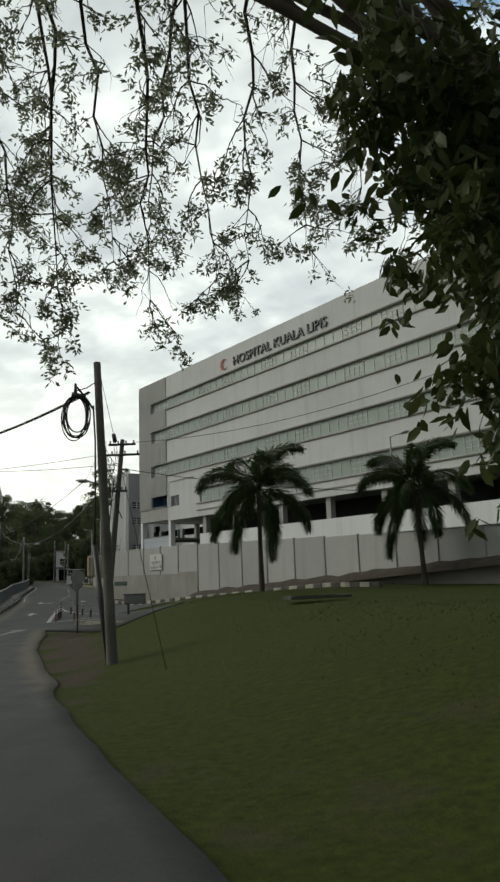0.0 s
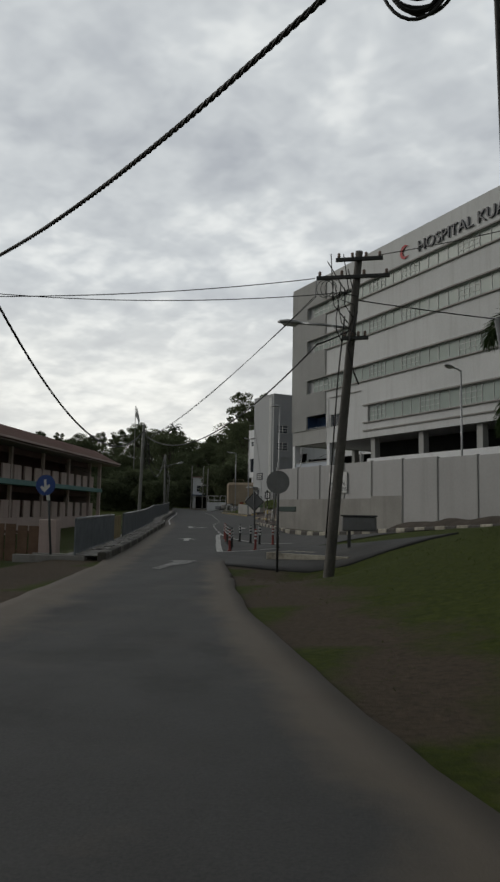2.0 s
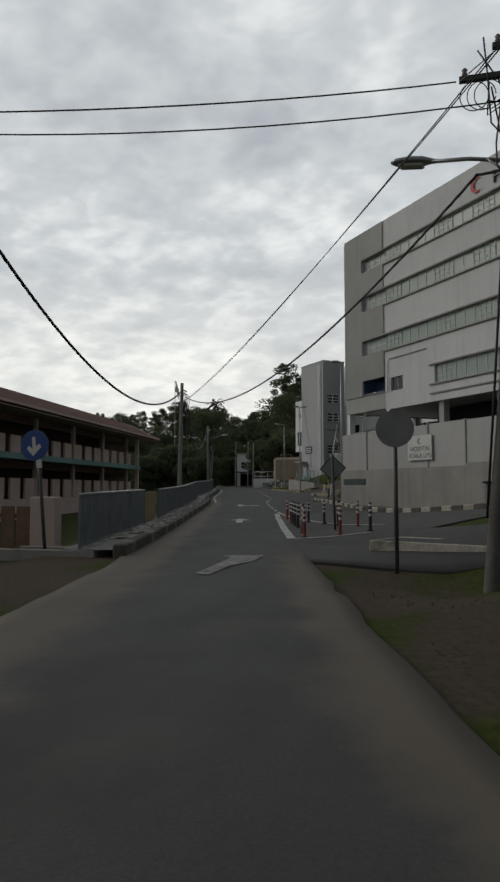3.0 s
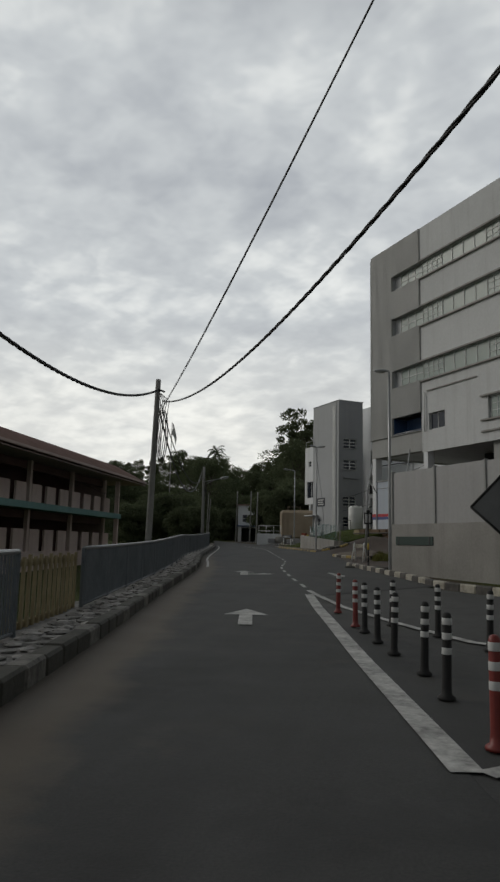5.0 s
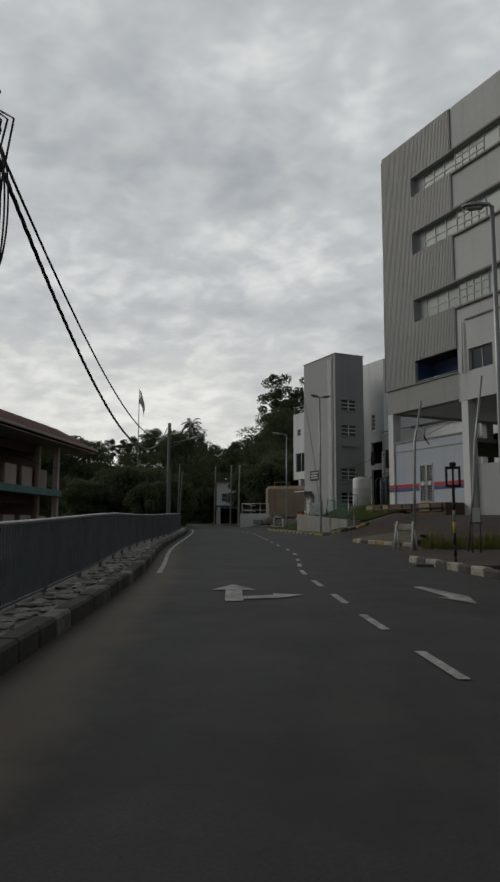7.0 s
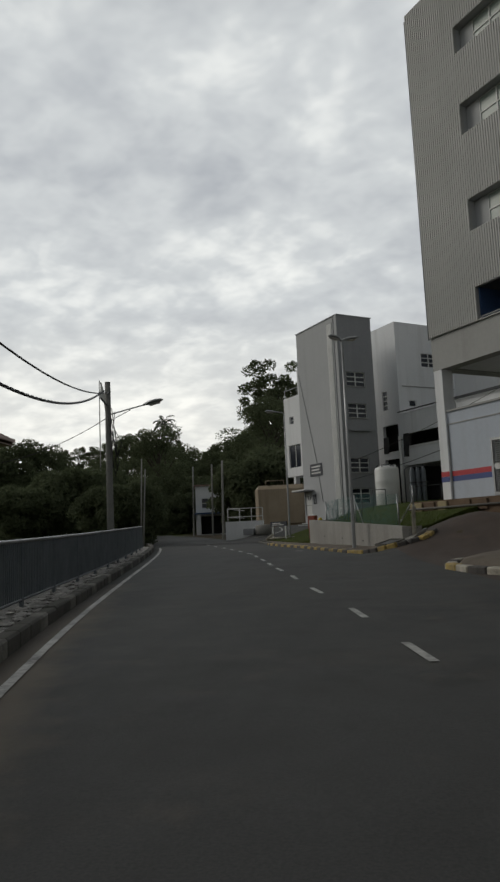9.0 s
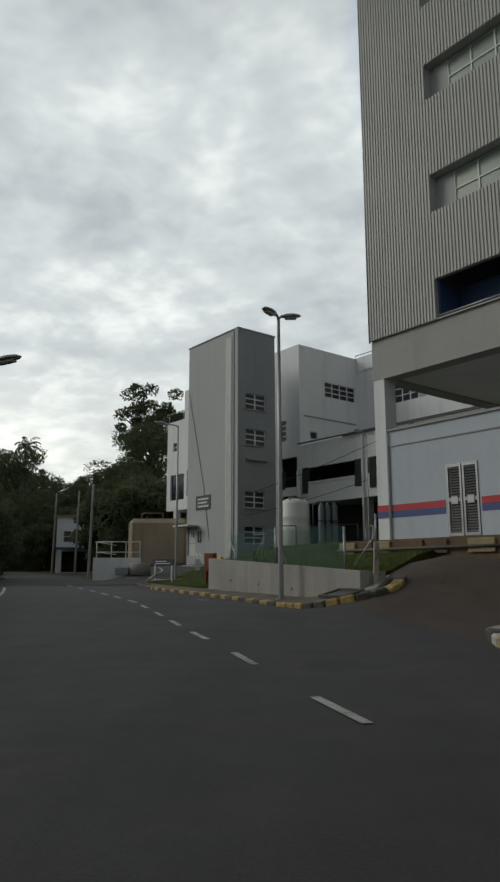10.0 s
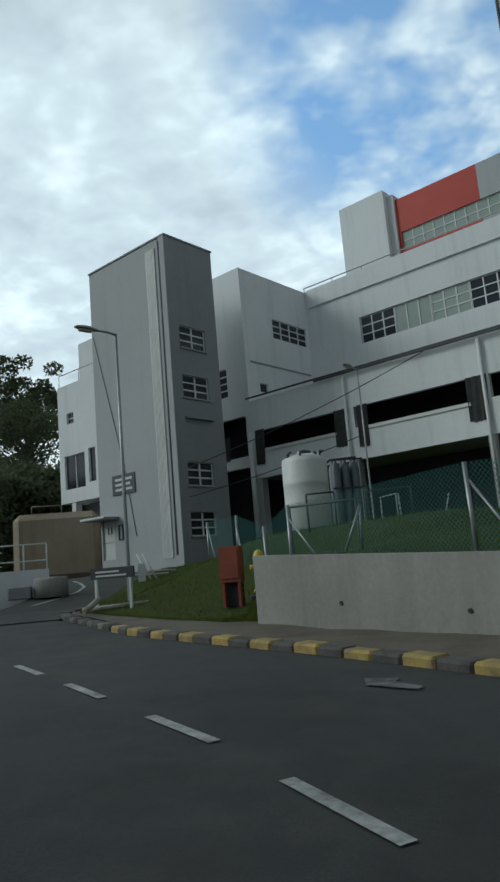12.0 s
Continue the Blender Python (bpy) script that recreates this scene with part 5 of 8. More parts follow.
for k in range(64):
    s = 11.0 + k * 0.5
    h = 0.5 * smooth(11, 12.5, s) * smooth(43, 41, s) * (0.85 + 0.3 * noise.noise(Vector((s * 0.8, 2, 0))))
    base = hoard_base(s) - 0.05
    rows.append([heap.verts.new((s, -0.13 - 0.75 * u, base + h * math.cos(u * 1.57) ** 0.6 + 0.05 * noise.noise(Vector((s * 2.0, u * 4, 7))))) for u in (0.0, 0.3, 0.6, 0.85, 1.0)])
for a, b in zip(rows, rows[1:]):
    for i in range(4):
        heap.faces.new((a[i], a[i + 1], b[i + 1], b[i])).smooth = True
bmesh.ops.recalc_face_normals(heap, faces=heap.faces[:])
mound = tagged(part("soil_heap", heap, "bark"), "long low heap of dark soil along the hoarding", "soil heap", kind="stuff")
mound.matrix_basis = local(HOARD)


# ---- railing along the road ----
def fence_at(y):
    x = left_edge(y) - 0.95 + 0.35 * smooth(60, 76, y)
    return Vector((x, y, ground_z(x, y) + 0.06 + 0.1 * smooth(50, 60, y)))


def railing(y0, y1, label):
    f = thing("railing", Matrix.Identity(4), label, "fence", "roadside railings")
    n = max(1, round((y1 - y0) / 2.2))
    ys = [y0 + (y1 - y0) * k / n for k in range(n + 1)]
    pts = [fence_at(y) for y in ys]
    bm = bmesh.new()
    soft_box(bm, -0.03, 0.03, -0.03, 0.03, 0, 1.06, 0.008)
    post_me = bpy.data.meshes.new("post")
    bm.to_mesh(post_me)
    bm.free()
    post_me.materials.append(M["railing"])
    for p in pts:
        ob = new("post", post_me)
        ob.parent, ob.location = f, p
    for name, h, r, m in (("top_rail", 1.06, 0.035, "steel"), ("bottom_rail", 0.12, 0.022, "railing")):
        bm = bmesh.new()
        tube(bm, [p + Vector((0, 0, h)) for p in pts], r, 6)
        part(name, bm, m, f)
    return f, pts


bar_bm = bmesh.new()
box(bar_bm, -0.011, 0.011, -0.011, 0.011, 0.12, 1.04)
bar_me = bpy.data.meshes.new("bar")
bar_bm.to_mesh(bar_me)
bar_bm.free()
bar_me.materials.append(M["railing"])
for y0, y1, label in ((31.2, 38.3, "grey steel bar railing beside the kerb"), (41.75, 90.0, "long grey steel bar railing curving with the road")):
    rail, pts = railing(y0, y1, label)
    rest = bmesh.new()
    y, k = y0 + 0.06, 0
    while y < y1:
        p = fence_at(y)
        if k < (70 if y0 < 40 else 220):
            ob = new("bar", bar_me)
            ob.parent, ob.location = rail, p
        else:
            box(rest, p.x - 0.011, p.x + 0.011, p.y - 0.011, p.y + 0.011, p.z + 0.12, p.z + 1.04)
        y += 0.105
        k += 1
    if rest.verts:
        tagged(part("bar_run", rest, "railing", rail), kind="stuff")
    else:
        rest.free()

g0, g1 = fence_at(38.4), fence_at(41.65)
gd = (g1 - g0).normalized()
gap_rail = thing("timber_barrier", Matrix(((gd.x, -gd.y, 0, g0.x - 0.12), (gd.y, gd.x, 0, g0.y), (0, 0, 1, g0.z), (0, 0, 0, 1))), "weathered yellow timber barrier closing a gap in the railing", "barrier")
span = (g1 - g0).length
for k in range(14):
    x = span * k / 13
    part_box("slat", (x - 0.035, x + 0.035, -0.02, 0.02, 0.0, 0.98 + 0.03 * (k % 2)), "yellowed", gap_rail, r=0.006)
for z in (0.08, 0.86):
    part_box("rail", (-0.06, span + 0.06, 0.021, 0.06, z, z + 0.09), "yellowed", gap_rail, r=0.006)

# ---- school block ----
SCH = Vector((-30.35, 55.0, 0))
sa = Vector((-0.113, 0.9936, 0))
si = Vector((-0.9936, -0.113, 0))
school = thing("school_block", Matrix(((sa.x, si.x, 0, SCH.x), (sa.y, si.y, 0, SCH.y), (0, 0, 1, 0), (0, 0, 0, 1))), "two-storey cream school block with a brown roof and teal ledge", "building")
S0, S1 = -26.0, 31.1
bm = bmesh.new()
prof = [(0.0, 6.05), (2.9, 7.5), (8.2, 6.05), (8.2, 5.93), (2.9, 7.37), (0.0, 5.92)]
ends = []
for s in (S0, S1):
    ends.append([bm.verts.new((s, d, z)) for d, z in prof])
for k in range(6):
    j = (k + 1) % 6
    bm.faces.new((ends[0][k], ends[1][k], ends[1][j], ends[0][j]))
bm.faces.new(ends[0])
bm.faces.new(ends[1][::-1])
roof_part = part("roof", bm, "roof", school, "brown-red tiled roof with deep eaves")
for k in range(13):
    u0 = k / 13
    d0, z0 = 2.9 * u0, 6.05 + 1.45 * u0
    part_box("tile_course", (S0, S1 - 0.02, d0 + 0.002, d0 + 0.05, z0 + 0.005, z0 + 0.055), "roof", roof_part)
part_box("fascia", (S0, S1 + 0.02, -0.05, -0.002, 5.95, 6.09), "cream", school, "pale painted eaves board")
part_box("ceiling", (S0, S1 - 0.03, 0.05, 8.1, 5.78, 5.84), "brown", school)
for s in (S0 + 0.02, S1 - 0.06):
    bm = bmesh.new()
    ends = [[bm.verts.new((q, d, z)) for d, z in ((0.06, 5.845), (8.1, 5.845), (8.1, 5.94), (2.9, 7.36), (0.06, 5.94))] for q in (s, s + 0.05)]
    bm.faces.new(ends[0])
    bm.faces.new(ends[1][::-1])
    for k in range(5):
        bm.faces.new((ends[0][k], ends[1][k], ends[1][(k + 1) % 5], ends[0][(k + 1) % 5]))
    bmesh.ops.recalc_face_normals(bm, faces=bm.faces[:])
    part("gable", bm, "brown", school)
part_box("teal_ledge", (S0, S1 - 4.0, 0.75, 1.95, 2.85, 3.22), "teal", school, "teal painted concrete ledge between the storeys")
part_box("inner_wall", (S0, S1 - 4.7, 4.6, 4.8, -1.2, 5.775), "maroon", school)
part_box("floor_slab", (S0, S1 - 4.2, 1.951, 7.9, 2.86, 3.1), "concrete", school)
part_box("base_wall", (S0, S1 - 4.3, 1.7, 1.95, -1.3, 0.4), "cream", school)
part_box("end_wall", (S1 - 4.6, S1 - 4.3, 1.96, 7.9, -1.3, 5.775), "cream", school)
panel_mesh = {}
for z0, z1 in ((0.401, 1.72), (3.221, 4.42)):
    for k in range(25):
        s = 26.1 - 0.2 - 2.08 * k
        dims = (0, 1.34, 1.75, 1.9, z0, z1)
        if z0 not in panel_mesh:
            bm = bmesh.new()
            soft_box(bm, *dims, 0.015)
            me = bpy.data.meshes.new("shutter")
            bm.to_mesh(me)
            bm.free()
            me.materials.append(M["cream"])
            panel_mesh[z0] = me
        ob = new("shutter", panel_mesh[z0])
        ob.parent = school
        ob.location = (s, 0, 0)
for z0, z1 in ((-1.2, 2.85), (3.22, 5.775)):
    s = S0 + 0.1
    while s < S1 - 4.5:
        part_box("column", (s, s + 0.28, 1.72, 1.96, z0, z1), "cream", school)
        s += 6.48
    part_box("lintel", (S0, S1 - 4.61, 2.0, 2.2, z1 - 0.5, z1 - 0.01), "maroon", school)
part_box("end_column", (S1 - 4.35, S1 - 4.05, 0.9, 1.2, -1.3, 5.775), "cream", school)


# ---- poles, lamps, cables ----
def swag(p, q, sag, n=26):
    p, q = Vector(p), Vector(q)
    return [p.lerp(q, k / n) - Vector((0, 0, 4 * sag * (k / n) * (1 - k / n))) for k in range(n + 1)]


def cable(p, q, sag, radius, label="black overhead cable strung between poles", twisted=False):
    bm = bmesh.new()
    pts = swag(p, q, sag, 60 if twisted else 26)
    if twisted:
        for ph in (0, 2.1, 4.2):
            spun = []
            fine = []
            for a, b in zip(pts, pts[1:]):
                fine += [a.lerp(b, j / 4) for j in range(4)]
            fine.append(pts[-1])
            for k, c in enumerate(fine):
                ang = k * 0.75 + ph
                spun.append(c + Vector((math.cos(ang) * 0.6, math.cos(ang) * 0.6, math.sin(ang))) * radius * 0.62)
            tube(bm, spun, radius * 0.62, 5)
    else:
        tube(bm, pts, radius, 6)
    return tagged(part("overhead_cable", bm, "cable"), label, "cable", "overhead cables")


def coil(parent, at, w, h, turns, r=0.016):
    """A hank of spare cable hung on a pole."""
    for k in range(turns):
        bm = bmesh.new()
        a = w * random.uniform(0.75, 1.1) / 2
        b = h * random.uniform(0.82, 1.05) / 2
        tw, off = random.uniform(-0.3, 0.3), random.uniform(-0.05, 0.05)
        pts = []
        for j in range(33):
            t = 2 * math.pi * j / 32
            x = a * math.cos(t)
            pts.append(Vector(at) + Vector((x * math.cos(tw) + off, x * math.sin(tw) + off, -b + b * math.sin(t))))
        tube(bm, pts, r, 5, close=False)
        part("cable_loop", bm, "cable", parent)


def post_pole(name, base, top, r0, r1, material, label, category="pole", group="utility poles"):
    t = thing(name, Matrix.Translation(base), label, category, group)
    bm = bmesh.new()
    d = Vector(top) - Vector(base)
    tube(bm, [d * u for u in (-0.04, 0.0, 0.25, 0.5, 0.75, 1.0)], [r0, r0, r0 * 0.75 + r1 * 0.25, (r0 + r1) / 2, r0 * 0.25 + r1 * 0.75, r1], 14)
    part("pole", bm, material, t)
    return t


pole_n = post_pole("utility_pole", (-3.57, 18.1, -0.1), (-4.17, 18.97, 7.65), 0.135, 0.095, "pole", "dark weathered utility pole with a stay pipe, standing in grass")
o = Vector((-3.57, 18.1, -0.1))
bm = bmesh.new()
tube(bm, [Vector((-3.72, 18.45, -0.1)) - o, Vector((-3.92, 18.45, 1.3)) - o, Vector((-4.12, 18.6, 2.75)) - o], [0.08, 0.075, 0.065], 10)
part("stay_pipe", bm, "dsteel", pole_n, "dark pipe sheathing the down cable")
bm = bmesh.new()
tube(bm, [Vector(p) - o for p in ((-4.12, 18.6, 2.7), (-4.1, 18.56, 4.0), (-4.12, 18.6, 5.4), (-4.2, 18.7, 6.4))], 0.024, 6)
tube(bm, [Vector(p) - o for p in ((-4.2, 18.7, 6.3), (-4.35, 18.7, 6.55), (-4.5, 18.65, 6.75), (-4.62, 18.65, 6.9))], 0.028, 6)
tube(bm, [Vector(p) - o for p in ((-4.17, 18.9, 7.1), (-4.4, 18.75, 6.9), (-4.64, 18.64, 6.8))], 0.016, 6)
part("down_cable", bm, "cable", pole_n)
bm = bmesh.new()
tube(bm, [Vector((-4.66, 18.64, 6.65)) - o, Vector((-4.66, 18.64, 7.0)) - o], [0.05, 0.035], 8)
tube(bm, [Vector((-4.75, 18.62, 6.72)) - o, Vector((-4.4, 18.7, 6.65)) - o], 0.055, 8)
part("cable_clamp", bm, "dsteel", pole_n)
coil(pole_n, Vector((-4.7, 18.9, 6.72)) - o, 0.7, 1.16, 7)
bm = bmesh.new()
g0, g1 = Vector((-4.13, 19.0, 7.5)) - o, Vector((-1.88, 15.3, 0.05)) - o
tube(bm, [g0, g1], 0.007, 5)
mid = g0.lerp(g1, 0.275)
tube(bm, [mid, g0.lerp(g1, 0.3)], 0.055, 8)
part("guy_wire", bm, "cable", pole_n, "thin guy wire with an insulator")

pole_r = post_pole("utility_pole", (-6.41, 30.05, -0.56), (-5.67, 29.95, 7.65), 0.135, 0.09, "pole", "leaning weathered pole with crossarms, wires and a lamp arm")
o = Vector((-6.41, 30.05, -0.56))


def on_r(z):
    u = (z + 0.56) / 8.21
    return Vector((-6.41 + 0.74 * u, 30.05 - 0.1 * u, z)) - o


for z, a, b in ((7.42, -0.55, 0.6), (6.98, -0.98, 0.8), (5.45, -0.22, 0.42)):
    c = on_r(z)
    bm = bmesh.new()
    soft_box(bm, c.x + a, c.x + b, c.y - 0.16, c.y - 0.08, c.z - 0.045, c.z + 0.045, 0.008)
    arm = part("crossarm", bm, "dsteel", pole_r)
    for x in np.linspace(a + 0.08, b - 0.08, 4):
        bm = bmesh.new()
        lathe(bm, [(0.02, 0.04), (0.045, 0.08), (0.03, 0.11), (0.045, 0.14), (0.02, 0.17)], c + Vector((float(x), -0.12, 0)), 8)
        part("insulator", bm, "brown", arm)
bm = bmesh.new()
c = on_r(5.72)
tube(bm, [c, c + Vector((-0.75, -0.02, 0.12)), Vector((-7.2, 30.1, 5.93)) - o], 0.032, 8)
tube(bm, [c - Vector((0, 0, 0.35)), c + Vector((-0.5, -0.05, 0.08))], 0.018, 6)
part("lamp_arm", bm, "steel", pole_r)


def lamp_head(parent, at, way, length=0.62, name="lamp_head"):
    """A cobra-head street lantern pointing along way."""
    bm = bmesh.new()
    way = Vector(way).normalized()
    side = Vector((-way.y, way.x, 0)).normalized()
    up = Vector((0, 0, 1))
    rings = []
    for u, w, h in ((0, 0.04, 0.04), (0.12, 0.06, 0.06), (0.3, 0.12, 0.085), (0.6, 0.145, 0.085), (0.88, 0.11, 0.06), (1.0, 0.04, 0.02)):
        c = Vector(at) + way * length * u
        rings.append([bm.verts.new(c + side * w * math.cos(t) + up * h * (math.sin(t) if math.sin(t) > 0 else 0.45 * math.sin(t))) for t in (2 * math.pi * i / 12 for i in range(12))])
    for a, b in zip(rings, rings[1:]):
        for i in range(12):
            bm.faces.new((a[i], a[(i + 1) % 12], b[(i + 1) % 12], b[i])).smooth = True
    bm.faces.new(rings[0][::-1])
    bm.faces.new(rings[-1])
    head = part(name, bm, "steel", parent)
    bm = bmesh.new()
    c = Vector(at) + way * length * 0.55 - up * 0.045
    vs = [c + way * a * length * 0.28 + side * b * 0.1 for a, b in ((-1, -1), (1, -1), (1, 1), (-1, 1))]
    top = [bm.verts.new(v) for v in vs]
    bot = [bm.verts.new(v * 0.8 + c * 0.2 - up * 0.03) for v in vs]
    bm.faces.new(bot[::-1])
    for i in range(4):
        bm.faces.new((top[i], top[(i + 1) % 4], bot[(i + 1) % 4], bot[i]))
    part("lens", bm, "lampglow", head)
    return head


lamp_head(pole_r, Vector((-7.05, 30.1, 5.92)) - o, (-1, 0.1, 0.12), 0.68)
for k in range(9):
    bm = bmesh.new()
    a = on_r(random.uniform(6.6, 7.7)) + Vector((random.uniform(-0.9, 0.1), -0.1, 0))
    b = on_r(random.uniform(5.0, 6.6)) + Vector((random.uniform(-0.25, 0.2), -0.15, 0))
    m1 = a.lerp(b, 0.4) + Vector((random.uniform(-0.35, 0.2), random.uniform(-0.2, 0.1), random.uniform(-0.4, 0.1)))
    m2 = a.lerp(b, 0.75) + Vector((random.uniform(-0.3, 0.2), 0, random.uniform(-0.2, 0.1)))
    tube(bm, [a, m1, m2, b], 0.013, 5)
    part("jumper_wire", bm, "cable", pole_r)
bm = bmesh.new()
tube(bm, [on_r(6.1) + Vector((0.1, -0.15, 0)), on_r(5.2) + Vector((-0.05, -0.2, 0)), on_r(4.6) + Vector((0.15, -0.18, 0)), on_r(4.3) + Vector((0.3, -0.15, 0))], 0.022, 6)
tube(bm, [on_r(6.0) + Vector((-0.2, -0.1, 0)), on_r(4.5) + Vector((-0.22, -0.12, 0)), on_r(2.5) + Vector((-0.18, -0.05, 0)), on_r(0.6) + Vector((-0.15, 0, 0))], 0.02, 6)
part("down_wire", bm, "cable", pole_r)
for k in range(3):
    bm = bmesh.new()
    c = on_r(6.7) + Vector((-0.55 - 0.1 * k, -0.15, 0))
    tube(bm, [c + Vector((0.2 * math.cos(t), 0, 0.22 * math.sin(t))) for t in np.linspace(0, 6.0 + 0.1 * k, 22)], 0.008, 5, close=False)
    part("wire_loop", bm, "cable", pole_r)

pole_l = post_pole("utility_pole", (-18.5, 50.0, -0.6), (-18.28, 49.82, 5.9), 0.105, 0.075, "cpole", "grey concrete utility pole with coiled cables behind the railing")
o = Vector((-18.5, 50.0, -0.6))
coil(pole_l, Vector((-17.97, 49.45, 4.9)) - o, 0.3, 1.6, 4, 0.010)
bm = bmesh.new()
for k in range(5):
    a = Vector((-18.22 + 0.02 * k, 49.74, 5.45)) - o
    tube(bm, [a, a + Vector((0.12 + 0.05 * k, -0.15, -0.25)), a + Vector((0.2 + 0.07 * math.sin(k * 2), -0.22, -0.9)), a + Vector((0.1, -0.1, -1.5 - 0.12 * k))], 0.011, 5)
part("hanging_wires", bm, "cable", pole_l)
bm = bmesh.new()
tube(bm, [Vector((-18.28, 49.8, 5.6)) - o, Vector((-17.95, 49.5, 5.45)) - o], 0.03, 6)
part("bracket", bm, "dsteel", pole_l)

pole_f = post_pole("utility_pole", (-26.27, 78.50, 0.10), (-26.30, 78.50, 6.55), 0.12, 0.09, "cpole", "leaning concrete pole with a street lamp and bundled wires")
o = Vector((-26.27, 78.50, 0.10))
bm = bmesh.new()
tube(bm, [Vector((-26.26, 78.50, 5.47)) - o, Vector((-25.71, 78.45, 5.57)) - o, Vector((-25.01, 78.40, 5.69)) - o], 0.022, 6)
tube(bm, [Vector((-26.25, 78.50, 5.27)) - o, Vector((-25.51, 78.45, 5.57)) - o], 0.012, 6)
part("lamp_arm", bm, "steel", pole_f)
lamp_head(pole_f, Vector((-25.06, 78.40, 5.68)) - o, (1, -0.15, 0.16), 0.7)
bm = bmesh.new()
for k in range(9):
    a = Vector((-26.21 + random.uniform(-0.05, 0.2), 78.36, 5.77 - 0.12 * k)) - o
    tube(bm, [a, a + Vector((0.15 * random.uniform(-0.5, 1.2), 0, -0.5)), a + Vector((0.15 * random.uniform(-0.2, 1.5), 0.05, -1.0)), a + Vector((0.05, 0.1, -1.4))], 0.013, 5)
part("hanging_wires", bm, "cable", pole_f)
bm = bmesh.new()
tube(bm, [Vector((-26.30, 78.40, 5.77)) - o, Vector((-26.05, 77.35, 5.80)) - o], 0.03, 6)
part("bracket", bm, "dsteel", pole_f)
pole_far = thing("utility_pole", Matrix.Translation((-31.6, 96.0, 0.4)), "pair of slim pale poles leaning together before the trees", "pole", "utility poles")
for x0, x1, h in ((0.0, 0.25, 5.0), (-0.12, 0.05, 5.6)):
    bm = bmesh.new()
    tube(bm, [(x0, 0, -0.3), ((x0 + x1) / 2, 0.03, h / 2), (x1, 0, h)], [0.06, 0.05, 0.035], 8)
    part("pole", bm, "cpole", pole_far)
post_pole("utility_pole", (-13.6, 26.6, -0.4), (-13.6, 26.6, 7.2), 0.15, 0.1, "pole", "dark utility pole on the verge before the school")

cable((-4.3, 18.65, 6.75), (-13.6, 26.62, 6.65), 0.36, 0.034, "thick twisted black cable between two poles", True)
cable((-18.24, 49.84, 5.6), (-13.29, 26.4, 5.65), 1.88, 0.028, "sagging black cable from a concrete pole", True)
cable((-18.13, 49.83, 5.25), (-6.57, 28.73, 5.05), 1.26, 0.019, "thick twisted black cable crossing the road", True)
cable((-6.57, 28.73, 5.05), (-5.92, 29.8, 5.62), 0.02, 0.019, "short tail of twisted cable tied to a leaning pole", True)
cable((-17.99, 49.63, 5.08), (-6.46, 26.92, 5.6), 0.33, 0.008, "thin black wire crossing the road")
cable((-18.0, 49.63, 5.1), (-6.42, 26.92, 5.6), 0.29, 0.008, "thin black wire crossing the road")
cable((-6.44, 26.92, 5.6), (-6.7, 29.8, 6.95), 0.0, 0.008, "tail of a thin wire tied to a crossarm")
cable((-6.75, 29.9, 7.0), (-22.5, 23.2, 5.9), 0.6, 0.011, "thin wire crossing the road")
cable((-5.85, 29.9, 6.62), (-24.66, 26.55, 8.3), 0.93, 0.011, "thin wire crossing the road")
cable((-5.7, 29.9, 6.4), (8.85, 30.66, 5.0), 0.33, 0.015, "black wire running past the palms")
cable((-5.2, 29.85, 7.5), (9.0, 22.0, 9.0), 0.7, 0.011, "thin wire running past the palms")
cable((-18.37, 49.96, 5.36), (-26.43, 78.50, 6.28), 2.1, 0.026, "thick twisted cable along the railing", True)
cable((-18.16, 49.81, 5.14), (-26.20, 78.50, 6.22), 1.5, 0.017, "black cable along the railing")
cable((-26.35, 78.50, 5.37), (-38.5, 80.0, 6.7), 1.8, 0.011, "thin wire running to the school block")


def street_lamp(base, h, heads, label, arm=0.7, r=0.075, head=0.65):
    t = thing("street_lamp", Matrix.Translation(base), label, "street lamp", "street lamps")
    bm = bmesh.new()
    tube(bm, [(0, 0, -0.2), (0, 0, 0), (0, 0, h * 0.5), (0, 0, h)], [r, r, r * 0.8, r * 0.6], 10)
    part("column", bm, "steel", t)
    bm = bmesh.new()
    box(bm, -0.16, 0.16, -0.16, 0.16, -0.02, 0.03)
    part("base_plate", bm, "steel", t)
    for way in heads:
        w = Vector(way).normalized()
        bm = bmesh.new()
        tube(bm, [Vector((0, 0, h - 0.04)), Vector((0, 0, h)) + w * arm * 0.5 + Vector((0, 0, 0.04)), Vector((0, 0, h + 0.06)) + w * arm], 0.035, 8)
        part("bracket", bm, "steel", t)
        lamp_head(t, Vector((0, 0, h + 0.05)) + w * (arm - 0.05), w + Vector((0, 0, 0.12)), head)
    return t


street_lamp((-12.1, 59.3, ground_z(-12.1, 59.3)), 8.0, [(-0.95, 0.3, 0)], "tall grey street lamp at the corner of the hoarding", 0.08)
street_lamp((-18.95, 83.45, ground_z(-18.95, 83.45) + 0.1), 7.75, [(-0.62, -0.7, 0), (0.8, 0.25, 0)], "slim grey street lamp with two heads by the retaining wall", 0.1, head=0.62)
street_lamp((-12.7, 107.2, 2.6), 7.3, [(-0.7, -0.5, 0)], "slim pale street lamp standing by the service wing", 0.4, 0.05)
street_lamp((-23.18, 96.7, 1.0), 7.2, [(-0.8, -0.2, 0)], "grey street lamp before the stair tower", 0.5, 0.06)
street_lamp((-1.7, 45.6, ground_z(-1.7, 45.6)), 7.3, [(-0.5, -0.5, 0)], "slim grey street lamp in front of the hoarding", 0.5, 0.06)
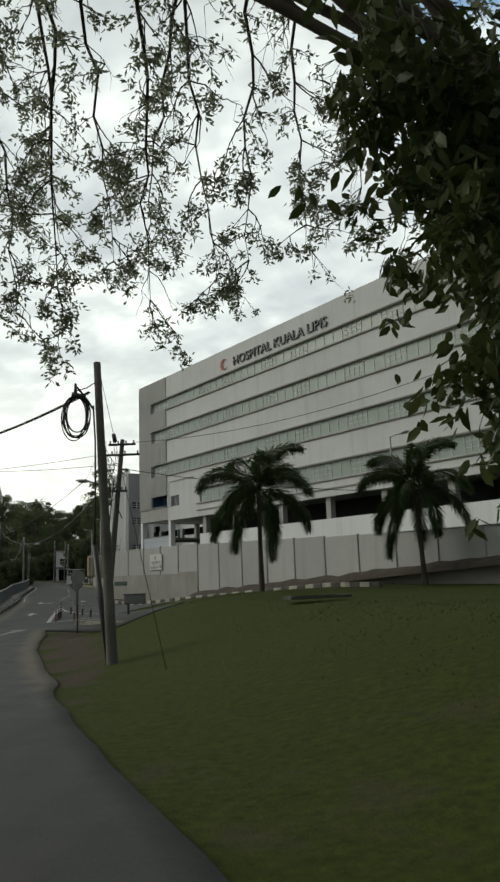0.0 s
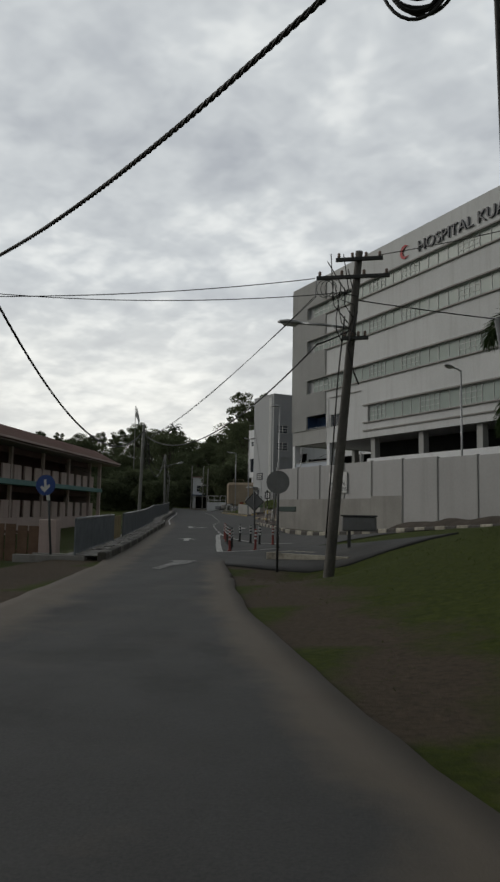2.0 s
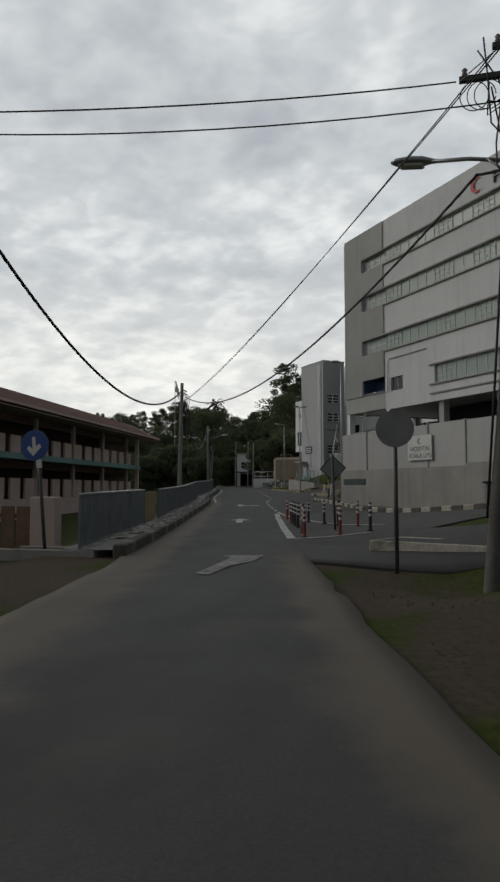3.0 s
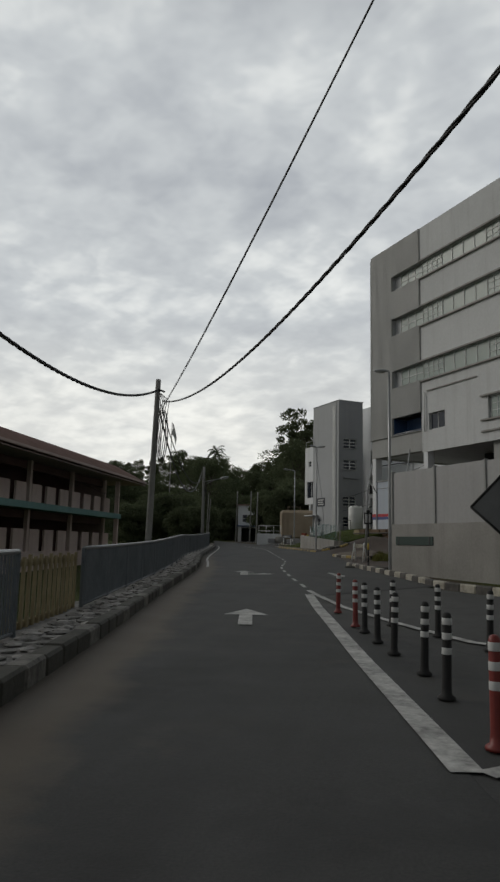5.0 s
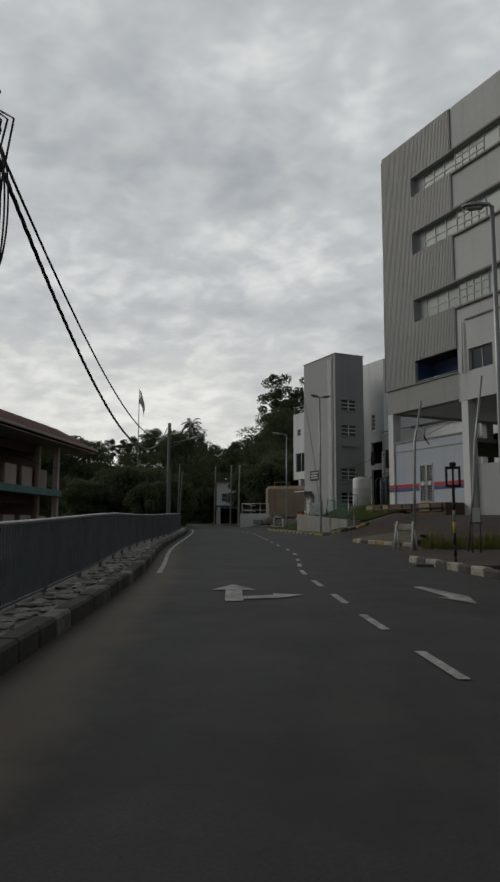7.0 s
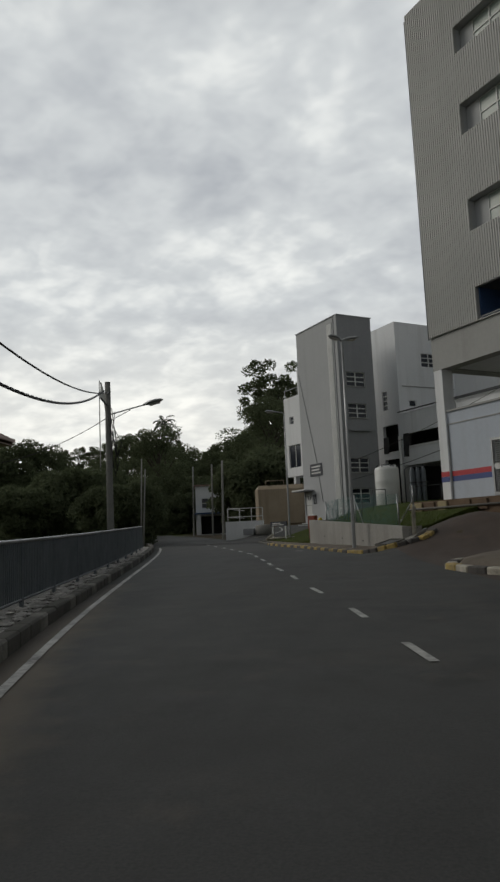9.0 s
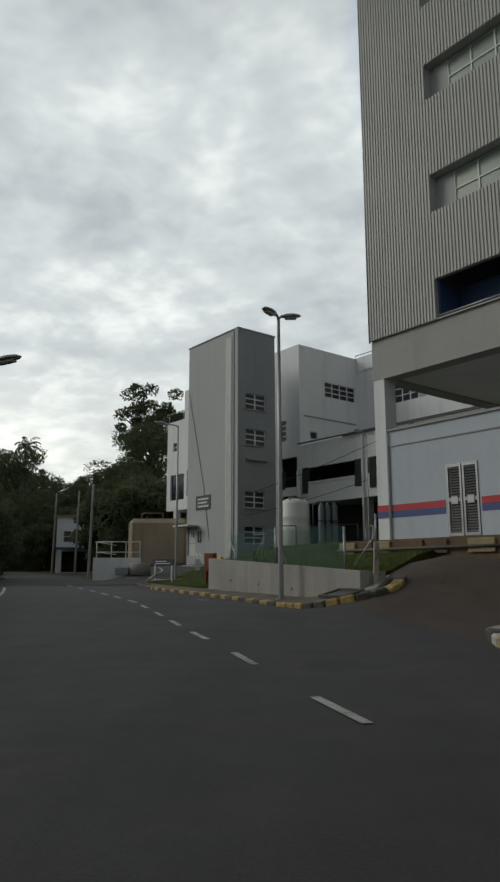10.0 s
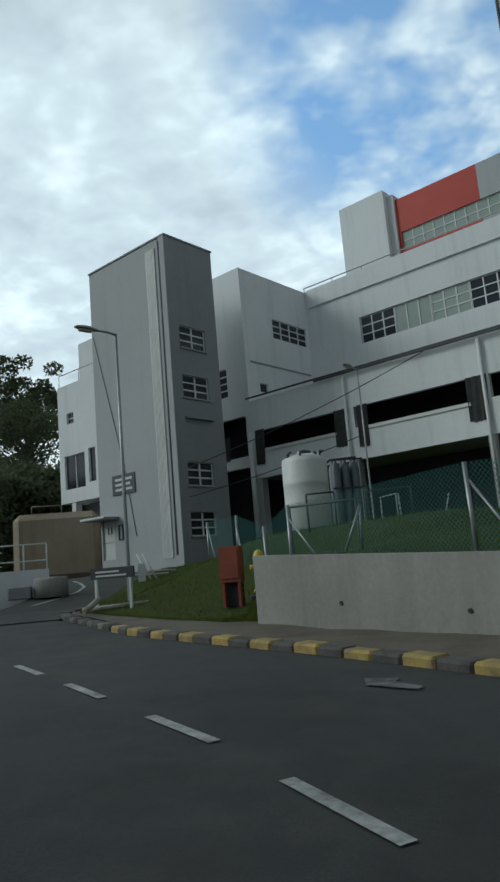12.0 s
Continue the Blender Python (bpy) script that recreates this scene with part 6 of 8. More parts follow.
street_lamp((6.8, 36.0, ground_z(6.8, 36.0)), 7.3, [(0.5, -0.4, 0)], "slim grey street lamp behind the palms", 0.5, 0.06)

# ---- bollards on the hatched island ----
def bollard(at, red, tilt):
    t = thing("bollard", Matrix.Translation(at) @ Matrix.Rotation(tilt, 4, "X") @ Matrix.Rotation(tilt * 0.7, 4, "Y"),
              "red plastic bollard with pale reflective bands" if red else "black plastic bollard with pale reflective bands", "bollard", "island bollards")
    bm = bmesh.new()
    lathe(bm, [(0.075, 0.0), (0.075, 0.02), (0.046, 0.04), (0.04, 0.1), (0.038, 0.66), (0.03, 0.69), (0.012, 0.70)], (0, 0, 0), 14)
    part("post", bm, "orangered" if red else "rubber", t)
    for z in (0.36, 0.48, 0.6):
        bm = bmesh.new()
        lathe(bm, [(0.0402, z), (0.041, z + 0.005), (0.0408, z + 0.05), (0.039, z + 0.055)], (0, 0, 0), 14)
        part("reflective_band", bm, "signwhite", t)


for x, y, red in ((-12.13, 43.7, 1), (-11.62, 41.8, 1), (-11.42, 41.15, 0), (-11.17, 40.2, 0), (-10.92, 39.3, 0), (-10.57, 38.15, 0), (-10.38, 37.1, 0), (-10.1, 35.72, 1),
                  (-11.1, 42.1, 0), (-10.42, 41.0, 0), (-9.84, 39.8, 0), (-9.34, 36.24, 1), (-9.2, 39.06, 1), (-8.67, 36.81, 0)):
    bollard((x, y, ground_z(x, y) + 0.05), red, random.uniform(-0.05, 0.05))


def sign_post(base, h, label):
    t = thing("traffic_sign", Matrix.Translation(base), label, "traffic sign", "traffic signs")
    bm = bmesh.new()
    tube(bm, [(0, 0, -0.3), (0, 0, h)], 0.033, 8)
    part("post", bm, "dsteel", t)
    return t


d_sign = sign_post((-9.7, 38.16, ground_z(-9.7, 38.16)), 2.05, "grey back of a diamond warning sign on a dark post")
bm = bmesh.new()
for y0, y1, r in ((0.035, 0.05, 0.34),):
    vs = [bm.verts.new(p) for y in (y0, y1) for p in ((-r, y, 1.67), (0, y, 1.67 - r), (r, y, 1.67), (0, y, 1.67 + r))]
    bm.faces.new(vs[:4])
    bm.faces.new(vs[4:][::-1])
    for k in range(4):
        bm.faces.new((vs[k], vs[k + 4], vs[(k + 1) % 4 + 4], vs[(k + 1) % 4]))
part("plate", bm, "signblack", d_sign)
for a, b in (((-0.34, 1.67), (0, 2.01)), ((0, 2.01), (0.34, 1.67)), ((0.34, 1.67), (0, 1.33)), ((0, 1.33), (-0.34, 1.67))):
    bm = bmesh.new()
    tube(bm, [(a[0], 0.03, a[1]), (b[0], 0.03, b[1])], 0.014, 6)
    part("rim", bm, "rubber", d_sign)
d_sign.matrix_basis = d_sign.matrix_basis @ Matrix.Rotation(-0.035, 4, "Y")
r_sign = sign_post((-7.76, 30.85, -0.45), 2.72, "dark back of a round traffic sign on a post")
bm = bmesh.new()
tube(bm, [(0, -0.05, 2.42), (0, -0.035, 2.42)], 0.3, 28)
part("plate", bm, "signblack", r_sign)

b_sign = sign_post((-14.15, 31.2, ground_z(-14.15, 31.2)), 2.2, "round blue sign with a white arrow on a leaning dark post")
b_sign.matrix_basis = b_sign.matrix_basis @ Matrix.Rotation(-0.09, 4, "Y")
bm = bmesh.new()
tube(bm, [(-0.05, -0.05, 2.05), (-0.05, -0.035, 2.05)], 0.29, 28)
plate = part("plate", bm, "bluesign", b_sign)
bm = bmesh.new()
ARROW = [(-0.04, 0.16), (0.03, 0.16), (0.03, -0.02), (0.12, 0.02), (0.14, -0.05), (-0.04, -0.2), (-0.16, -0.05), (-0.12, 0.0), (-0.04, -0.06)]
front, back = [[bm.verts.new((-0.05 + x, y, 2.05 + z)) for x, z in ARROW] for y in (-0.056, -0.052)]
bm.faces.new(front)
bm.faces.new(back[::-1])
for k in range(len(ARROW)):
    bm.faces.new((front[k], back[k], back[(k + 1) % len(ARROW)], front[(k + 1) % len(ARROW)]))
bmesh.ops.recalc_face_normals(bm, faces=bm.faces[:])
part("arrow", bm, "signwhite", plate)
part_box("bracket", (-0.04, 0.04, -0.05, 0.02, 1.62, 1.78), "signwhite", b_sign)

# ---- the low boards before the school, the culvert and the dark box beside the side road ----
boards = thing("board_fence", Matrix.Translation((-14.35, 32.0, -0.35)), "low fence of rusty brown boards beside the railing", "fence")
part_box("end_pier", (-0.55, 0.0, -0.14, 0.14, 0.0, 1.22), "cream", boards, "weathered pinkish concrete pier", r=0.02)
x = -0.58
while x > -7.0:
    w = random.uniform(0.22, 0.34)
    part_box("board", (x - w, x - 0.012, -0.025 + random.uniform(-0.01, 0.01), 0.02, 0.0, 1.02 + random.uniform(-0.1, 0.1)), "rustsheet", boards, r=0.005)
    x -= w + (0.05 if random.random() < 0.3 else 0.0)
for z in (0.25, 0.8):
    part_box("rail", (-7.0, -0.56, 0.035, 0.085, z, z + 0.08), "rustsheet", boards)
slab = thing("drain_slab", Matrix.Translation((-13.6, 31.1, ground_z(-13.6, 31.1))), "pale concrete drain edge at the railing's foot", "drain", kind="structure")
for dims in ((-1.6, 0.55, -0.12, 0.0, -0.1, 0.12), (-1.3, 0.55, 0.42, 0.54, -0.1, 0.13), (0.43, 0.55, 0.001, 0.419, -0.1, 0.12)):
    part_box("kerb_block", dims, "concrete", slab, r=0.012)
culvert = thing("culvert", Matrix.Translation((-6.9, 32.55, ground_z(-6.9, 32.55) + 0.02)) @ Matrix.Rotation(-0.45, 4, "Z"), "concrete culvert rim round a dark drain pit beside the side road", "drain", kind="structure")
for dims in ((-1.3, 1.3, -0.62, -0.55, -0.6, 0.05), (-1.3, 1.3, 0.55, 0.62, -0.6, 0.05), (-1.3, -1.23, -0.549, 0.549, -0.6, 0.05), (1.23, 1.3, -0.549, 0.549, -0.6, 0.05)):
    part_box("rim", dims, "kerb_white", culvert, r=0.01)
# thin dark sheet inside the rim stands in for the pit's shade
part_box("pit", (-1.23, 1.23, -0.55, 0.55, 0.026, 0.036), "netting", culvert, "flat dark sheet for the shaded drain pit")
box_dark = thing("utility_box", Matrix.Translation((-5.85, 33.2, ground_z(-5.85, 33.2))), "dark weathered box on a short post beside the side road", "utility box")
part_box("post", (-0.26, -0.17, -0.05, 0.05, -0.15, 0.45), "dsteel", box_dark)
part_box("body", (-0.42, 0.55, -0.16, 0.16, 0.45, 0.86), "signblack", box_dark, r=0.04)
part_box("lid", (-0.45, 0.58, -0.18, 0.18, 0.861, 0.9), "dsteel", box_dark, r=0.012)

g_sign = thing("striped_post", Matrix.Translation((-13.05, 60.4, ground_z(-13.05, 60.4))), "black and yellow striped post carrying a dark frame", "sign post")
for k in range(7):
    bm = bmesh.new()
    tube(bm, [(0, 0, k * 0.26), (0, 0, k * 0.26 + 0.26)], 0.035, 10)
    part("stripe", bm, "yellow" if k == 3 else ("kerb_white" if k == 4 else "rubber"), g_sign)
bm = bmesh.new()
cut_wall(bm, -0.17, 0.17, 1.82, 2.3, -0.04, 0.04, [(-0.12, -0.02, 1.88, 2.24), (0.02, 0.12, 1.88, 2.24)])
part("frame", bm, "rubber", g_sign)
part_box("lantern", (-0.07, 0.07, -0.06, 0.06, 2.301, 2.4), "rubber", g_sign, r=0.02)
bm = bmesh.new()
soft_box(bm, -0.9, 1.2, -0.5, 0.5, -0.05, 0.1, 0.03)
part("base_slab", bm, "kerb", g_sign)

for x0, y0, pts in ((-13.9, 68.6, [(0, 0, 0), (0.05, 0, 2.2), (0.1, 0.1, 3.8), (0.35, 0.1, 5.2)]), (-12.2, 68.0, [(0, 0, 0), (0.25, 0, 2.0), (0.35, 0.1, 3.6), (0.65, 0.1, 5.9)])):
    z = ground_z(x0, y0)
    t = thing("bent_pole", Matrix.Translation((x0, y0, z)), "thin bent grey pole leaning before the hospital", "pole", "bent poles")
    bm = bmesh.new()
    tube(bm, [Vector(p) for p in pts], [0.06, 0.05, 0.045, 0.03], 8)
    part("shaft", bm, "steel", t)
    if x0 < -13:
        bm = bmesh.new()
        rows = []
        for k in range(6):
            rows.append([bm.verts.new((0.12 + 0.09 * k + w * 0.03, 0.05 * math.sin(k), 4.5 - 0.16 * k - w * (0.3 - 0.04 * k))) for w in (0, 0.5, 1)])
        tail = bmesh.new()
        for k in range(5):
            for i in range(2):
                quad = (rows[k][i], rows[k + 1][i], rows[k + 1][i + 1], rows[k][i + 1])
                if k < 3:
                    bm.faces.new(quad).smooth = True
                else:
                    tail.faces.new([tail.verts.new(v.co) for v in quad])
        part("torn_banner", bm, "signwhite", t, "torn white banner")
        part("banner_tail", tail, "rubber", t, "black end of the banner")
stand = thing("notice_stand", Matrix.Translation((-12.0, 67.0, ground_z(-12.0, 67.0))), "white notice on a dark two-legged stand", "sign")
for x in (-0.12, 0.12):
    bm = bmesh.new()
    tube(bm, [(x, 0, -0.1), (x, 0, 0.95)], 0.025, 6)
    part("leg", bm, "dsteel", stand)
part_box("crossbar", (-0.2, 0.2, -0.02, 0.02, 0.95, 0.99), "dsteel", stand)
part_box("board", (-0.1, 0.13, -0.012, 0.012, 0.991, 1.45), "signwhite", stand)
frame_gate = thing("barrier_frame", Matrix.Translation((-14.2, 68.2, ground_z(-14.2, 68.2))) @ Matrix.Rotation(-0.5, 4, "Z"), "pale worn barrier frame standing beside the driveway", "barrier")
for a, b in (((-0.35, -0.2, 0), (-0.3, 0, 1.0)), ((-0.35, 0.2, 0), (-0.3, 0, 1.0)), ((0.35, -0.2, 0), (0.3, 0, 1.0)), ((0.35, 0.2, 0), (0.3, 0, 1.0))):
    bm = bmesh.new()
    tube(bm, [a, b], 0.03, 6)
    part("leg", bm, "frame", frame_gate)
part_box("board", (-0.4, 0.4, -0.02, 0.02, 0.72, 0.92), "kerb_white", frame_gate)
ISLAND = [(-14.0, 70.7), (-15.1, 72.0), (-16.1, 73.3), (-16.45, 74.3), (-16.2, 75.6), (-15.4, 76.2)]
kerb_run("kerb_island", ISLAND, 0.55, 0.24, 0.14, ("kerb_white", "kerb_black", "kerb_white", "kerb_yellow"), "broken painted kerb stones round a soil patch in the driveway", -1)
soil = bmesh.new()
rows = []
for k in range(17):
    x0, y0 = along(ISLAND, k * 0.43)
    row = []
    for j in range(9):
        u = j / 8
        x, y = x0 + (-13.2 - x0) * u, y0 + (74.2 - y0) * u
        row.append(soil.verts.new((x, y, road_z(x, y) + 0.09 + 0.32 * math.sin(math.pi * u) ** 0.8 + 0.09 * noise.noise(Vector((x * 1.6, y * 1.6, 3.3))) - (0.2 if j in (0, 8) else 0))))
    rows.append(row)
for a, b in zip(rows, rows[1:]):
    for i in range(8):
        soil.faces.new((a[i], a[i + 1], b[i + 1], b[i])).smooth = True
bmesh.ops.recalc_face_normals(soil, faces=soil.faces[:])
for f in soil.faces:
    if f.normal.z < 0:
        f.normal_flip()
structure(part("soil_patch", soil, "earth"), "mound of brown soil and rubble inside the broken kerb", "ground")
tufts = bmesh.new()
for k in range(2600):
    x, y = random.uniform(-13.6, -9.2), random.uniform(69.0, 71.4)
    z = ground_z(x, y)
    h = random.uniform(0.25, 0.75) * (0.6 + 0.8 * abs(noise.noise(Vector((x * 1.1, y, 0)))))
    a = random.uniform(0, 6.28)
    dx, dy = 0.02 * math.cos(a), 0.02 * math.sin(a)
    tufts.faces.new([tufts.verts.new(p) for p in ((x - dx, y - dy, z - 0.02), (x + dx, y + dy, z - 0.02), (x + random.uniform(-0.15, 0.15), y + random.uniform(-0.15, 0.15), z + h))])
tagged(part("tall_grass", tufts, "yellowgrass"), "patch of tall yellowing grass beside the driveway", "grass", kind="stuff")

# ---- things on and by the planter ----
def bank_at(x, y):
    best_z, best_d = 2.68, 1e9
    for k in range(120):
        a = k * 0.25
        x0, y0 = along(FRONT, a)
        rel = Vector((x - x0, y - y0, 0))
        b = rel.dot(inn)
        off = abs(rel.dot(axis))
        if b > 0 and off < best_d:
            best_d, best_z = off, bank_z(a, b, y0)
    return best_z


tank = thing("water_tank", Matrix.Translation((-17.65, 99.3, bank_at(-17.65, 99.3))), "white plastic water tank on a frame behind the fence", "tank")
bm = bmesh.new()
lathe(bm, [(0.66, -0.02), (0.70, 0.04), (0.70, 0.75), (0.715, 0.8), (0.70, 0.85), (0.70, 1.35), (0.715, 1.4), (0.70, 1.45), (0.70, 2.05), (0.66, 2.2), (0.45, 2.3), (0.15, 2.34), (0.02, 2.34)], (0, 0, 0), 32)
part("body", bm, "plastic", tank)
for k in range(6):
    a = k * 1.05
    bm = bmesh.new()
    lathe(bm, [(0.06, 2.18), (0.06, 2.34), (0.03, 2.36)], (0.5 * math.cos(a), 0.5 * math.sin(a), 0), 8)
    part("lid_knob", bm, "dsteel" if k % 2 else "plastic", tank)
bm = bmesh.new()
lathe(bm, [(0.2, 2.3), (0.2, 2.4), (0.17, 2.44), (0.02, 2.45)], (0.05, 0, 0), 16)
part("hatch", bm, "dsteel", tank)
for a in (3.6, 4.3, 5.4):
    bm = bmesh.new()
    p = Vector((0.62 * math.cos(a), 0.62 * math.sin(a), 2.22))
    tube(bm, [p, p + Vector((0, 0, 0.12)), p + Vector((0.16 * math.cos(a + 1.5), 0.16 * math.sin(a + 1.5), 0.14))], 0.03, 8)
    part("pipe_fitting", bm, "dsteel", tank)
for k in range(4):
    a = k * math.pi / 2 + 0.5
    part_box("leg", (0.55 * math.cos(a) - 0.05, 0.55 * math.cos(a) + 0.05, 0.55 * math.sin(a) - 0.05, 0.55 * math.sin(a) + 0.05, -0.2, -0.021), "dsteel", tank)
rack = thing("gas_cylinders", Matrix.Translation((-16.15, 100.9, bank_at(-16.15, 100.9) - 0.1)), "rack of tall grey gas cylinders beside the tank", "gas cylinders")
for k in range(6):
    bm = bmesh.new()
    lathe(bm, [(0.14, 0), (0.15, 0.05), (0.15, 2.1), (0.11, 2.25), (0.05, 2.32), (0.05, 2.42), (0.02, 2.43)], (0.33 * (k % 3), 0.34 * (k // 3), 0), 14)
    part("cylinder", bm, "railing", rack)
for z in (1.4, 2.36):
    bm = bmesh.new()
    box(bm, -0.2, 0.9, -0.19, -0.155, z, z + 0.06)
    part("retaining_bar", bm, "dsteel", rack)
bm = bmesh.new()
tube(bm, [(-0.45, -0.1, -0.1), (-0.45, -0.1, 2.0), (-0.45, -0.1, 2.25), (-0.2, -0.1, 2.4), (0.7, -0.1, 2.45)], 0.04, 8)
part("manifold_pipe", bm, "dsteel", rack)

# a low fence stands just behind the retaining wall and runs back towards the tower
fence2 = thing("mesh_fence", Matrix.Identity(4), "low teal wire mesh fence with braced steel posts", "fence")
FP = [(-20.75, 99.6), (-20.42, 96.2), (-20.4, 92.6), (-20.5, 90.0), (-18.98, 86.5), (-17.3, 83.0)]
FENCE_H = 1.12
mesh_bm = bmesh.new()
for k, (x, y) in enumerate(FP):
    z = bank_at(x, y)
    bm = bmesh.new()
    tube(bm, [(x, y, z - 0.2), (x + random.uniform(-0.03, 0.03), y, z + FENCE_H + 0.04)], 0.032, 8)
    part("post", bm, "steel", fence2)
    for x2, y2 in ((FP[k + 1],) if k in (0, 1, 3, 4) else ()):
        t = 0.75 / math.hypot(x2 - x, y2 - y)
        bx, by = x + (x2 - x) * t, y + (y2 - y) * t
        bm = bmesh.new()
        tube(bm, [(bx, by, bank_at(bx, by) - 0.05), (x, y, z + FENCE_H * 0.85)], 0.018, 6)
        part("brace", bm, "steel", fence2)


def fence_point(p, q, u):
    x, y = p[0] + (q[0] - p[0]) * u, p[1] + (q[1] - p[1]) * u
    return Vector((x, y, bank_at(p[0], p[1]) * (1 - u) + bank_at(q[0], q[1]) * u))


PITCH = 0.072
wire_v, wire_f = [], []
for p, q in zip(FP, FP[1:]):
    run = math.hypot(q[0] - p[0], q[1] - p[1])
    a3, b3 = fence_point(p, q, 0), fence_point(p, q, 1)
    for k in range(-int(FENCE_H / PITCH), int(run / PITCH) + 1):
        for sgn in (1, -1):
            lo, hi = max(k * PITCH, 0), min(k * PITCH + FENCE_H, run)
            if hi - lo < 0.03:
                continue
            ends = []
            for u in (lo, hi):
                h = u - k * PITCH
                ends.append(a3.lerp(b3, u / run) + Vector((0, 0, 0.04 + (h if sgn > 0 else FENCE_H - h))))
            side = Vector((0, 0, 0.0045))
            n = len(wire_v)
            wire_v += [tuple(v) for v in (ends[0] - side, ends[1] - side, ends[1] + side, ends[0] + side)]
            wire_f.append((n, n + 1, n + 2, n + 3))
wire_me = bpy.data.meshes.new("wire_mesh")
wire_me.from_pydata(wire_v, [], wire_f)
mesh_bm.from_mesh(wire_me)
bpy.data.meshes.remove(wire_me)
tagged(part("wire_mesh", mesh_bm, "net", fence2, "teal plastic-coated wire mesh"), kind="stuff")

# pipe frames and props in the yard behind the fence
def pipe_frame(at, pipes, material, label, r=0.028):
    f = thing("pipe_frame", Matrix.Translation((at[0], at[1], bank_at(*at))), label, "frame", "pipe frames in the yard")
    for a, b in pipes:
        bm = bmesh.new()
        tube(bm, [a, b], r, 6)
        part("pipe", bm, material, f)
    return f


pipe_frame((-19.66, 93.36), (((0, 0, -0.1), (0, 0, 1.2)), ((0, 0, 1.2), (0.75, -2.3, 1.1)), ((0.75, -2.3, 1.1), (0.75, -2.3, -0.3))), "dsteel", "dark pipe frame standing on the grass bank")
pipe_frame((-18.48, 96.3), (((0, 0, -0.1), (0, 0, 1.0)), ((0, 0, 1.0), (0.7, -0.2, 1.0)), ((0.7, -0.2, 1.0), (0.7, -0.2, -0.1))), "dsteel", "small dark pipe frame before the white tank")
pipe_frame((-19.35, 89.6), (((0, 0, 0.75), (-0.33, 0.1, -0.08)), ((0, 0, 0.75), (0.05, 0.25, -0.05))), "steel", "two steel props leaning together on the bank", 0.022)
pipe_frame((-13.3, 104.6), (((0, 0, -0.1), (0, 0, 1.25)), ((0, 0, 1.25), (0.15, -1.25, 1.25)), ((0.15, -1.25, 1.25), (0.15, -1.25, -0.1)), ((0.22, -1.3, 1.25), (0.26, -1.35, -0.1))), "steel", "grey steel pipe gate before the open ground floor")
pipe_frame((-16.1, 98.4), (((0, 0, -0.1), (0, 0, 0.95)), ((0, 0, 0.95), (1.4, -0.1, 1.0)), ((1.4, -0.1, 1.0), (1.4, -0.1, -0.1))), "dsteel", "thin dark pipe frame beside the gas cylinders")
pipe_frame((-11.75, 101.9), (((0.02, 0, 1.0), (-0.3, 0, -0.05)),), "steel", "single steel prop leaning in the yard")

fire_box = thing("hose_cabinet", Matrix.Translation((-21.30, 91.5, 1.18)) @ Matrix.Rotation(-0.5, 4, "Z"), "rust-red fire hose cabinet on legs in the grass", "fire cabinet")
bm = bmesh.new()
cut_wall(bm, -0.2, 0.2, 0.35, 1.0, -0.12, -0.09)
box(bm, -0.2, 0.2, -0.089, 0.12, 0.35, 1.0)
part("cabinet", bm, "rustred", fire_box)
# solid box coloured dark for the shade in the open compartment
part_box("lower_box", (-0.18, 0.18, 0.0, 0.1, -0.1, 0.349), "dark", fire_box, "dark box painted as the shaded gap under the cabinet")
part_box("door", (-0.17, 0.17, -0.14, -0.121, 0.42, 0.96), "rustred", fire_box)
for x in (-0.18, 0.13):
    part_box("leg", (x, x + 0.05, -0.1, 0.1, -0.1, 0.349), "rustred", fire_box)
hydrant = thing("fire_hydrant", Matrix.Translation((-20.88, 90.95, 1.32)), "yellow pillar fire hydrant beside the cabinet", "hydrant")
bm = bmesh.new()
lathe(bm, [(0.13, -0.1), (0.13, 0.05), (0.08, 0.07), (0.08, 0.55), (0.11, 0.57), (0.11, 0.63), (0.07, 0.72), (0.02, 0.75)], (0, 0, 0), 16)
part("barrel", bm, "yellow", hydrant)
for sx in (-1, 1):
    bm = bmesh.new()
    tube(bm, [(0.05 * sx, 0, 0.45), (0.17 * sx, 0, 0.45)], 0.045, 10)
    part("outlet", bm, "yellow", hydrant)

low_sign = thing("direction_board", Matrix.Translation((-23.55, 95.2, 1.02)) @ Matrix.Rotation(-0.6, 4, "Z"), "low dark direction board on two white legs", "sign")
part_box("board", (-0.6, 0.6, -0.03, 0.02, 0.75, 1.0), "ink", low_sign)
for x in (-0.5, 0.45):
    part_box("leg", (x, x + 0.06, -0.02, 0.04, -0.1, 0.749), "frame", low_sign)
for k in range(2):
    part_box("lettering", (-0.45, 0.4 - 0.2 * k, -0.036, -0.031, 0.8 + k * 0.09, 0.84 + k * 0.09), "signwhite", low_sign)

for x, y, lean in ((-16.88, 81.0, 0.05),):
    t = thing("fence_post", Matrix.Translation((x, y, ground_z(x, y) + 0.13)) @ Matrix.Rotation(lean, 4, "Y"), "white concrete fence post by the driveway", "post", "driveway posts")
    part_box("post", (-0.06, 0.06, -0.06, 0.06, -0.2, 0.95), "kerb_white", t, r=0.015)
    bm = bmesh.new()
    tube(bm, [(0, 0, 0.9), (-0.03, 0.02, 1.6)], 0.026, 6)
    tube(bm, [(-0.02, 0.0, 1.15), (-0.42, 0.45, 0.4)], 0.018, 6)
    part("spike", bm, "steel", t)

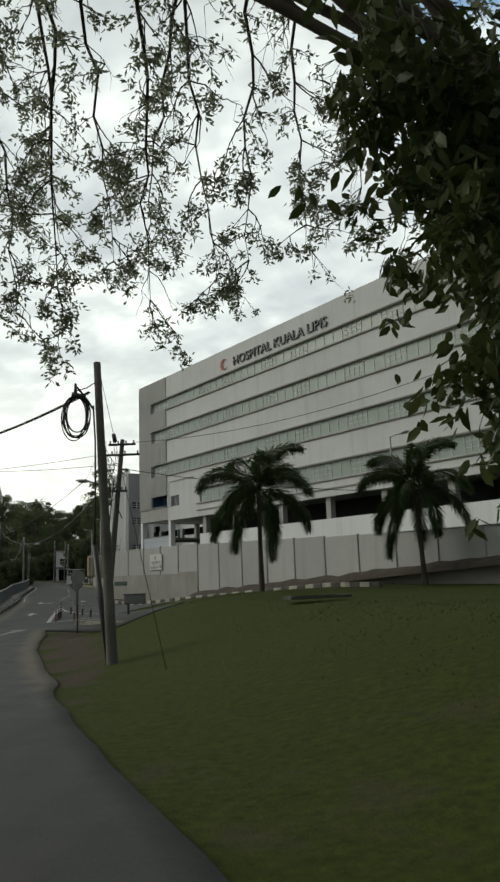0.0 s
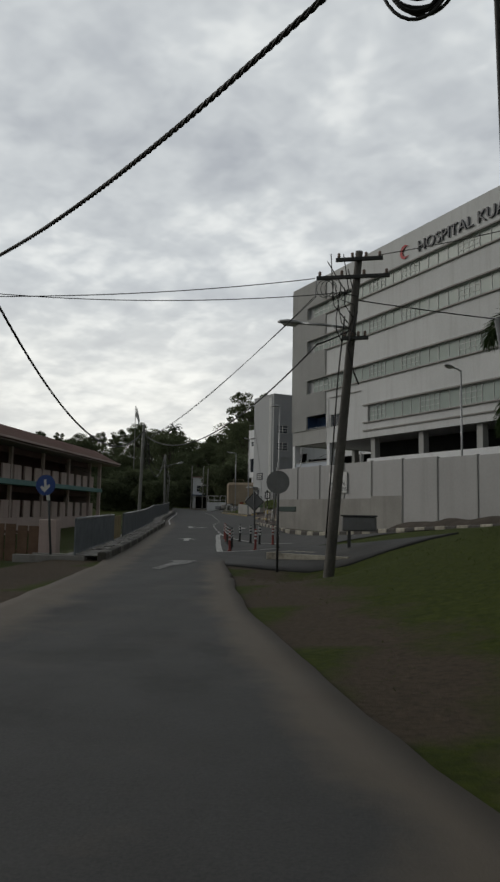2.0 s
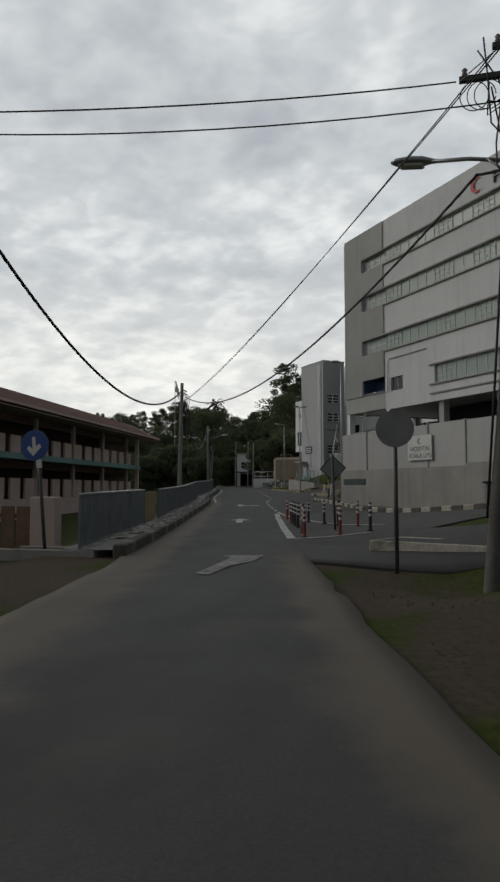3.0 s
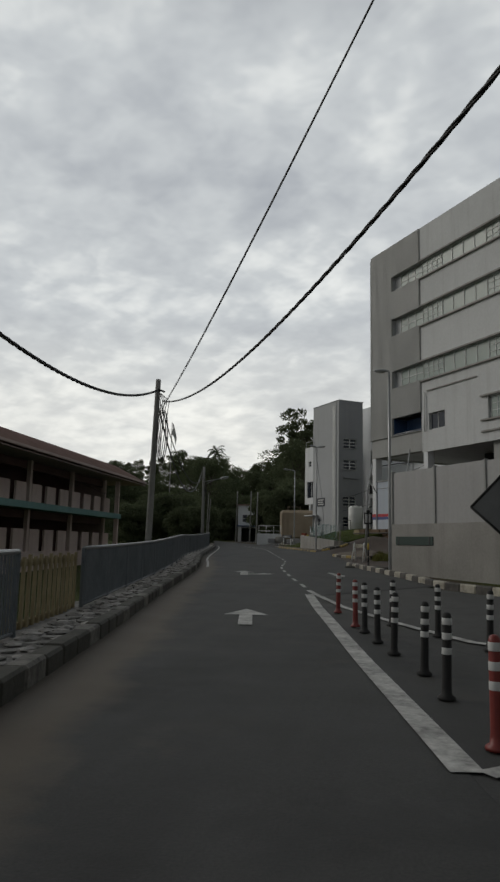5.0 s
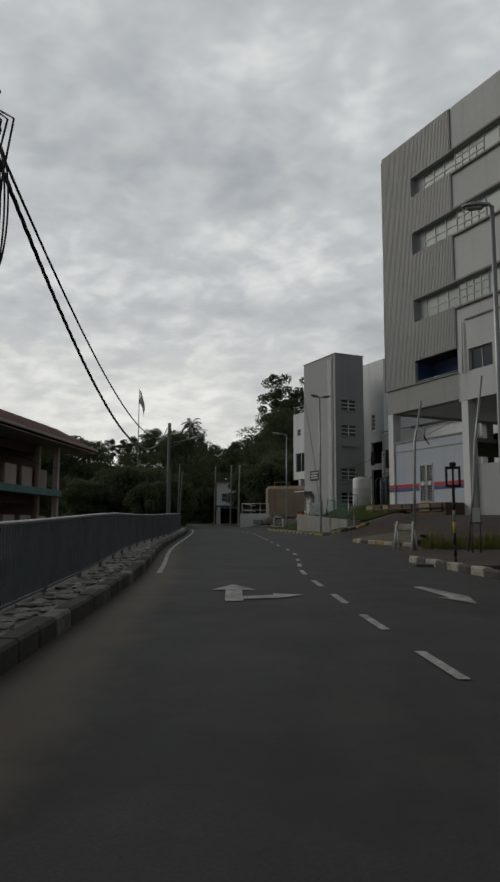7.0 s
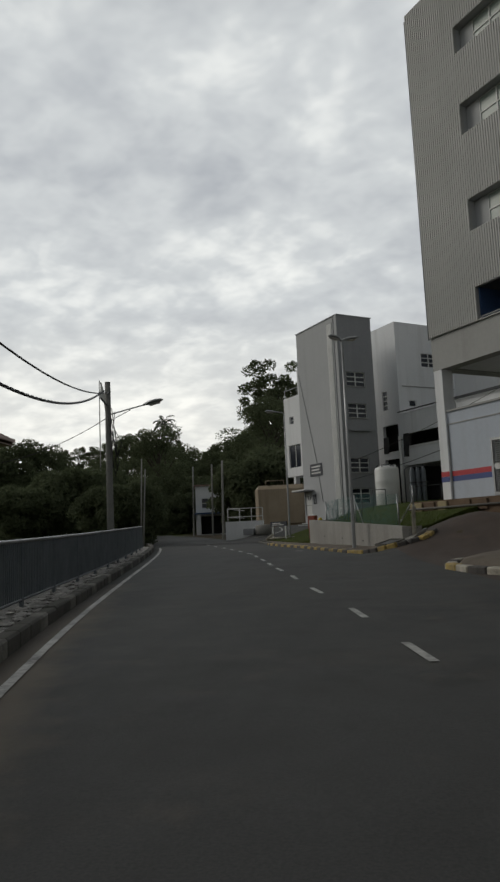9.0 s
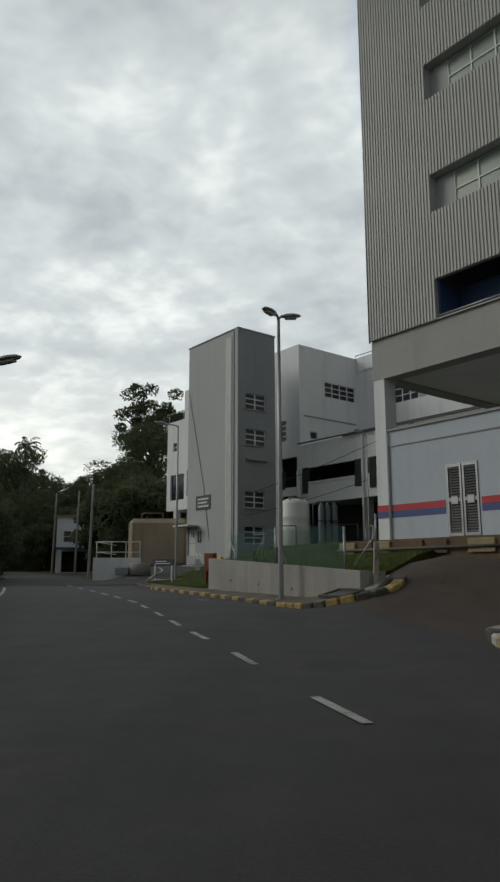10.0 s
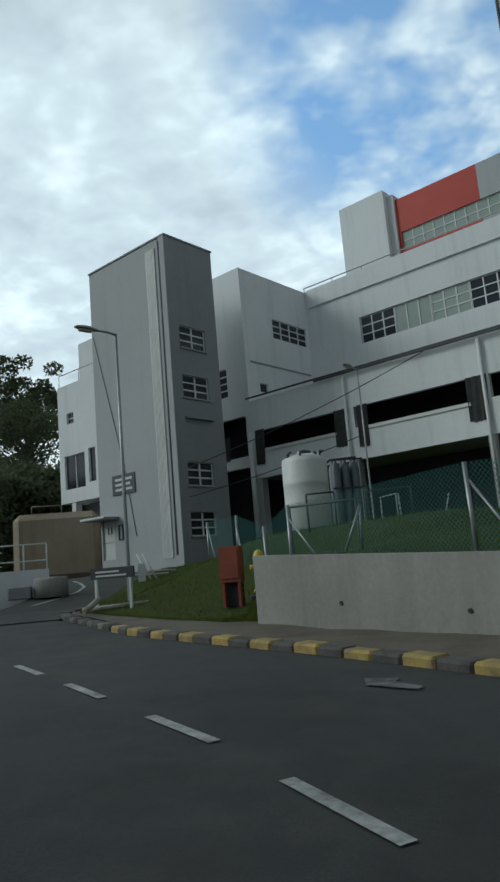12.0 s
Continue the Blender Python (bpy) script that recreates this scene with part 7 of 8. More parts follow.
cover = thing("manhole", Matrix.Translation((-17.66, 81.03, ground_z(-17.66, 81.03) + 0.13)) @ Matrix.Rotation(2.0, 4, "Z") @ Matrix.Rotation(-0.26, 4, "X") @ Matrix.Diagonal((0.72, 0.62, 1, 1)), "dark manhole cover in a pale concrete frame", "manhole")
bm = bmesh.new()
cut_wall(bm, -0.75, 0.75, -0.5, 0.5, 0, 0.08, [(-0.6, 0.6, -0.38, 0.38)])
for v in bm.verts:
    v.co = Vector((v.co.x, v.co.z, v.co.y))
bmesh.ops.recalc_face_normals(bm, faces=bm.faces[:])
part("frame", bm, "kerb", cover)
part_box("lid", (-0.6, 0.6, -0.38, 0.38, 0.0, 0.05), "dsteel", cover)
drain = copy_thing(cover, Matrix.Translation((1.6, 21.3, ground_z(1.6, 21.3) + 0.08)) @ Matrix.Rotation(0.3, 4, "Z") @ Matrix.Diagonal((1.7, 1.2, 1, 1)))
tagged(drain, "concrete drain frame sunk in the grass")

gate = thing("gate_wall", Matrix.Translation((-28.1, 103.0, 0)), "pale low wall with a white railing beside the side lane", "wall")
part_box("wall", (0, 2.3, 0, 0.25, 0.6, 2.25), "white2", gate)
part_box("return_wall", (-0.25, -0.001, 0, 6, 0.6, 2.25), "white2", gate)
bm = bmesh.new()
for z in (2.55, 3.1):
    tube(bm, [(-0.1, 5.5, z), (-0.1, 0.12, z), (2.25, 0.12, z)], 0.03, 6)
part("rail", bm, "frame", gate)
for x in (-0.1, 0.7, 1.5, 2.25):
    bm = bmesh.new()
    tube(bm, [(x, 0.12, 2.25), (x, 0.12, 3.1)], 0.028, 6)
    part("post", bm, "frame", gate)
oil = thing("fuel_tank", Matrix.Translation((-29.2, 118.0, 1.8)), "tan fuel tank with a rusty roof behind the lane", "tank")
bm = bmesh.new()
soft_box(bm, 0, 4.6, 0, 3.0, 0, 3.7, 0.35)
part("body", bm, "tan", oil)
bm = bmesh.new()
for a, b in (((1, 0.3, 3.7), (1, 0.3, 4.1)), ((2.6, 0.3, 3.7), (2.6, 0.3, 4.1)), ((1, 0.3, 4.1), (2.6, 0.3, 4.1))):
    tube(bm, [a, b], 0.03, 6)
part("handrail", bm, "tan", oil)


rails = thing("fallen_rails", Matrix.Translation((-22.75, 103.4, bank_at(-22.75, 103.4))), "white pipe rails lying on the grass bank's edge", "pipes")
for a, b in (((-0.6, 0.4, 0.35), (1.3, 1.3, 0.3)), ((-0.8, 0.1, 0.25), (1.0, 0.9, 0.2)), ((0.35, 0.3, 0.02), (-0.1, 0.5, 0.95)), ((0.55, 0.3, 0.02), (0.1, 0.45, 0.95))):
    bm = bmesh.new()
    tube(bm, [a, b], 0.04, 6)
    part("pipe", bm, "frame", rails)
part_box("panel", (-0.1, 0.16, -0.1, -0.06, -0.05, 0.6), "signwhite", rails)
drums = thing("kerb_quadrant", Matrix.Translation((-26.0, 102.2, lane_z(102.2) + 0.02)), "pale broken concrete kerb pieces at the lane's corner", "kerb pieces")
bm = bmesh.new()
lathe(bm, [(0.55, 0.0), (0.55, 0.55), (0.5, 0.62), (0.02, 0.64)], (0.35, 0, 0), 14)
part("round_end", bm, "concrete", drums)
part_box("block", (-0.95, -0.25, -0.3, 0.25, 0.0, 0.42), "dgrey", drums, r=0.04)
foot = thing("fallen_pipe", Matrix.Translation((-23.5, 94.95, 1.05)), "pale pipe and broken kerb lying under the direction board", "pipes")
for a, b, r in (((-0.75, 0.2, 0.06), (0.75, 0.55, 0.09), 0.06), ((-0.7, -0.15, 0.03), (-0.35, 0.05, 0.3), 0.07)):
    bm = bmesh.new()
    tube(bm, [a, b], r, 8)
    part("pipe", bm, "kerb_white", foot)
cable((-20.3, 109.6, 6.3), (-9.5, 106.2, 10.6), 0.25, 0.02, "pale rope strung from the tower to the low wing")
cable((-20.3, 109.6, 5.0), (-12.7, 107.2, 7.0), 0.15, 0.02, "pale rope strung from the tower to a lamp post")


# ---- trees ----
def leaf_quads(bm, centre, count, spread, size, stretch=1.0, droop=0.0, rng=random):
    """Small pointed leaves scattered round a centre."""
    for _ in range(count):
        d = Vector((rng.gauss(0, 1), rng.gauss(0, 1), rng.gauss(0, 0.75)))
        p = centre + d * spread * 0.55
        a = Vector((rng.uniform(-1, 1), rng.uniform(-1, 1), rng.uniform(-0.7, 0.5) - droop)).normalized()
        b = a.cross(Vector((rng.uniform(-1, 1), rng.uniform(-1, 1), rng.uniform(-1, 1)))).normalized()
        n = a.cross(b)
        L0 = size * rng.uniform(0.7, 1.25) * stretch
        w = size * rng.uniform(0.34, 0.5)
        ring = ((0.0, 0.0), (0.22, 0.40), (0.6, 0.5), (1.0, 0.0), (0.6, -0.5), (0.22, -0.40))
        bm.faces.new([bm.verts.new(p + a * L0 * u + b * w * v + n * w * abs(v) * 0.25) for u, v in ring])


def billow(bm, centre, count, radius, size, squash=0.65, rng=random):
    """One billow of a crown: leaves lying over a lumpy rounded mass."""
    for _ in range(count):
        d = Vector((rng.gauss(0, 1), rng.gauss(0, 1), rng.gauss(0.25, 1))).normalized()
        p = centre + Vector((d.x, d.y, d.z * squash)) * radius * rng.uniform(0.72, 1.05)
        a = (d.cross(Vector((rng.uniform(-1, 1), rng.uniform(-1, 1), rng.uniform(-1, 1)))) + d * rng.uniform(-0.2, 0.6)).normalized()
        b = a.cross(d + Vector((rng.uniform(-0.6, 0.6), rng.uniform(-0.6, 0.6), rng.uniform(-0.6, 0.6)))).normalized()
        l, w = size * rng.uniform(0.7, 1.3), size * rng.uniform(0.4, 0.6)
        bm.faces.new([bm.verts.new(q) for q in (p, p + a * l * 0.5 + b * w * 0.5, p + a * l, p + a * l * 0.5 - b * w * 0.5)])


def far_tree(name, height, width, seed, label, sparse=False):
    """A broad-leaved tree: tapered trunk, limbs, and a crown of rounded billows with gaps."""
    rng = random.Random(seed)
    t = thing(name, Matrix.Identity(4), label, "tree", "trees behind the road")
    bm = bmesh.new()
    tube(bm, [(0, 0, -0.5), (0.05, 0, height * 0.25), (rng.uniform(-0.3, 0.3), rng.uniform(-0.3, 0.3), height * 0.5), (rng.uniform(-0.3, 0.3), 0, height * 0.72)], [height * 0.024, height * 0.02, height * 0.013, height * 0.004], 8)
    crown = bmesh.new()
    low = 0.62 if sparse else 0.2
    for k in range(60 if sparse else 40):
        u = rng.uniform(low, 0.97)
        v = (u - low) / (1 - low)
        ring = math.sin(math.pi * (0.12 + 0.8 * v)) ** 0.55
        a = rng.uniform(0, 6.283)
        size = width * (rng.uniform(0.06, 0.10) if sparse else rng.uniform(0.11, 0.19))
        r = max(0.0, (width / 2 - size * 0.6) * ring * math.sqrt(rng.uniform(0.2, 1)))
        c = Vector((r * math.cos(a), r * math.sin(a), height * u - size * 0.4))
        base = Vector((0, 0, max(height * 0.2, c.z - r * 0.9 - 0.6)))
        if base.z < height * 0.7:
            tube(bm, [base, base.lerp(c, 0.55) + Vector((0, 0, 0.1)), c], [height * 0.006, height * 0.004, height * 0.0015], 5, close=False)
        billow(crown, c, 170 if sparse else 330, size, 0.42 if sparse else 0.33, 0.75 if sparse else 0.62, rng)
    part("trunk", bm, "bark", t)
    part("crown", crown, "wood", t)
    return t


def palm(name, at, height, reach, seed, label, fan=False, lean=(0, 0)):
    """A palm: ringed trunk, and arching fronds that hang down at their ends."""
    rng = random.Random(seed)
    t = thing(name, Matrix.Translation(at), label, "palm", "palms")
    bm = bmesh.new()
    top = Vector((lean[0], lean[1], height))
    pts = [top * u for u in (-0.05, 0.0, 0.3, 0.6, 0.85, 1.0)]
    tube(bm, pts, [0.16, 0.14, 0.105, 0.09, 0.085, 0.07], 12)
    for k in range(14):
        p = top * (0.08 + 0.06 * k)
        lathe(bm, [(0.095, -0.012), (0.106, 0.0), (0.095, 0.012)], p, 12)
    part("trunk", bm, "bark", t)
    n = 13 if not fan else 18
    for k in range(n):
        a = 2 * math.pi * k * 0.382 * 1.0 + rng.uniform(-0.25, 0.25)
        v = k / (n - 1)
        e0 = radians(88 - 113 * v + rng.uniform(-6, 6))
        e1 = radians(-30 - 58 * min(1, v * 1.8) + rng.uniform(-6, 4))
        out = Vector((math.cos(a), math.sin(a), 0))
        length = reach * rng.uniform(0.9, 1.12)
        spine = [top.copy()]
        for j in range(12):
            e = e0 + (e1 - e0) * ((j + 0.5) / 12) ** (1.5 - 0.8 * v)
            spine.append(spine[-1] + (out * math.cos(e) + Vector((0, 0, math.sin(e)))) * length / 12)
        bm = bmesh.new()
        tube(bm, spine, [0.034 - 0.0024 * j for j in range(13)], 5)
        part("rachis", bm, "palmleaf", t)
        bm = bmesh.new()
        for j in range(86):
            u = 0.1 + 0.9 * j / 85
            x = u * 12
            i0 = min(11, int(x))
            p = spine[i0].lerp(spine[i0 + 1], x - i0)
            d = (spine[i0 + 1] - spine[i0]).normalized()
            side = Vector((-out.y, out.x, 0))
            up = side.cross(d)
            ll = reach * 0.2 * (0.4 + 0.75 * math.sin(math.pi * min(1, u * 0.85 + 0.12))) * rng.uniform(0.8, 1.15)
            for ang in ((0.2, 2.94) if fan else (0.2, 1.2, 1.95, 2.9, -0.7, -2.4)):
                ang += rng.uniform(-0.35, 0.35)
                w = (side * math.cos(ang) + up * math.sin(ang) * 0.85 + d * 0.85 - Vector((0, 0, 0.3))).normalized()
                b = (d * 0.6 + w.cross(d).normalized() * 0.5).normalized() * 0.022
                e = p + w * ll
                vs = [bm.verts.new(q) for q in (p - b * 0.6, p + w * ll * 0.5 - b - Vector((0, 0, 0.02)), e - Vector((0, 0, ll * 0.2)), p + w * ll * 0.5 + b - Vector((0, 0, 0.02)))]
                bm.faces.new(vs)
        part("frond", bm, "palmleaf", t)
    return t


palm("palm_tree", (0.0, 32.0, ground_z(0.0, 32.0)), 4.4, 3.25, 3, "foxtail palm with drooping fronds on the grass verge", lean=(0.0, -0.2))
palm("palm_tree", (7.0, 31.5, ground_z(7.0, 31.5)), 4.3, 3.1, 8, "foxtail palm with drooping fronds on the grass verge", lean=(-0.15, 0.1))

# the street tree whose branches hang over the road at the start
rng = random.Random(11)
tree = thing("street_tree", Matrix.Translation((7.6, 13.5, ground_z(7.6, 13.5))), "large street tree with bare branches and small leaves over the road", "tree")
o = Vector((7.6, 13.5, ground_z(7.6, 13.5)))
bm = bmesh.new()
tube(bm, [Vector((0, 0, -0.3)), Vector((0.1, 0, 1.5)), Vector((-0.1, 0.2, 3.5)), Vector((-0.5, 0.5, 5.2)), Vector((-0.8, 0.8, 8.5)), Vector((-0.6, 0.9, 12))], [0.42, 0.34, 0.29, 0.25, 0.16, 0.05], 14)
part("trunk", bm, "bark", tree)
twigs = bmesh.new()
leaves = bmesh.new()


def limb(start, end, r0, r1, bend):
    pts = []
    for k in range(9):
        u = k / 8
        p = start.lerp(end, u) + Vector((0, 0, bend * math.sin(math.pi * u)))
        p += Vector((rng.uniform(-0.18, 0.18), rng.uniform(-0.18, 0.18), rng.uniform(-0.15, 0.15))) * (1 if 0 < k < 8 else 0)
        pts.append(p)
    bm = bmesh.new()
    tube(bm, pts, [r0 + (r1 - r0) * k / 8 for k in range(9)], 8)
    part("limb", bm, "bark", tree)
    return pts


def cluster(p, size, count, bm):
    """A whorl of narrow leaves at a twig's end."""
    for _ in range(count):
        a = Vector((rng.gauss(0, 1), rng.gauss(0, 1), rng.gauss(-0.35, 0.7))).normalized()
        b = a.cross(Vector((rng.uniform(-1, 1), rng.uniform(-1, 1), rng.uniform(-1, 1)))).normalized()
        q = p + Vector((rng.gauss(0, 1), rng.gauss(0, 1), rng.gauss(0, 1))) * size * 0.5
        l, w = 0.19 * rng.uniform(0.7, 1.2), 0.07 * rng.uniform(0.8, 1.2)
        n = a.cross(b) * w * 0.25
        bm.faces.new([bm.verts.new(v) for v in (q, q + a * l * 0.45 + b * w * 0.5 + n, q + a * l, q + a * l * 0.45 - b * w * 0.5 + n)])


def branchlet(p, way, length, depth, leaf_bm, chance=0.75):
    """A crooked twig that droops, forks, and ends in leaves."""
    pts = [p]
    d = way.normalized()
    n = 4
    for k in range(n):
        d = (d + Vector((rng.uniform(-0.4, 0.4), rng.uniform(-0.4, 0.4), rng.uniform(-0.32, 0.14)))).normalized()
        pts.append(pts[-1] + d * length / n)
    r = 0.008 + 0.009 * depth
    tube(twigs, pts, [r * (1 - 0.7 * k / n) for k in range(n + 1)], 4, close=False)
    if depth > 0:
        for k in range(1, n + 1):
            if rng.random() < 0.7:
                branchlet(pts[k], (d + Vector((rng.uniform(-1, 1), rng.uniform(-1, 1), rng.uniform(-0.8, 0.3)))), length * rng.uniform(0.4, 0.65), depth - 1, leaf_bm, chance)
    elif rng.random() < chance:
        cluster(pts[-1], 0.19, 16, leaf_bm)
        if rng.random() < 0.5:
            cluster(pts[2], 0.12, 6, leaf_bm)


airy = bmesh.new()
fork = Vector((-0.5, 0.5, 5.2))
# long leaders that climb over the road and hang down with open sprays of leaves
for x0, y0, z0, x1, y1, z1 in ((-5.6, 12.6, 15.6, -6.9, 20.4, 9.7), (-4.2, 13.4, 16.4, -5.4, 19.8, 9.2), (-3.4, 12.4, 16.6, -4.2, 20.8, 11.4), (-2.2, 13.6, 16.0, -2.9, 19.9, 9.7),
                               (-1.6, 12.6, 16.8, -1.0, 20.8, 11.0), (0.4, 13.2, 16.4, 0.0, 20.4, 11.0), (1.2, 13.8, 17.0, 1.8, 21.4, 11.8), (-6.4, 13.0, 16.8, -8.2, 20.2, 11.4),
                               (-0.8, 14.0, 17.2, -3.4, 22.0, 12.4), (2.6, 13.0, 16.4, 3.4, 19.8, 12.2), (-4.8, 14.2, 17.2, -6.2, 22.2, 12.6), (3.6, 13.4, 17.2, 4.8, 20.4, 12.4), (4.6, 13.0, 16.8, 6.0, 19.4, 12.2)):
    start, tip = Vector((x0, y0, z0)) - o, Vector((x1, y1, z1)) - o
    limb(fork + Vector((0, 0, rng.uniform(1, 4.5))), start, 0.15, 0.075, 1.2)
    pts = []
    for k in range(12):
        u = k / 11
        p = Vector((start.x + (tip.x - start.x) * u ** 0.8, start.y + (tip.y - start.y) * u ** 0.75, start.z + (tip.z - start.z) * u ** 1.35))
        pts.append(p + Vector((rng.uniform(-0.16, 0.16), rng.uniform(-0.16, 0.16), rng.uniform(-0.12, 0.12))) * (1 if k else 0))
    bm = bmesh.new()
    tube(bm, pts, [0.06 * (1 - 0.86 * k / 11) for k in range(12)], 6)
    part("limb", bm, "bark", tree)
    for k in range(2, 12):
        for _ in range(2):
            side = Vector((rng.uniform(-1, 1), rng.uniform(-0.7, 0.7), rng.uniform(-1.0, 0.1)))
            branchlet(pts[k], side, rng.uniform(0.8, 1.5), 2 if rng.random() < 0.6 else 1, airy, 0.25 + 0.6 * k / 11)
tagged(part("sparse_foliage", airy, "twigleaf", tree, "open sprays of leaves paled for sky glare"), kind="stuff")
# the dense low boughs beside the lane
for ex, ey, ez in ((2.7, 8.6, 6.2), (3.3, 9.6, 4.6), (2.3, 9.4, 7.6), (3.6, 8.2, 5.6), (3.9, 10.2, 3.4), (2.0, 9.6, 8.8), (3.4, 11.2, 7.2), (1.9, 8.4, 8.6), (4.6, 9.6, 7.4), (4.4, 10.8, 5.2)):
    pts = limb(fork + Vector((0, -0.2, rng.uniform(-1.2, 1.5))), Vector((ex, ey, ez)) - o, 0.09, 0.02, 0.8)
    for k in range(3, 9):
        for _ in range(3):
            branchlet(pts[k], Vector((rng.uniform(-1, 1), rng.uniform(-1, 1), rng.uniform(-1.1, 0.2))), rng.uniform(0.6, 1.1), 1, leaves)
    for _ in range(88):
        p = pts[rng.randrange(4, 9)] + Vector((rng.gauss(0, 0.42), rng.gauss(0, 0.45), rng.gauss(-0.3, 0.55)))
        leaf_quads(leaves, p, 9, 0.3, 0.3, 1.0, 0.6, rng)
# unseen full crown, added over the verge and the lane's start to shade them
for k in range(110):
    y = rng.uniform(-7, 22)
    x = rng.uniform(-4.0 if y < 5 else 0.42 * y + 2.6, 15)
    z = rng.uniform(max(8.5, y + 5.0) if y < 5 else 6.0, 16.5)
    if math.hypot((x - 7.6) / 12.5, (y - 10.5) / 15) > 1:
        continue
    billow(leaves, Vector((x, y, z)) - o, 170, rng.uniform(0.9, 1.5), 0.32, 0.7, rng)
tagged(part("twig_spray", twigs, "bark", tree), kind="stuff")
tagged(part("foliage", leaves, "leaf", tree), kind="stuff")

# the wooded rise behind the school and the road's end
kinds = [far_tree("broadleaf_tree", 12.0, 9.5, 21, "dense dark green broad-leaved tree on the rise"),
         far_tree("broadleaf_tree", 13.0, 8.0, 22, "tall dark green broad-leaved tree on the rise"),
         far_tree("broadleaf_tree", 9.5, 10.5, 23, "low spreading dark green tree on the rise"),
         far_tree("shrub_tree", 6.0, 7.0, 24, "bushy dark green undergrowth tree")]
rng = random.Random(5)


def skyline(az):
    return float(np.interp(az, [4, 9, 11, 13, 15.4, 17.6, 22, 26.5, 31, 40, 60], [8.4, 9.3, 9.0, 7.9, 7.5, 8.3, 8.2, 7.3, 7.0, 7.0, 7.0]))


first = [True] * 4
HUB = Vector((-17.5, 57.0))


def plant(az, r, which, top_el=None, scale=None):
    x, y = HUB.x - r * math.sin(radians(az)), HUB.y + r * math.cos(radians(az))
    z = ground_z(x, y)
    h = (12.0, 13.0, 9.5, 6.0)[which]
    if scale is None:
        scale = max(0.5, (1.4 + r * math.tan(radians(top_el)) - z) / h)
    m = Matrix.Translation((x, y, z - 0.2)) @ Matrix.Rotation(rng.uniform(0, 6.28), 4, "Z")
    if first[which]:
        kinds[which].matrix_basis = m @ Matrix.Diagonal((scale, scale, scale, 1))
        first[which] = False
    else:
        t = copy_thing(kinds[which], m)
        t.scale = (scale * rng.uniform(0.9, 1.15), scale * rng.uniform(0.9, 1.15), scale)


for far, step, share in ((215, 1.9, 1.0), (180, 2.3, 0.95), (145, 2.6, 0.82), (108, 3.0, 0.66)):
    az = 9.0 + step * 0.37
    while az < 58:
        plant(az, far * rng.uniform(0.95, 1.06), rng.choice((0, 1, 2)), skyline(az) * share * rng.uniform(0.93, 1.04))
        az += step
az = 20.0
while az < 60:
    plant(az, rng.uniform(58, 72) if az < 27 else rng.uniform(62, 74), rng.choice((0, 2, 3)), skyline(az) * rng.uniform(0.5, 0.72))
    az += 3.0
az = 10.5
while az < 30:
    plant(az, rng.uniform(92, 98) if az < 19.5 else rng.uniform(48, 56), 3, scale=rng.uniform(0.7, 1.0))
    az += 2.1
for az, r, s in ((8.5, 92, 1.2), (7.2, 88, 1.0), (9.6, 84, 0.9), (20.5, 46, 0.7), (22.5, 44, 0.65), (10.8, 70, 0.8), (9.0, 76, 0.9)):
    plant(az, r, 3, scale=s)
big = far_tree("tall_tree", 24.6, 10.5, 31, "tall open-crowned tree behind the stair tower", sparse=True)
big.matrix_basis = Matrix.Translation((-32.6, 154.0, ground_z(-32.6, 154.0)))
big2 = far_tree("tall_tree", 17.5, 12.0, 32, "dense tall tree behind the annex")
big2.matrix_basis = Matrix.Translation((-32.2, 146.0, ground_z(-32.2, 146.0)))
for x, y, k, sc in ((-31.5, 128.0, 3, 1.3), (-29.2, 131.0, 3, 1.5), (-30.2, 138.0, 2, 1.15)):
    t = copy_thing(kinds[k], Matrix.Translation((x, y, ground_z(x, y) - 0.2)) @ Matrix.Rotation(x, 4, "Z"))
    t.scale = (sc, sc, sc)
for az in (27.6, 29.6, 31.5, 33.5):
    plant(az, rng.uniform(96, 104), rng.choice((0, 2)), 8.0)
big3 = far_tree("tall_tree", 17.3 - ground_z(-49.0, 151.0), 10.0, 33, "dense flat-topped tree above the far woods")
big3.matrix_basis = Matrix.Translation((-49.0, 151.0, ground_z(-49.0, 151.0)))
palm("tall_palm", (-51.25, 160.8, 2.0), 16.6, 2.4, 41, "tall palm rising over the far trees", fan=True)

# flag over the school yard
fx, fy = -49.8, 132.6
flag = thing("flagpole", Matrix.Translation((fx, fy, ground_z(fx, fy))), "tall pale flagpole with a limp flag above the trees", "flagpole")
bm = bmesh.new()
tube(bm, [(0, 0, -0.2), (0, 0, 19.8 - ground_z(fx, fy))], [0.09, 0.05], 8)
part("pole", bm, "cpole", flag)
bm = bmesh.new()
rows = []
for k in range(7):
    rows.append([bm.verts.new((0.06 + 0.12 * k + 0.05 * math.sin(j), 0.12 * math.sin(k * 1.3 + j * 0.6), 19.6 - ground_z(fx, fy) - 0.13 * k * k * 0.45 - 0.3 * j)) for j in range(7)])
for a, b in zip(rows, rows[1:]):
    for i in range(6):
        bm.faces.new((a[i], b[i], b[i + 1], a[i + 1])).smooth = True
part("flag", bm, "signwhite", flag, "limp white flag")

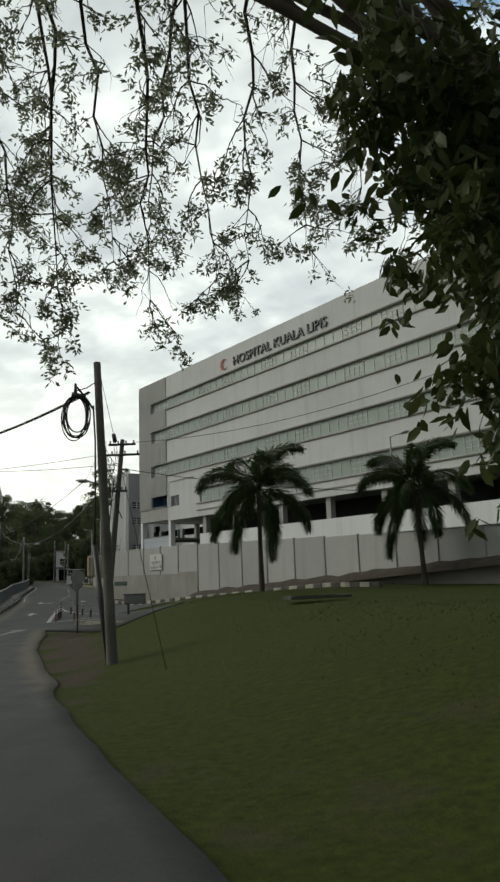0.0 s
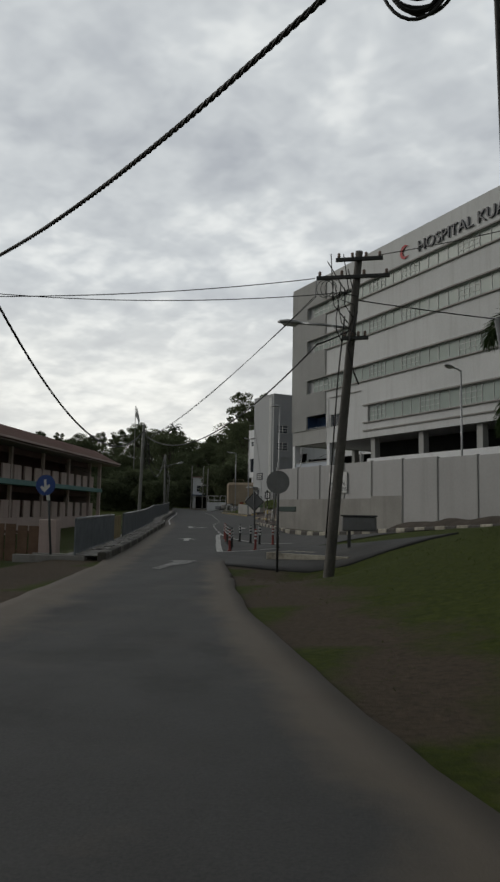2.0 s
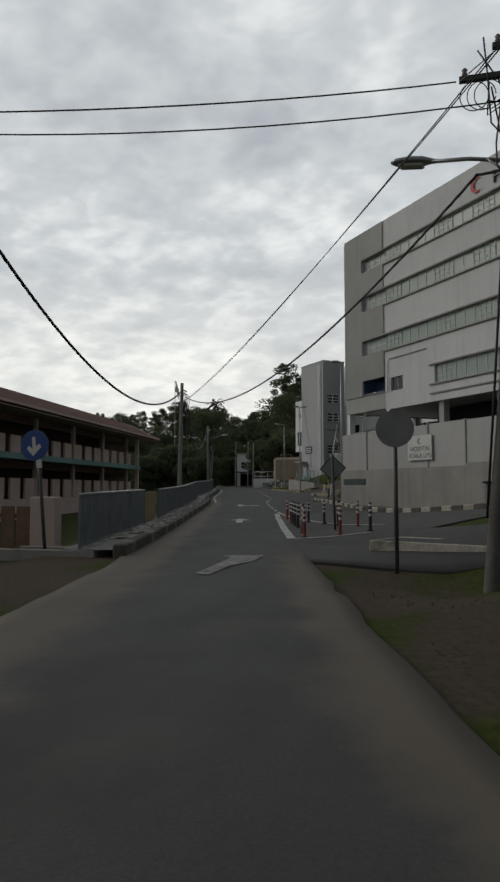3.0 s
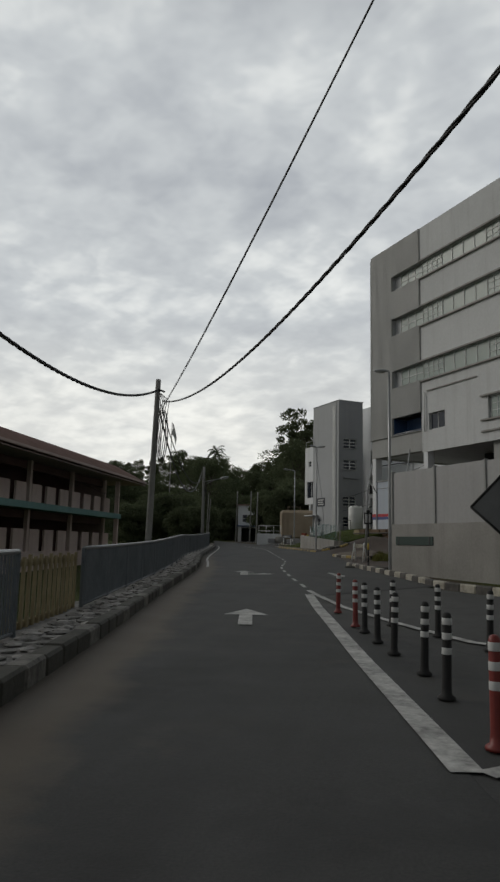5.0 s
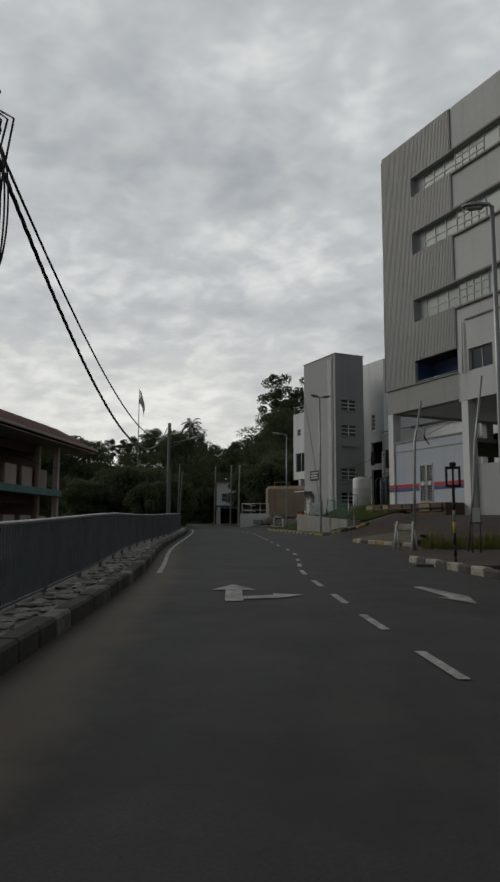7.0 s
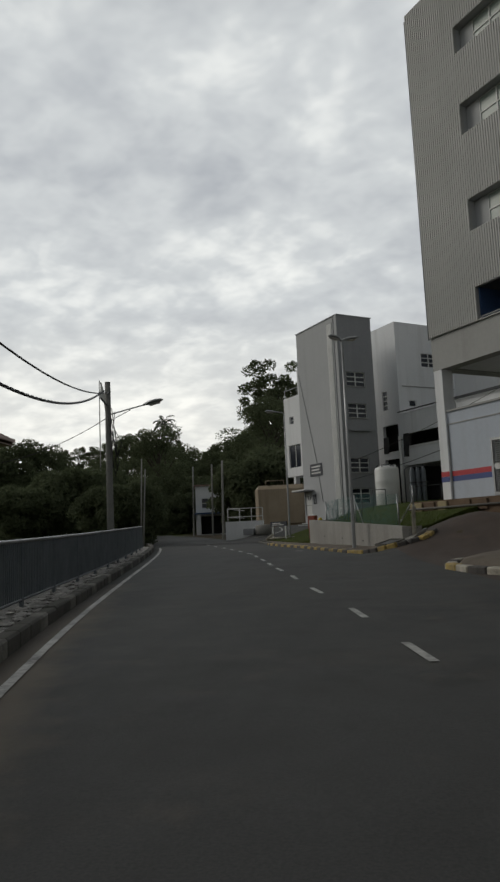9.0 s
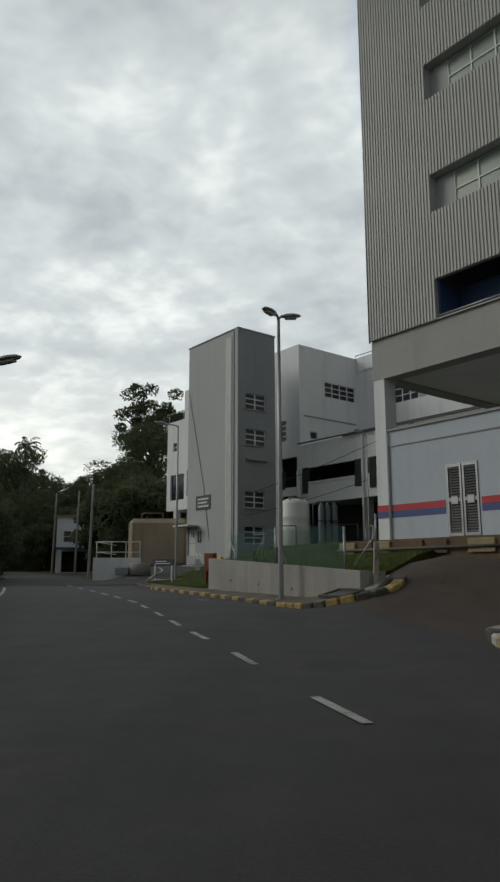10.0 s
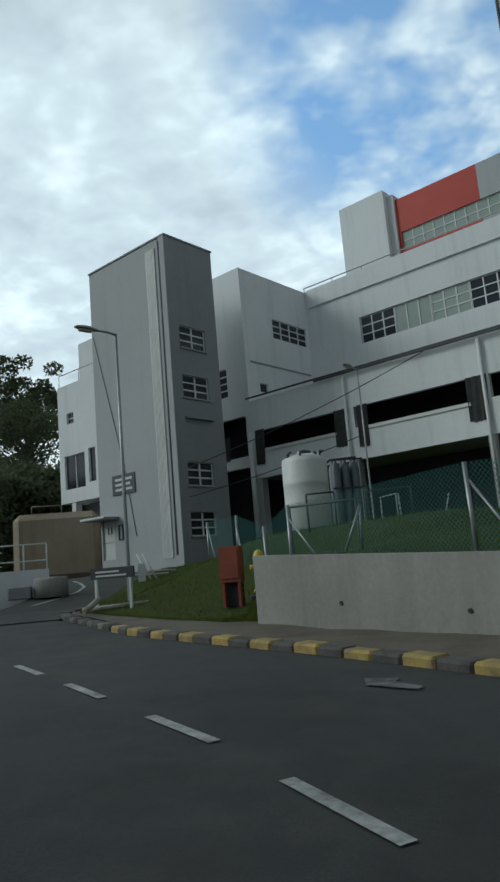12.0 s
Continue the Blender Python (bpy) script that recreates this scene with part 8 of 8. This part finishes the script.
# ---- buildings at the end of the road ----
far_house = thing("shop_house", Matrix.Translation((-39.9, 137.0, 0.2)) @ Matrix.Rotation(0.25, 4, "Z") @ Matrix.Diagonal((1.15, 0.7, 0.8, 1)), "white shop house with a blue awning seen past the trees", "building")
bm = bmesh.new()
cut_wall(bm, 0, 6.5, 1.5, 8.6, 0, 0.3, [(0.6, 2.6, 5.4, 6.8), (3.6, 5.8, 5.4, 6.8), (0.5, 6.0, 1.6, 4.2)])
box(bm, 0, 0.3, 0.301, 6, 1.5, 8.6)
box(bm, 6.2, 6.5, 0.301, 6, 1.5, 8.6)
part("wall", bm, "white2", far_house)
part_box("roof", (-0.3, 6.8, -0.4, 6.2, 8.601, 8.8), "roof", far_house)
part_box("awning", (-0.2, 6.7, -1.6, -0.002, 4.5, 4.7), "blue", far_house)
# panel coloured dark for the shaded shop behind the openings
part_box("shop_front", (0.3, 6.2, 2.2, 2.3, 1.5, 8.5), "dark", far_house)
for s in (0.6, 3.6):
    window(far_house, s, s + 2.1, 5.4, 6.8, 0.1, 3, 2, "glass_dark", 0.07)
for x in (0.2, 3.2, 6.2):
    part_box("column", (x, x + 0.25, -1.5, -1.25, 1.5, 4.49), "white2", far_house)
for x, y, h in ((-38.5, 131, 7.5), (-34.6, 124, 7.0), (-30.2, 110, 6.0)):
    t = post_pole("slim_pole", (x, y, ground_z(x, y)), (x + 0.1, y, ground_z(x, y) + h), 0.1, 0.07, "cpole", "slim pale pole at the end of the road")

# ---- grass on the verge ----
rng = random.Random(77)
bm = bmesh.new()
count = 0
while count < 20000:
    x, y = rng.uniform(-11, 14), rng.uniform(6, 36)
    w = x - right_edge(y)
    if w < 0.35 or y > 31.5 or (y > 30 and x < -3):
        continue
    if noise.noise(Vector((x * 0.6, y * 0.6, 1.0))) < -0.25 + 0.3 * math.exp(-w):
        continue
    z = ground_z(x, y)
    h = rng.uniform(0.012, 0.035)
    a = rng.uniform(0, 6.28)
    dx, dy = 0.01 * math.cos(a), 0.01 * math.sin(a)
    lx, ly = rng.uniform(-0.05, 0.05), rng.uniform(-0.05, 0.05)
    bm.faces.new([bm.verts.new(p) for p in ((x - dx, y - dy, z - 0.01), (x + dx, y + dy, z - 0.01), (x + lx, y + ly, z + h))])
    count += 1
tagged(part("verge_grass", bm, "grassblade"), "short rough grass on the roadside verge", "grass", kind="stuff")
bm = bmesh.new()
for k in range(15000):
    a = rng.uniform(0, 29)
    x0, y0 = along(FRONT, a)
    b = rng.uniform(0.25, min(9, bank_width(x0, y0)))
    p = Vector((x0, y0, 0)) + inn * b
    z = bank_z(a, b, y0)
    h = rng.uniform(0.03, 0.10)
    t = rng.uniform(0, 6.28)
    dx, dy = 0.011 * math.cos(t), 0.011 * math.sin(t)
    bm.faces.new([bm.verts.new(q) for q in ((p.x - dx, p.y - dy, z - 0.02), (p.x + dx, p.y + dy, z - 0.02), (p.x + rng.uniform(-0.05, 0.05), p.y + rng.uniform(-0.05, 0.05), z + h))])
tagged(part("bank_grass", bm, "bankblade"), "unmown grass on the planter bank", "grass", kind="stuff")
